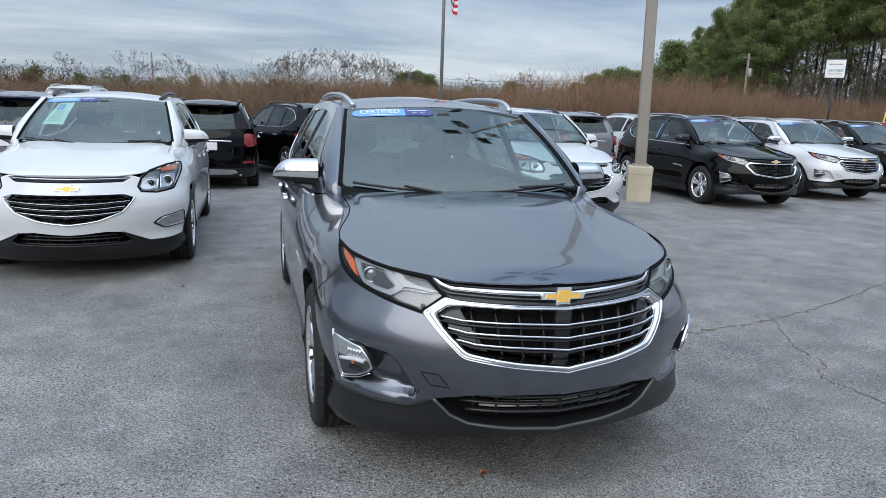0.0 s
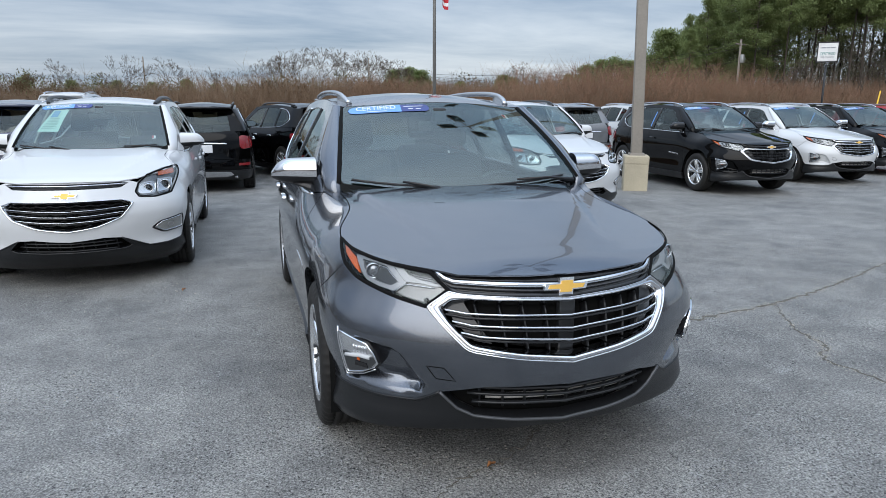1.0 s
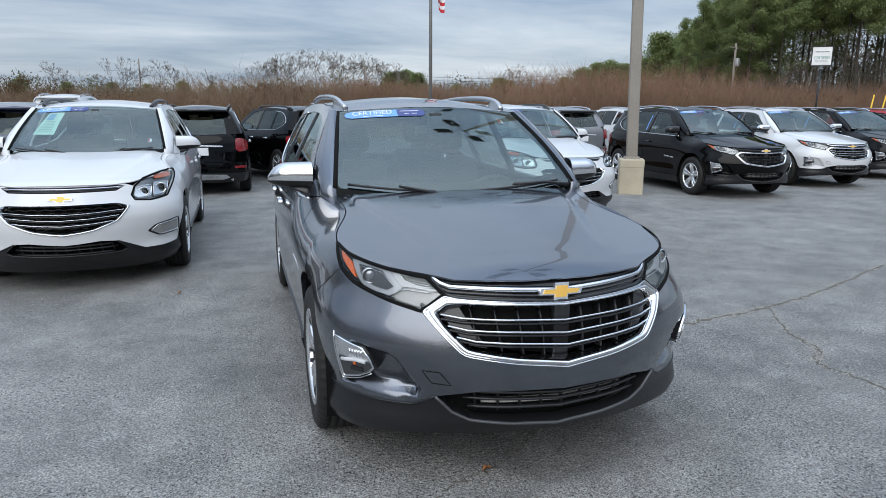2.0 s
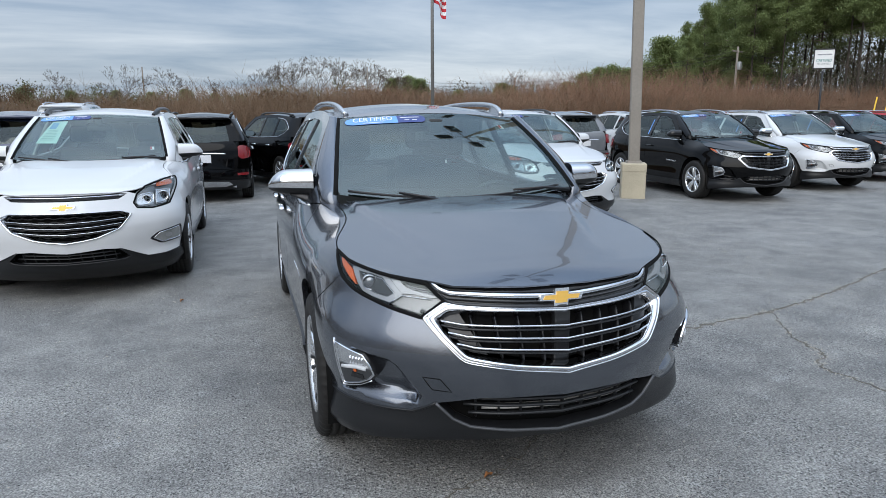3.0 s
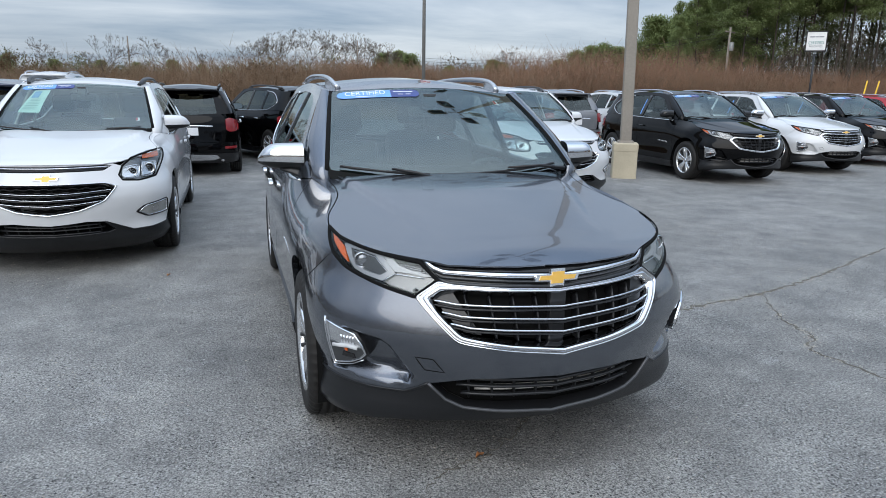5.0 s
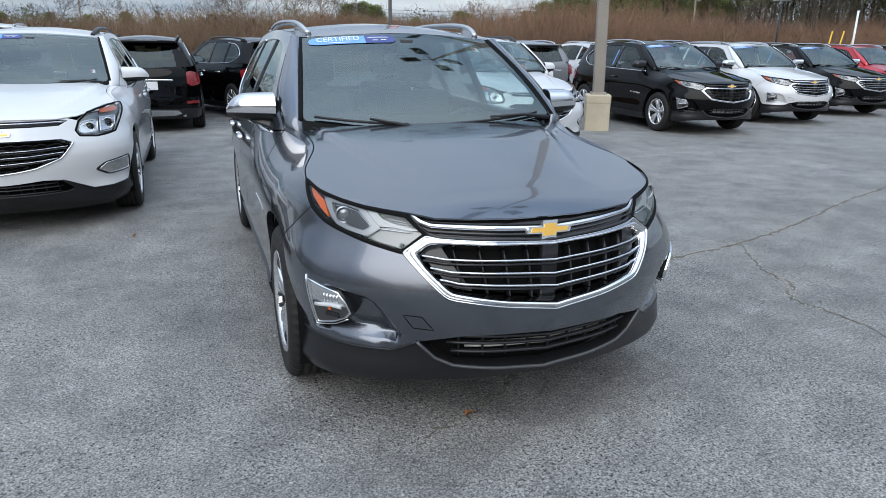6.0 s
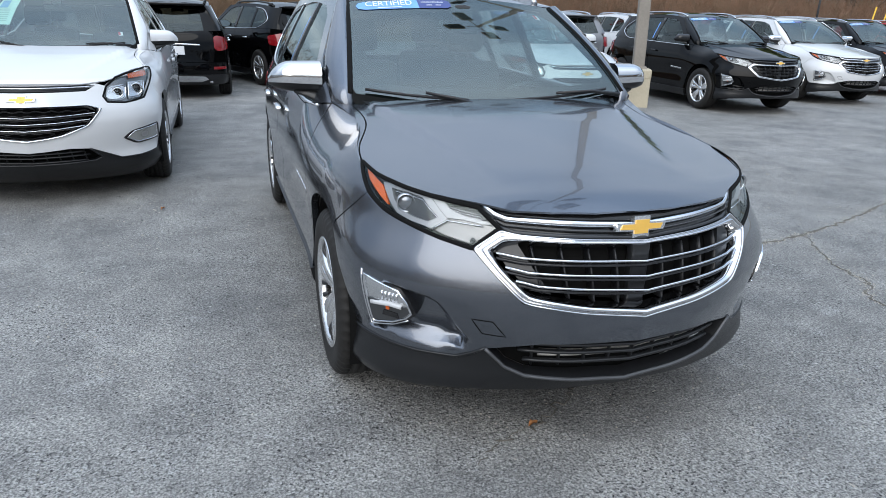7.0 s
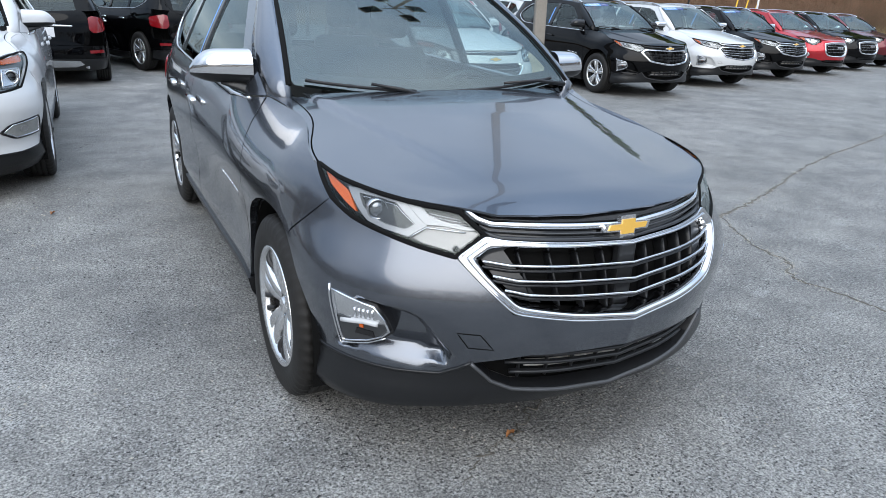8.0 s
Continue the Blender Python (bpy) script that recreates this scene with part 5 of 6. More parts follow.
def tail(car, paint_mat, stp):
    E = S_END
    gate = [(E - .001, .62), (E - .62, .62), (E - .66, .74), (E - .66, 1.06), (E - .001, 1.06)]
    for sg in (1, -1):
        patch("tailgate", [(sg * a, b) for a, b in gate], wrap, stp * 1.4, paint_mat, car, thick=.02)
        bump = [(E - .001, .42), (E - .62, .42), (float(s_of(4.16)), .42), (float(s_of(4.17)), .61), (E - .62, .612), (E - .001, .612)]
        patch("rear_bumper", [(sg * a, b) for a, b in bump], wrap, stp * 1.4, paint_mat, car, thick=.03)
        val = [(E - .001, .24), (E - .7, .24), (float(s_of(4.05)), .26), (float(s_of(4.15)), .415), (E - .62, .415), (E - .001, .415)]
        patch("rear_valance", [(sg * a, b) for a, b in val], lambda s, z: wrap(s, z, -.006), stp * 1.6, M_PLASTIC, car, "black plastic rear valance", thick=.03)
        lamp = [(E - .655, .85), (E - .72, .80), (float(s_of(4.14)), .84), (float(s_of(4.085)), 1.0), (E - .74, 1.055), (E - .665, 1.03)]
        patch("tail_lamp", [(sg * a, b) for a, b in rounded(lamp, .2)], lambda s, z: wrap(s, z, -.012), .05, M_TAIL, car, "red tail lamp", thick=.03)
        patch("rear_reflector", [(sg * a, b) for a, b in ((E - .62, .50), (E - .86, .505), (E - .86, .55), (E - .62, .545))], lambda s, z: wrap(s, z, -.012), .05, M_TAIL, car, thick=.02)
        pil = [(E - .001, 1.062), (E - .66, 1.062), (E - .60, 1.12), (E - .56, 1.50), (E - .54, 1.56), (E - .001, 1.58)]
        win = [(E - .002, 1.10), (E - .52, 1.13), (E - .50, 1.40), (E - .46, 1.46), (E - .002, 1.485)]
        patch("tailgate_frame", [(sg * a, b) for a, b in pil], wrap, stp * 1.4, paint_mat, car, holes=[[(sg * a, b) for a, b in win]], thick=.02)
        patch("rear_window", [(sg * a, b) for a, b in win], lambda s, z: wrap(s, z, .008), .1, M_TINT, car, "dark tinted rear window", thick=0)
    bar = [(E - .42, .90), (E - .001, .91)]
    moulding("tailgate_bar", bar, .03, .015, M_CHROME, car, "chrome tailgate bar")
    moulding("tailgate_bar", [(-a, b) for a, b in bar], .03, .015, M_CHROME, car)
    skid = [(E - .001, .29), (E - .40, .29), (E - .52, .33), (E - .46, .385), (E - .001, .40)]
    for sg in (1, -1):
        patch("skid_plate", [(sg * a, b) for a, b in skid], lambda s, z: wrap(s, z, -.016), .08, M_SATIN, car, "silver skid plate", thick=.02)
    v, f = tube([(-.55, 4.20, .30), (-.55, 4.42, .30)], .045, 14, flat=.6)
    mesh_object("exhaust", v, f, M_CHROME, car, "chrome exhaust tip")
    y = float(wrap(E, .80)[1]) + .012
    part("plate", box_bm(-.155, y - .01, .74, .155, y + .006, .88, .004), M_PLATE, car, "white plate")
    sp = ROOF(np.array([0.0]), np.array([4.08]))[0]
    part("spoiler", box_bm(-.52, 3.98, sp[2] - .045, .52, 4.20, sp[2] - .005, .014), paint_mat, car, smooth=True)
    part("wiper_rear", box_bm(-.02, 4.30, 1.10, .36, 4.33, 1.13, .008), M_PLASTIC, car)


def seat(car, x, y, z=.62, back=.0):
    s = part("seat", box_bm(x - .25, y - .25, z - .25, x + .25, y + .28, z, .06, 3), M_SEAT, car, "charcoal seat", smooth=True)
    tilt = Matrix.Translation((x, y + .26, z)) @ Matrix.Rotation(radians(-16), 4, "X")
    part("backrest", box_bm(-.235, -.06, -.05, .235, .08, .60, .055, 3, tilt), M_SEAT, s, smooth=True)
    part("headrest", box_bm(-.125, -.05, .66, .125, .05, .86, .045, 3, tilt), M_SEAT, s, smooth=True)


def cabin(car):
    for x in (-.37, .37):
        seat(car, x, 2.25)
        seat(car, x, 3.15, .64)
    d = box_bm(-.66, 1.22, .72, .66, 1.62, 1.035, .06, 3)
    part("dashboard", d, M_CABIN, car, "dark moulded dashboard", smooth=True)
    part("instrument_hood", box_bm(.18, 1.42, 1.00, .56, 1.60, 1.085, .035, 3), M_CABIN, car, smooth=True)
    m = Matrix.Translation((.37, 1.74, .98)) @ Matrix.Rotation(radians(-65), 4, "X")
    ring = [m @ Vector((.18 * math.cos(a), .18 * math.sin(a), 0)) for a in np.linspace(0, 2 * math.pi, 29)[:-1]]
    v, f = tube(ring, .017, 8, True)
    w = mesh_object("steering_wheel", v, f, M_GLOSSBLACK, car, "black steering wheel")
    part("wheel_hub", box_bm(-.08, -.06, -.02, .08, .06, .02, .02, 2, m), M_CABIN, w, smooth=True)
    for a in (0, math.pi, -math.pi / 2):
        v, f = tube([m @ Vector((.05 * math.cos(a), .05 * math.sin(a), 0)), m @ Vector((.17 * math.cos(a), .17 * math.sin(a), 0))], .014, 6)
        mesh_object("wheel_spoke", v, f, M_CABIN, w)
    part("inner_mirror", box_bm(-.12, 1.80, 1.40, .12, 1.83, 1.465, .014, 2), M_GLOSSBLACK, car, "black rear-view mirror", smooth=True)
    part("mirror_stalk", box_bm(-.045, 1.74, 1.46, .045, 1.80, 1.545, .015, 2), M_CABIN, car)
    part("cabin_floor", box_bm(-.66, 1.2, .38, .66, 4.0, .42), M_CABIN, car)
    f = lambda x, y: ROOF(x, y) - np.array([0, 0, .035])
    patch("headliner", [(-.54, 1.92), (.54, 1.92), (.54, 3.95), (-.54, 3.95)], f, .2, M_LINER, car, "light grey headliner", thick=0, flip=True)


M_FOGGREY = plain("fog_lamp_glass", (0.36, 0.37, 0.36), 0.25, 0.2, coat=1.0)
M_SOFTCHROME = plain("soft_chrome", (0.22, 0.22, 0.22), 0.28, 1.0, vary=0.06)
# Dark colour carries the shade in the gaps between the wheel spokes.
M_RIMSHADE = plain("recess_shade_metal", (0.05, 0.05, 0.052), 0.45, 0.6)
M_CORE = plain("bare_alloy_core", (0.62, 0.60, 0.57), 0.5, 0.4, vary=0.2, scale=120)
M_LIP = plain("grey_trim_and_lip_highlight", (0.075, 0.077, 0.082), 0.35, 0.3)
M_DARKRED = paint("dark_red_paint", (0.13, 0.012, 0.018), 0.5, 0.3, 0.5)
M_BLUEPRINT = plain("blue_print", (0.22, 0.42, 0.66), 0.7)
M_GREYINK2 = plain("grey_print", (0.42, 0.55, 0.50), 0.8)
M_TINT2 = glass("front_door_glass", (0.84, 0.88, 0.87))
M_LAMPDARK = plain("projector_glass", (0.30, 0.31, 0.33), 0.08, 0.75, coat=1.0)
M_LAMPGREY = plain("grey_lamp_housing", (0.10, 0.102, 0.106), 0.30, 0.85)
M_LAMPSILVER = plain("silver_lamp_trim", (0.38, 0.385, 0.395), 0.34, 0.5, vary=0.05)
M_LAMPBAY = plain("lamp_bay_grey", (0.065, 0.068, 0.072), 0.35, 0.4, vary=0.08)
M_DARKTRIM = plain("dark_grey_satin_trim", (0.022, 0.023, 0.025), 0.28, vary=0.1)
M_LINER = plain("light_headliner", (0.30, 0.30, 0.29), 0.9, scale=20)


# ---------------------------------------------------------------- ground
def make_ground():
    xs = np.concatenate([-np.geomspace(900, 6, 16), np.linspace(-4, 60, 18), np.geomspace(75, 900, 12)])
    ys = np.concatenate([-np.geomspace(900, 6, 12), np.linspace(-4, 60, 24), np.geomspace(70, 900, 12)])
    V, F = [], []
    for y in ys:
        for x in xs:
            V.append((x, y, -.03 + .9 * min(1, max(0, (y - 33.5) / 22))))
    m = len(xs)
    for j in range(len(ys) - 1):
        for i in range(m - 1):
            F.append((j * m + i, j * m + i + 1, (j + 1) * m + i + 1, (j + 1) * m + i))
    mesh_object("ground", V, F, M_GROUND, None, "dry brown winter grass beyond the lot", kind="structure", category="ground")
    V = [(-60, -60, 0), (90, -60, 0), (90, 33, 0), (-60, 33, 0)]
    V += [(x, y, -.3) for x, y, _ in V]
    mesh_object("pavement", V, [(0, 1, 2, 3), (0, 4, 5, 1), (1, 5, 6, 2), (2, 6, 7, 3), (3, 7, 4, 0)], M_ASPHALT, None, "worn grey asphalt parking lot", kind="structure", category="parking lot", smooth=False)


make_ground()


# ---------------------------------------------------------------- lamp post
def beam(name, a, b, w0, w1, mat, parent, label=""):
    """A square tapered bar from a to b with rounded corners."""
    a, b = Vector(a), Vector(b)
    t = (b - a).normalized()
    u = t.orthogonal().normalized() if abs(t.z) < .9 else Vector((1, 0, 0))
    v = t.cross(u)
    prof = [(-.5, -.42), (-.42, -.5), (.42, -.5), (.5, -.42), (.5, .42), (.42, .5), (-.42, .5), (-.5, .42)]
    V = [p + u * x * w + v * y * w for p, w in ((a, w0), (b, w1)) for x, y in prof]
    F = [(k, (k + 1) % 8, 8 + (k + 1) % 8, 8 + k) for k in range(8)] + [tuple(range(8))[::-1], tuple(range(8, 16))]
    return mesh_object(name, V, F, mat, parent, label, smooth=False)


def make_lamp_post(x, y, turn, top):
    post = thing("lamp_post", "bronze steel lamp post on square concrete footing", "lamp post")
    bm = bmesh.new()
    prof = [(.225, 0), (.222, .50), (.228, .52), (.228, .64), (.215, .66)]
    rows = []
    for r, z in prof:
        rows.append([bm.verts.new((cx * r * k, cy * r * q, z)) for cx, cy, k, q in ((-1, -1, .93, 1), (1, -1, .93, 1), (1, -1, 1, .93), (1, 1, 1, .93), (1, 1, .93, 1), (-1, 1, .93, 1), (-1, 1, 1, .93), (-1, -1, 1, .93))])
    for a, b in zip(rows, rows[1:]):
        for k in range(8):
            bm.faces.new((a[k], a[(k + 1) % 8], b[(k + 1) % 8], b[k]))
    bm.faces.new(rows[-1])
    part("footing", bm, M_CONCRETE, post, "stained square concrete footing")
    beam("base_sleeve", (0, 0, .655), (0, 0, .70), .30, .28, M_POLE, post)
    beam("pole", (0, 0, .66), (-.0241 * top, -.0426 * top, top), .205, .16, M_POLE, post, "tapered square bronze pole")
    part("hand_hole", box_bm(-.02, -.105, 1.62, .02, -.088, 1.70, .006), M_SATIN, post, "small steel cover")
    for k in range(4):
        a = radians(45 + 90 * k)
        d = Vector((math.cos(a), math.sin(a), 0))
        off = Vector((-.0241 * top, -.0426 * top, 0))
        arm = beam("arm", off + Vector((0, 0, top - .12)) + d * .05, off + Vector((0, 0, top - .10)) + d * 1.05, .07, .06, M_POLE, post)
        head = part("luminaire", box_bm(-.42, -.36, -.12, .56, .36, .12, .03, 2, Matrix.Translation(off + Vector((0, 0, top - .08)) + d * 1.35) @ Matrix.Rotation(a, 4, "Z")), M_POLE, post, "bronze box luminaire")
        part("lens", box_bm(-.34, -.29, -.132, .48, .29, -.118, .004, 1, Matrix.Translation(off + Vector((0, 0, top - .08)) + d * 1.35) @ Matrix.Rotation(a, 4, "Z")), M_LAMPGREY, head)
    post.matrix_world = pose(x, y, 0, 0, 0, turn)
    return post


make_lamp_post(5.97, 8.83, -28, 13.3)


# ---------------------------------------------------------------- flagpole, sign, utility poles
def make_flagpole(x, y):
    fp = thing("flagpole", "tall grey steel flagpole with striped flag", "flagpole")
    v, f = tube([(0, 0, 0), (0, 0, 5), (0, 0, 10.5)], [.075, .065, .045], 12)
    mesh_object("pole", v, f, M_POLE2, fp, "slim grey steel pole")
    nx, nz = 10, 13
    P = lambda i, j: (.05 + i * .055 + .02 * math.sin(j * .9), -.10 * math.sin(i * 1.1 + j * .25) - .04 * math.sin(i * 2.3), 7.75 - j * .13 - i * .085 - .012 * i * math.sin(i))
    V, F, idx = [], [], []
    for j in range(nz + 1):
        for i in range(nx + 1):
            V.append(P(i, j))
    for j in range(nz):
        for i in range(nx):
            F.append((j * (nx + 1) + i, j * (nx + 1) + i + 1, (j + 1) * (nx + 1) + i + 1, (j + 1) * (nx + 1) + i))
            idx.append(j % 2)
    mesh_object("flag", V, F, [M_FLAGRED, M_FLAGWHITE], fp, "red and white striped cloth flag", index=idx)
    v, f = lathe([(.0, -.07), (.05, -.05), (.07, 0), (.05, .05), (0, .07)], 16)
    mesh_object("finial", [Vector((b, c, 10.55 + a)) for a, b, c in v], f, M_GOLD, fp)
    fp.matrix_world = pose(x, y, 0, 0, 0, 12)


M_POLE2 = plain("grey_painted_steel", (0.17, 0.165, 0.155), 0.5, 0.2)
make_flagpole(6.25, 23.9)


def make_sign(x, y, turn):
    sg = thing("pole_sign", "white certified dealer sign on dark post", "sign")
    v, f = tube([(0, 0, 0), (0, 0, 3.6)], .065, 10)
    mesh_object("post", v, f, M_PLASTIC, sg, "dark steel post")
    face = part("panel", box_bm(-.56, -.07, 3.75, .56, .07, 4.62, .03), M_SIGN, sg, "white sign panel")
    for x0, x1, z0, z1 in ((-.60, .60, 3.70, 3.76), (-.60, .60, 4.61, 4.66), (-.60, -.55, 3.75, 4.62), (.55, .60, 3.75, 4.62)):
        part("frame", box_bm(x0, -.085, z0, x1, .085, z1, .01), M_PLASTIC, sg)
    V, F = flat_text("CERTIFIED", .19)
    mesh_object("lettering", [(a, -.076, 4.10 + b) for a, b, _ in V], F, M_TEAL, face, "dark teal letters", smooth=False)
    V, F = flat_text("PRE-OWNED", .13)
    mesh_object("lettering", [(a, -.076, 3.94 + b) for a, b, _ in V], F, M_GREYINK, face, smooth=False)
    for x0, x1 in ((-.38, -.12), (-.08, .10), (.14, .40)):
        part("print_bar", box_bm(x0, -.078, 4.36, x1, -.06, 4.42), M_GREYINK, face)
    sg.matrix_world = pose(x, y, 0, 0, 0, turn) @ Matrix.Diagonal((.76, .8, 1, 1))


make_sign(26.2, 24.4, -40)


def make_utility_pole(x, y, h, arms=1, lab="weathered wooden utility pole among brush"):
    up = thing("utility_pole", lab, "utility pole", "utility poles")
    v, f = tube([(0, 0, 0), (0, 0, h)], [.15, .10] if arms else [.07, .05], 8)
    mesh_object("pole", v, f, M_WOODGREY, up)
    if arms:
        part("crossarm", box_bm(-1.0, -.05, h - .5, 1.0, .05, h - .38), M_WOODGREY, up)
        part("transformer", box_bm(-.2, -.45, h - 2.2, .2, -.12, h - 1.4, .08), M_STEEL, up, "grey transformer can", smooth=True)
    up.matrix_world = pose(x, y, 0, 0, 0, 25)


M_WOODGREY = plain("weathered_wood", (0.22, 0.19, 0.16), 0.9, bump=0.4, scale=20, vary=0.25)
make_utility_pole(45, 53, 7.9)
make_utility_pole(-8.6, 58, 5.4, 0)
make_utility_pole(10.6, 62, 6.0, 0)
make_utility_pole(90, 66, 9, 1)
wires = thing("power_line", "thin dark sagging power lines", "power line")
for k, dz in enumerate((7.5, 7.1, 5.9)):
    pts = [(45 + 45 * t, 53 + 13 * t, dz + 1.0 * t - 1.6 * math.sin(math.pi * t)) for t in np.linspace(0, 1, 14)]
    v, f = tube(pts, .016, 4)
    mesh_object("wire", v, f, M_PLASTIC, wires)
    pts = [(45 - 26 * t, 53 + 34 * t, dz - 1.5 * t - 1.5 * math.sin(math.pi * t)) for t in np.linspace(0, 1, 12)]
    v, f = tube(pts, .016, 4)
    mesh_object("wire", v, f, M_PLASTIC, wires)
for k in range(3):
    mk = thing("guy_marker", "leaning yellow plastic guy wire marker", "marker", "guy markers")
    v, f = tube([(0, 0, .2), (.35 + .12 * k, 0, 2.4)], .035, 8)
    mesh_object("sleeve", v, f, M_YELLOW, mk)
    mk.matrix_world = pose(29.6 + k * .45, 24.5 - k * .2, 0)
mk = thing("sign_post", "short white marker post", "post")
v, f = tube([(0, 0, 0), (0, 0, 3.4)], .05, 8)
mesh_object("post", v, f, M_PLATE, mk)
mk.matrix_world = pose(30.9, 24.0, 0)


# ---------------------------------------------------------------- brush and trees
def frame_of(d):
    """Two unit vectors across each direction of an array."""
    ref = np.where(np.abs(d[:, 2:3]) > .9, np.array([[1., 0, 0]]), np.array([[0, 0, 1.]]))
    u = np.cross(d, ref)
    u /= np.linalg.norm(u, axis=1)[:, None] + 1e-9
    return u, np.cross(d, u)


def sticks(A, B, ra, rb):
    """Three-sided tapered sticks from points A to B: vertices and faces."""
    d = B - A
    d = d / (np.linalg.norm(d, axis=1)[:, None] + 1e-9)
    u, w = frame_of(d)
    n = len(A)
    V = np.zeros((n, 6, 3))
    for k in range(3):
        c, s = math.cos(2.094 * k), math.sin(2.094 * k)
        V[:, k] = A + (u * c + w * s) * ra[:, None]
        V[:, 3 + k] = B + (u * c + w * s) * rb[:, None]
    base = (np.arange(n) * 6)[:, None]
    Fq = np.concatenate([base + np.array([[k, (k + 1) % 3, 3 + (k + 1) % 3, 3 + k]]) for k in range(3)])
    return V.reshape(-1, 3), Fq


def quick_mesh(name, V, F, mat, parent=None, label="", kind="", category=""):
    """A mesh from arrays whose faces all have the same number of corners."""
    me = bpy.data.meshes.new(name)
    n, k = F.shape
    me.vertices.add(len(V))
    me.vertices.foreach_set("co", np.asarray(V, np.float32).ravel())
    me.loops.add(n * k)
    me.loops.foreach_set("vertex_index", F.astype(np.int32).ravel())
    me.polygons.add(n)
    me.polygons.foreach_set("loop_start", (np.arange(n) * k).astype(np.int32))
    me.update(calc_edges=True)
    me.validate()
    me.materials.append(mat)
    ob = new(name, me)
    if parent is not None:
        ob.parent = parent
    return tagged(ob, label, category, "", kind)


def ground_z(y):
    return -.03 + .9 * np.clip((y - 33.5) / 22, 0, 1)


def brush_belt(name, label, rng, n, x0, x1, y0, y1, h0, h1, mat, thick=.014, twigs=7):
    x = rng.uniform(x0, x1, n)
    y = y0 + (y1 - y0) * rng.random(n) ** 1.3
    clump = np.sin(x * .21 + 1.3) * .5 + np.sin(x * .083 + .4) * .5 + np.sin(x * .9 + y) * .25
    h = (h0 + (h1 - h0) * rng.random(n) ** 1.6) * (1 + .22 * clump)
    A = np.c_[x, y, ground_z(y)]
    lean = np.c_[rng.normal(0, .25, n), rng.normal(0, .25, n), np.ones(n)]
    M = A + lean * h[:, None] * .55
    B = M + (lean + np.c_[rng.normal(0, .22, n), rng.normal(0, .22, n), np.zeros(n)]) * h[:, None] * .45
    r = thick * (.6 + .8 * rng.random(n))
    parts = [sticks(A, M, r, r * .7), sticks(M, B, r * .7, r * .2)]
    for k in range(twigs):
        t = rng.uniform(.15, .95, n)[:, None]
        S = np.where(t < .55, A + (M - A) * t / .55, M + (B - M) * (t - .55) / .45)
        L = (h * rng.uniform(.12, .34, n))[:, None]
        az = rng.uniform(0, 2 * math.pi, n)
        D = np.c_[np.cos(az) * .6, np.sin(az) * .6, rng.uniform(.4, 1.0, n)]
        parts.append(sticks(S, S + D * L, r * .5, r * .15))
    V, F, k = [], [], 0
    for v, f in parts:
        V.append(v); F.append(f + k); k += len(v)
    return quick_mesh(name, np.concatenate(V), np.concatenate(F), mat, None, label, "stuff", "brush")


RNG = np.random.default_rng(7)
M_TWIG2 = plain("reddish_brown_twigs", (0.25, 0.145, 0.090), 0.9, vary=0.35, scale=2)
M_TWIG3 = plain("pale_grey_twigs", (0.25, 0.205, 0.16), 0.9, vary=0.25, scale=2)
M_STRAW = plain("straw_grass", (0.30, 0.235, 0.12), 0.95, vary=0.3, scale=3)
brush_belt("brush", "dense brown leafless brush behind the lot", RNG, 26000, -40, 75, 36, 46, 1.0, 2.7, M_TWIG, .015, 8)
brush_belt("brush", "reddish brown bare scrub behind the lot", RNG, 4500, 5, 22, 37, 52, 1.2, 2.8, M_TWIG2, .016, 8)
brush_belt("brush", "tall reddish brown scrub before the pines", RNG, 12000, 19, 82, 37, 54, 1.8, 4.0, M_TWIG2, .017, 9)
brush_belt("brush", "pale grey bare saplings above the brush", RNG, 240, -40, 30, 38, 52, 2.2, 3.7, M_TWIG3, .011, 16)
brush_belt("brush", "grey brown saplings beneath the pines", RNG, 1900, 46, 118, 46, 84, 3.0, 6.0, M_TWIG3, .022, 10)
brush_belt("dry_grass", "straw coloured dry grass at lot edge", RNG, 9000, -40, 75, 33.3, 37, .35, 1.0, M_STRAW, .010, 2)
brush_belt("far_brush", "hazy brown thicket in the distance", RNG, 9000, -60, 120, 60, 85, 1.6, 3.3, M_TWIG, .026, 8)


def bare_tree_data(seed, height, levels=6):
    """Tapering limbs that fork again and again."""
    rng = random.Random(seed)
    A, B, ra, rb = [], [], [], []
    def grow(p, d, length, r, lev):
        q = p
        for _ in range(2):
            d = (d + Vector((rng.gauss(0, .10), rng.gauss(0, .10), rng.gauss(.03, .05)))).normalized()
            n = q + d * length * .5
            A.append(q); B.append(n); ra.append(r); rb.append(r * .82)
            q, r = n, r * .82
        if lev == 0:
            return
        for k in range(rng.choice((2, 3, 3)) if lev > 1 else 4):
            t = Vector((rng.gauss(0, 1), rng.gauss(0, 1), rng.gauss(.15, .5))).normalized()
            grow(q, (d + t * rng.uniform(.45, .85)).normalized(), length * rng.uniform(.55, .82), r * .66, lev - 1)
    grow(Vector((0, 0, 0)), Vector((0, 0, 1)), height * .30, height * .016, levels)
    V, F = sticks(np.array([tuple(a) for a in A]), np.array([tuple(b) for b in B]), np.array(ra), np.maximum(np.array(rb), .011))
    return V, F


def make_bare_tree(seed, height, label):
    t = thing("bare_tree", label, "tree", "bare trees")
    V, F = bare_tree_data(seed, height)
    k = 6 * 2
    quick_mesh("trunk", V[:k], F[[i for i in range(len(F)) if F[i].max() < k]], M_BARK, t)
    sel = F[[i for i in range(len(F)) if F[i].min() >= k]] - k
    quick_mesh("crown", V[k:], sel, M_CROWN, t, "bare grey branches")
    return t


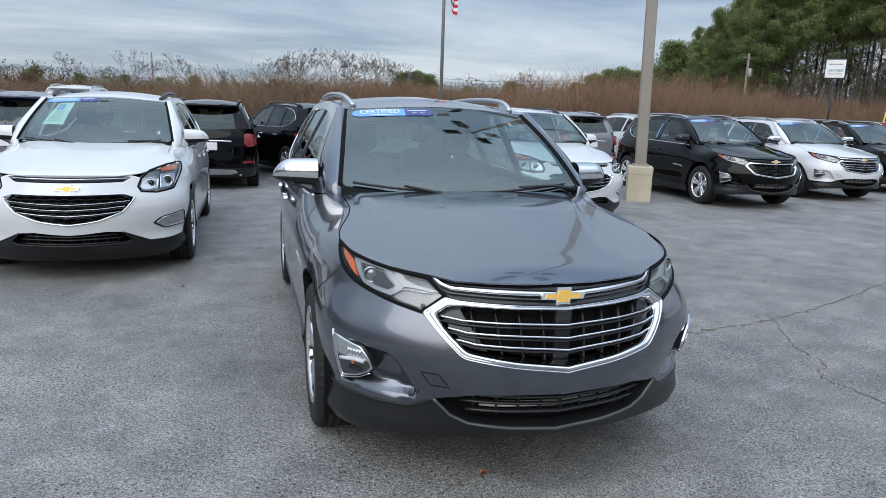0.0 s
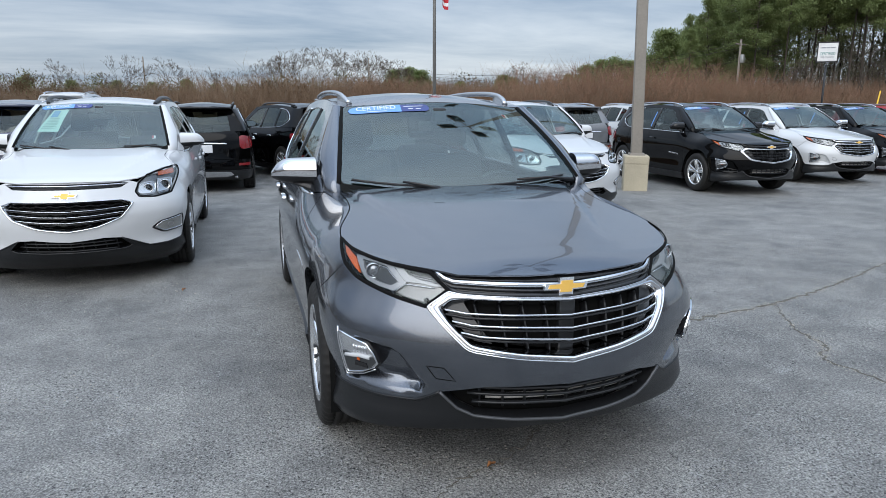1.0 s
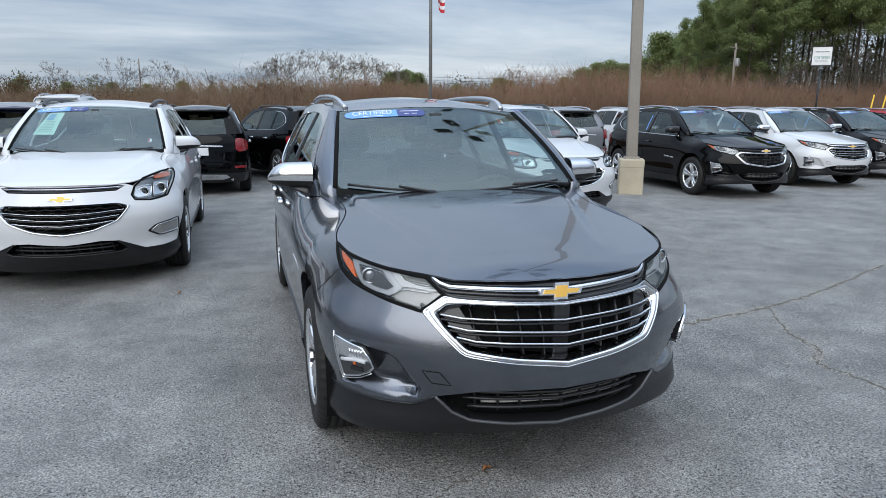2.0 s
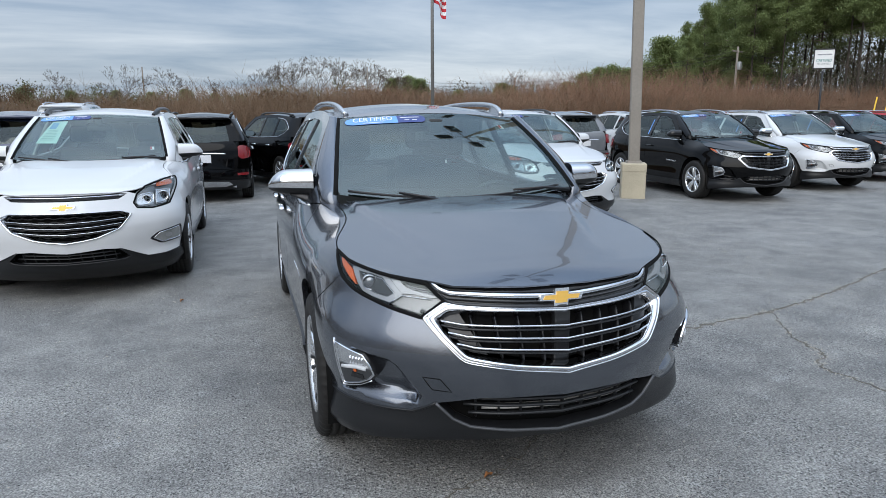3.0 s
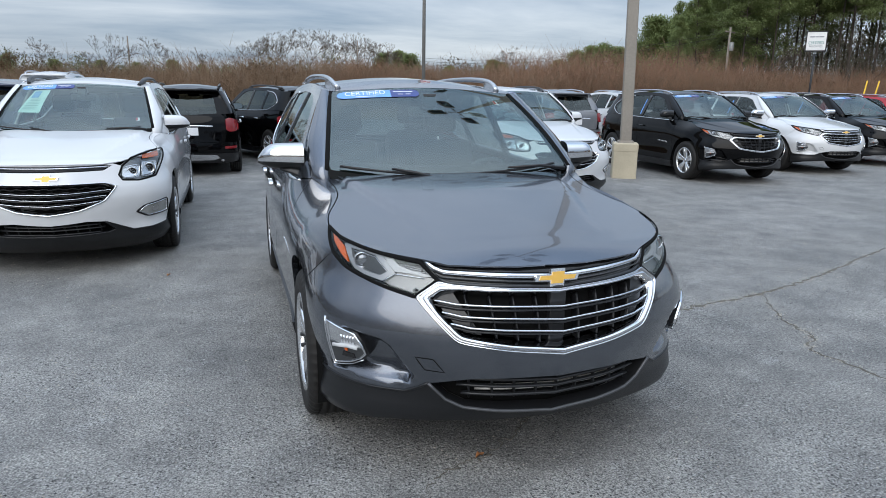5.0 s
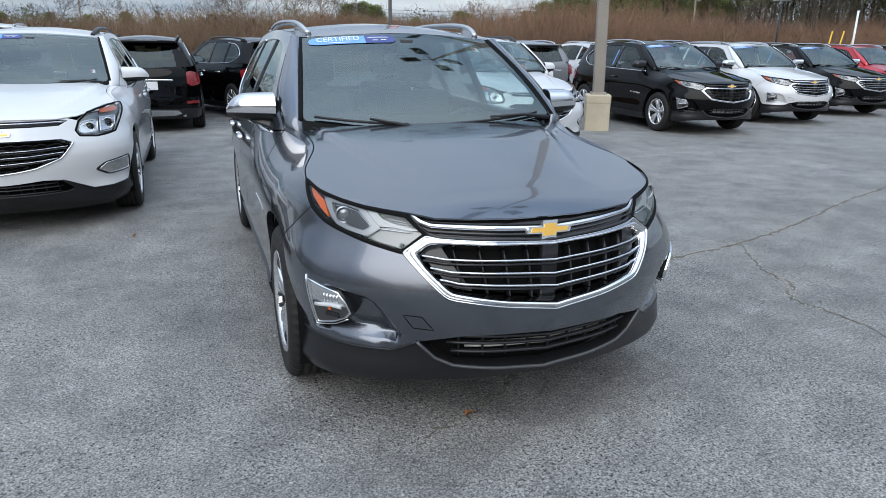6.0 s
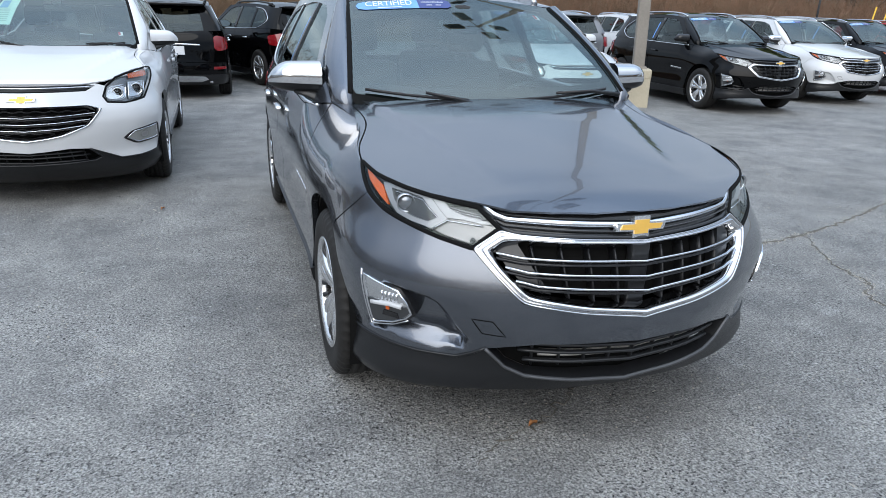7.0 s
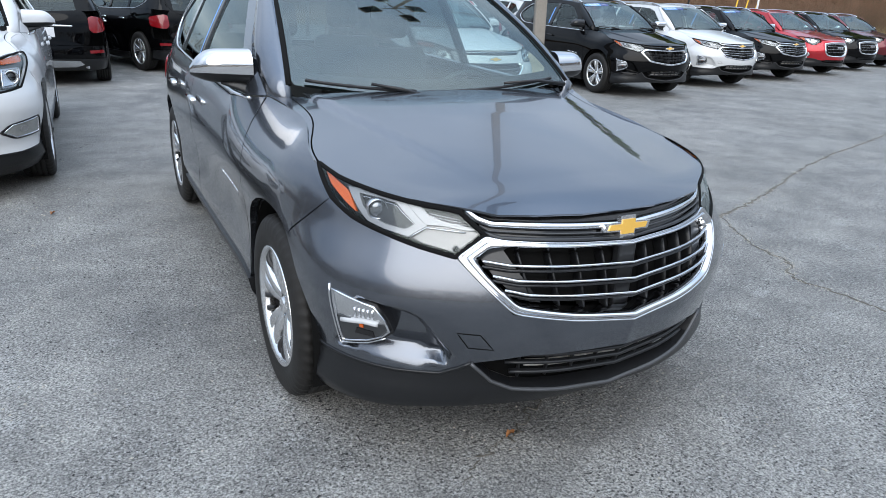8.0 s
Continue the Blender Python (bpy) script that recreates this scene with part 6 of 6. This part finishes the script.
M_CROWN = plain("grey_brown_branches", (0.105, 0.083, 0.064), 0.95, vary=0.25, scale=2)
bare = [make_bare_tree(s, 7.0, "leafless grey tree with fine branching crown") for s in (3, 8, 15)]
spots = [(2.5, 66, 1.0), (5.5, 70, 1.1), (8.5, 68, 1.05), (11.5, 72, 1.12), (14, 70, .95), (-5.5, 44, .66), (-3.2, 46, .6), (-8.8, 43, .72), (-12, 45, .62), (1.2, 45, .5), (-10.5, 47, .55),
         (31, 74, .95), (33, 76, .9), (20, 80, .8), (40, 40, .75), (44, 43, .95), (36, 45, .7), (47, 41, 1.05), (51, 43, .9), (52, 70, 1.2),
         (1.0, 69, .85), (3.9, 67, .95), (4.8, 73, 1.05), (6.9, 71, 1.1), (7.6, 66, .9), (9.8, 70, 1.08), (10.6, 66, .92), (12.7, 69, 1.0), (13.4, 74, 1.0), (15.2, 68, .8), (-.6, 66, .7), (16.4, 72, .75)]
for i, (x, y, s) in enumerate(spots):
    t = bare[i % 3] if i < 3 else copy_thing(bare[i % 3], pose(0, 0, 0))
    t.matrix_world = pose(x, y, float(ground_z(y)), 0, 0, 137 * i) @ Matrix.Scale(s, 4)


def needle_clumps(rng, centers, sizes, per):
    """Tufts of short blades round each centre."""
    n = len(centers) * per
    C = np.repeat(centers, per, 0)
    S = np.repeat(sizes, per)
    d = rng.normal(0, 1, (n, 3))
    d /= np.linalg.norm(d, axis=1)[:, None]
    P = C + d * (S * rng.random(n) ** .5)[:, None] * np.array([1, 1, .72])
    o = rng.normal(0, 1, (n, 3)) + np.array([0, 0, .3])
    o /= np.linalg.norm(o, axis=1)[:, None]
    u, w = frame_of(o)
    L, W = (S * .26)[:, None], (S * .065)[:, None]
    V = np.stack([P - u * W, P + u * W, P + o * L + w * W * .4], 1).reshape(-1, 3)
    return V, np.arange(n * 3).reshape(-1, 3)


M_PINEBARK = plain("dark_pine_bark", (0.055, 0.045, 0.036), 0.95, bump=0.5, scale=25, vary=0.3)


def make_pine(seed, height, bare_part, spread, label):
    rng = np.random.default_rng(seed)
    t = thing("pine_tree", label, "tree", "pine trees")
    bend = rng.normal(0, .02, 2) * height
    pts = [(bend[0] * k * k, bend[1] * k * k, height * k) for k in np.linspace(0, .97, 8)]
    v, f = tube(pts, list(np.linspace(height * .0078, height * .0022, 8)), 7)
    mesh_object("trunk", v, f, M_PINEBARK, t, "tall straight brown trunk")
    nb = int(44 + 26 * (1 - bare_part))
    C, S, A, B = [], [], [], []
    for k in range(nb):
        u = bare_part + (1 - bare_part) * (k + rng.random()) / nb
        r = spread * (1 - ((u - bare_part) / (1.02 - bare_part)) ** 1.6) * rng.uniform(.55, 1.05) + .25
        a = rng.uniform(0, 2 * math.pi)
        z = height * u
        base = np.array([bend[0] * u * u, bend[1] * u * u, z])
        tip = base + np.array([math.cos(a) * r, math.sin(a) * r, rng.uniform(-.05, .35) * r])
        A.append(base); B.append(tip)
        for q in (.55, .8, 1.0):
            C.append(base + (tip - base) * q + rng.normal(0, .16, 3)); S.append(rng.uniform(.45, .85) * (.7 + .05 * height / 2))
    V, F = sticks(np.array(A), np.array(B), np.full(nb, .05), np.full(nb, .015))
    quick_mesh("limb", V, F, M_BARK, t, kind="stuff")
    V, F = needle_clumps(rng, np.array(C), np.array(S), 150)
    quick_mesh("crown", V, F, M_NEEDLE, t, "dark green needle clumps", kind="stuff")
    return t


tall = [make_pine(s, 19, bp, sp, "tall dark green pine with bare lower trunk") for s, bp, sp in ((21, .42, 3.2), (22, .22, 3.6), (23, .54, 2.8))]
low = [make_pine(s, 6.2, .12, 2.0, "low rounded dark green pine") for s in (31, 32)]
k = 0
PR = random.Random(5)
tall_spots = []
for az in np.arange(35.3, 62, .36):
    d = PR.uniform(74, 112)
    grow = np.interp(az, [35, 37, 39.5, 42, 62], [.46, .66, .86, 1.05, 1.2]) * (d / 92) * PR.uniform(.88, 1.06)
    tall_spots.append((az + PR.uniform(-.3, .3), d, grow))
for az, d, s in tall_spots:
    src = tall[2 if k % 4 else 0] if az > 42 else tall[k % 2]
    first = k < 3
    t = tall[k] if first else copy_thing(src, pose(0, 0, 0))
    x, y = -1.2 + d * math.sin(radians(az)), -2.3 + d * math.cos(radians(az))
    t.matrix_world = pose(x, y, .8, 0, 0, PR.uniform(0, 360)) @ Matrix.Scale(s, 4)
    k += 1
low_spots = [(12.6, 75, .72), (13.9, 78, .78), (14.7, 76, .72), (18.0, 80, .55), (21.6, 82, .68), (22.3, 84, .66), (27, 90, .75), (28.4, 92, .95), (29.5, 90, 1.02), (30.6, 88, 1.05), (31.8, 90, 1.0), (33.2, 90, 1.1), (34.3, 86, 1.5), (-9, 88, .55), (-6.5, 92, .55), (-4, 90, .6), (-12, 90, .55), (0, 92, .5), (-15, 92, .6), (3.5, 95, .5), (-1.8, 94, .55)]
for i, (az, d, s) in enumerate(low_spots):
    t = low[i] if i < 2 else copy_thing(low[i % 2], pose(0, 0, 0))
    x, y = -1.2 + d * math.sin(radians(az)), -2.3 + d * math.cos(radians(az))
    t.matrix_world = pose(x, y, .8, 0, 0, 77 * i) @ Matrix.Diagonal((s * 1.2, s * 1.2, s, 1))
# undergrowth: a brown tangle through the brush, dull evergreens behind it, shrubs in the shade of the pines
def undergrowth(label, n, place, size, per, mat):
    C = place(n)
    C[:, 2] += ground_z(C[:, 1])
    V, F = needle_clumps(RNG, C, RNG.uniform(*size, n), per)
    return quick_mesh("undergrowth", V, F, mat, None, label, "stuff", "undergrowth")


def belt_at(x0, x1, y0, y1, top):
    return lambda n: (lambda x: np.c_[x, RNG.uniform(y0, y1, n), RNG.random(n) * top * (1 + .22 * np.sin(x * .33) + .16 * np.sin(x * .9 + 1))])(RNG.uniform(x0, x1, n))


def wood_at(a0, a1, d0, d1, top):
    def place(n):
        a, d = np.radians(RNG.uniform(a0, a1, n)), RNG.uniform(d0, d1, n)
        return np.c_[-1.2 + d * np.sin(a), -2.3 + d * np.cos(a), RNG.random(n) * top]
    return place


M_TANGLE, M_SHRUB = foliage("brown_tangle", (0.115, 0.072, 0.042)), foliage("dull_undergrowth", (0.16, 0.16, 0.095))
undergrowth("brown tangle of dead stems in the brush", 2600, belt_at(-42, 78, 40, 50, 2.2), (.3, .7), 80, M_TANGLE)
undergrowth("dull olive evergreen undergrowth behind the brush", 420, belt_at(-42, 60, 50, 58, 2.6), (.5, 1.1), 90, M_SHRUB)
undergrowth("shaded shrubs beneath the tall pines", 1500, wood_at(37, 63, 86, 118, 9.5), (.8, 1.9), 60, M_SHRUB)
# Added out of view: darkens what the car flanks reflect near the horizon.
undergrowth("unseen woods added to darken reflections", 2600, wood_at(84, 318, 44, 60, 8.5), (1.2, 2.6), 44, M_TANGLE)
# far wooded horizon all round
C = np.c_[RNG.uniform(-260, 320, 2600), RNG.uniform(118, 150, 2600), RNG.random(2600) ** .8 * 4.6 + .8]
C[:, 2] *= 1 + .25 * np.sin(C[:, 0] * .05) + .15 * np.sin(C[:, 0] * .17)
V, F = needle_clumps(RNG, C, RNG.uniform(1.2, 2.4, len(C)), 40)
M_FARWOOD = foliage("far_mixed_woods", (0.135, 0.115, 0.075))
quick_mesh("far_woods", V, F, M_FARWOOD, None, "distant brown and green woods", "stuff", "woods")


# ---------------------------------------------------------------- cars
def repaint(car, pairs, label):
    pairs = dict(pairs)
    for o in car.children_recursive:
        for slot in o.material_slots:
            if slot.material in pairs:
                to = pairs[slot.material]
                slot.link = "OBJECT"
                slot.material = to
    return tagged(car, label)


GROUP = "parked crossovers"
main_car = make_suv("suv", "steel grey metallic crossover with chrome grille and mirrors", M_GREY, EQ18, (0, 0, 0), 0, GROUP, text=True)
row = [((7.81, 7.46, 0), M_BLACK, "glossy black crossover parked behind the lamp post"),
       ((10.82, 8.38, 0), M_WHITE, "white crossover with chrome grille in the long row"),
       ((13.85, 9.30, 0), M_BLACK, "black crossover between white and red cars")]
for loc, mat, lab in row:
    c = repaint(copy_thing(main_car, pose(*loc, 0, 0, -3)), {M_GREY: mat}, lab)
    if mat == M_BLACK and loc[0] < 9:
        for o in c.children:
            if o.name.startswith(("grille_slat", "upper_bar", "mirror", "door_handle")):
                o.material_slots[0].link = "OBJECT"
                o.material_slots[0].material = M_GLOSSBLACK
bold_car = make_suv("suv", "red crossover with broad chrome framed grille", M_RED, BOLD, (16.9, 10.2, 0), -3, GROUP, fine=False, strip=False)
repaint(copy_thing(bold_car, pose(19.9, 11.1, 0, 0, 0, -3)), {M_RED: M_BLACK}, "black crossover with broad chrome framed grille")
repaint(copy_thing(bold_car, pose(22.9, 12.0, 0, 0, 0, -3)), {M_RED: M_DARKRED}, "dark red crossover at the row's end")
white_car = make_suv("suv", "white crossover with price sheet in its windscreen", M_WHITE, EQ16, (-2.64, 3.9, 0), 0, GROUP, mirror_mat=M_WHITE, rail_mat=M_PLASTIC)
second_white = copy_thing(white_car, pose(3.28, 6.05, 0))
tagged(second_white, "white crossover parked beside the grey one")
sheet = windscreen_paper(white_car, [(-.80, .34), (-.50, .34), (-.47, .86), (-.72, .86)], M_PAPER, "pale green price sheet")
patch("print_bar", [(-.71, .66), (-.60, .66), (-.59, .82), (-.695, .82)], windscreen, .06, M_BLUEPRINT, sheet, thick=0, lift=-.009)
for k in range(7):
    patch("print_bar", [(-.76 + .01 * k, .40 + .036 * k), (-.55, .40 + .036 * k), (-.55, .412 + .036 * k), (-.76 + .01 * k, .412 + .036 * k)], windscreen, .06, M_GREYINK2, sheet, thick=0, lift=-.009)
for car, a0, b0 in ((white_car, .80, .18), (main_car, .70, .80)):
    tag = patch("window_tag", [(a0, b0), (a0 + .055, b0), (a0 + .055, b0 + .06), (a0, b0 + .06)], windscreen, .05, M_PLATE, car, "small red and white sticker", thick=0, lift=-.010)
    patch("tag_print", [(a0, b0 + .004), (a0 + .026, b0 + .004), (a0 + .026, b0 + .056), (a0, b0 + .056)], windscreen, .05, M_FLAGRED, tag, thick=0, lift=-.007)
tails = [((-1.87, 14.5, 0), 180, (.95, .93, .98), M_BLACK, "black crossover seen from its tail"),
         ((-.97, 16.0, 0), 203, (.95, .93, .98), M_BLACK, "black crossover parked askew with red tail lamp"),
         ((-5.05, 14.6, 0), 180, (1, .95, 1.0), M_NAVY, "dark navy crossover behind the white one"),
         ((-6.6, 26, 0), 180, (1.08, 1.05, 1.20), M_WHITE, "tall white utility vehicle in back"),
         ((-8.2, 15.0, 0), 180, (1, 1, .95), M_WHITE, "white crossover beside the navy one"),
         ((1.5, 27.5, 0), 0, (.98, 1, .90), M_SILVER, "silver grey car in the back row"),
         ((7.60, 18.2, 0), 180, (1, 1, 1.0), M_SILVER, "grey metallic crossover parked back to back"),
         ((10.6, 19.2, 0), 180, (1, 1, 1.0), M_WHITE, "white crossover parked back to back"),
         ((13.6, 20.0, 0), 180, (1, 1, 1.02), M_RED, "red crossover parked back to back"),
         ((16.6, 21.0, 0), 180, (1, 1, 1.0), M_BLACK, "black crossover parked back to back"),
         ((19.6, 22.0, 0), 180, (1, 1, 1.02), M_WHITE, "white crossover parked back to back"),
         ((22.6, 23.0, 0), 180, (1, 1, 1.0), M_SILVER, "grey crossover parked back to back"),
         ((25.6, 24.0, 0), 180, (1, 1, 1.0), M_DARKRED, "dark red crossover parked back to back")]
for loc, turn, sc, mat, lab in tails:
    c = repaint(copy_thing(bold_car, pose(*loc, 0, 0, turn)), {M_RED: mat}, lab)
    c.matrix_world = pose(*loc, 0, 0, turn) @ Matrix.Diagonal((*sc, 1))
    for o in c.children if mat == M_BLACK else ():
        if o.name.startswith(("roof_rail", "rail_foot")):
            o.material_slots[0].link = "OBJECT"
            o.material_slots[0].material = M_PLASTIC


# ---------------------------------------------------------------- cracks, leaves and grit
def crack(name, pts, width, seed, label):
    rng = random.Random(seed)
    C = spline(pts, 10)
    C = [np.array(c) + np.array([rng.gauss(0, .010), rng.gauss(0, .010)]) for c in C]
    C = sample(C, .05, False)
    V, F = [], []
    for i, c in enumerate(C):
        a, b = C[max(0, i - 1)], C[min(len(C) - 1, i + 1)]
        t = (b - a) / (np.linalg.norm(b - a) + 1e-9)
        n = np.array([-t[1], t[0]])
        w = width * rng.choice((.12, .3, .6, .9, 1.3))
        j = np.array([rng.gauss(0, .006), rng.gauss(0, .006)])
        for u, z in ((-1, .001), (-.35, .005), (.35, .0055), (1, .001)):
            p = c + j + n * u * w
            V.append((p[0], p[1], z))
    for i in range(len(C) - 1):
        for q in range(3):
            F.append((i * 4 + q, i * 4 + q + 1, i * 4 + q + 5, i * 4 + q + 4))
    return mesh_object(name, V, F, M_TAR, None, label, kind="structure", category="crack")


crack("crack", [(8.41, 3.78), (5.75, 2.98), (4.13, 2.33), (3.38, 2.03), (2.86, 1.87), (2.42, 1.78), (1.94, 1.69), (1.4, 1.6)], .017, 1, "gritty crack across the asphalt")
crack("crack", [(2.86, 1.87), (2.56, 1.34), (2.47, .99), (2.26, .76), (2.31, .38), (2.2, -.2)], .010, 2, "thin gritty branch crack in asphalt")
crack("crack", [(.16, .50), (.06, .37), (-.11, .23), (-.21, .18), (-.35, .13), (-.5, .02)], .0026, 3, "hairline dark crack under the bumper")


def make_leaf(x, y, size, turn):
    lf = thing("leaf", "curled dry orange brown leaf on asphalt", "leaf", "fallen leaves")
    V = [(0, 0, .006)] + [(size * (.9 + .3 * math.cos(2 * a)) * math.cos(a), size * .6 * math.sin(a), .004 + .012 * abs(math.sin(a)) + .006 * math.cos(3 * a)) for a in np.linspace(0, 2 * math.pi, 13)[:-1]]
    V += [(v[0], v[1], v[2] - .0015) for v in V]
    F = [(0, 1 + k, 1 + (k + 1) % 12) for k in range(12)] + [(13, 14 + (k + 1) % 12, 14 + k) for k in range(12)]
    mesh_object("blade", V, F, M_LEAF, lf)
    lf.matrix_world = pose(x, y, .003, 0, 0, turn)


for x, y, s, t in ((-.215, .181, .020, 20), (-1.0, -.35, .014, 10), (-1.75, 3.6, .02, 60)):
    make_leaf(x, y, s, t)
n = 8000
P = np.c_[RNG.uniform(-4.5, 5, n), -1.5 + 7.5 * RNG.random(n) ** 1.5]
P = P[(np.sin(P[:, 0] * 2.1 + 1.7 * np.sin(P[:, 1] * 1.3)) + np.sin(P[:, 1] * 2.7 + P[:, 0]) + RNG.normal(0, .9, n)) > -.3]
line = np.array(spline([(8.41, 3.78), (5.75, 2.98), (4.13, 2.33), (3.38, 2.03), (2.86, 1.87), (2.42, 1.78), (1.94, 1.69)], 60))
P = np.r_[P, line[RNG.integers(0, len(line), 600)] + RNG.normal(0, .028, (600, 2))]
line = np.array(spline([(2.86, 1.87), (2.56, 1.34), (2.47, .99), (2.26, .76), (2.31, .38)], 60))
P = np.r_[P, line[RNG.integers(0, len(line), 260)] + RNG.normal(0, .025, (260, 2))]
n = len(P)
r = RNG.uniform(.002, .0065, n) * (1 + .10 * np.maximum(P[:, 1], 0))
oc = np.array([(1, 0, 0), (0, 1, 0), (-1, 0, 0), (0, -1, 0), (0, 0, .8), (0, 0, -.3)])
V = (oc[None] * (r[:, None, None] * RNG.uniform(.6, 1.3, (n, 6, 1))) + np.c_[P, r * .3][:, None]).reshape(-1, 3)
T = np.array([(0, 1, 4), (1, 2, 4), (2, 3, 4), (3, 0, 4), (1, 0, 5), (2, 1, 5), (3, 2, 5), (0, 3, 5)])
F = (np.arange(n)[:, None, None] * 6 + T[None]).reshape(-1, 3)
M_GRIT = plain("pale_grit", (0.40, 0.37, 0.32), 0.9, vary=0.4, scale=40)
quick_mesh("grit", V, F, M_GRIT, None, "pale loose grit scattered on asphalt", "stuff", "grit")
# Dark chips are added to stand in for small pits in the asphalt.
n = 3800
P = np.c_[RNG.uniform(-4.5, 5, n), -1.5 + 7.5 * RNG.random(n) ** 1.5]
r = RNG.uniform(.002, .006, n) * (1 + .10 * np.maximum(P[:, 1], 0))
V = (oc[None] * (r[:, None, None] * RNG.uniform(.6, 1.5, (n, 6, 1))) * np.array([1, 1, .45]) + np.c_[P, r * .1][:, None]).reshape(-1, 3)
F = (np.arange(n)[:, None, None] * 6 + T[None]).reshape(-1, 3)
quick_mesh("dark_grit", V, F, plain("dark_pit_grit", (0.03, 0.03, 0.031), 0.9, vary=0.3, scale=40), None, "dark loose chips standing in for asphalt pits", "stuff", "grit")
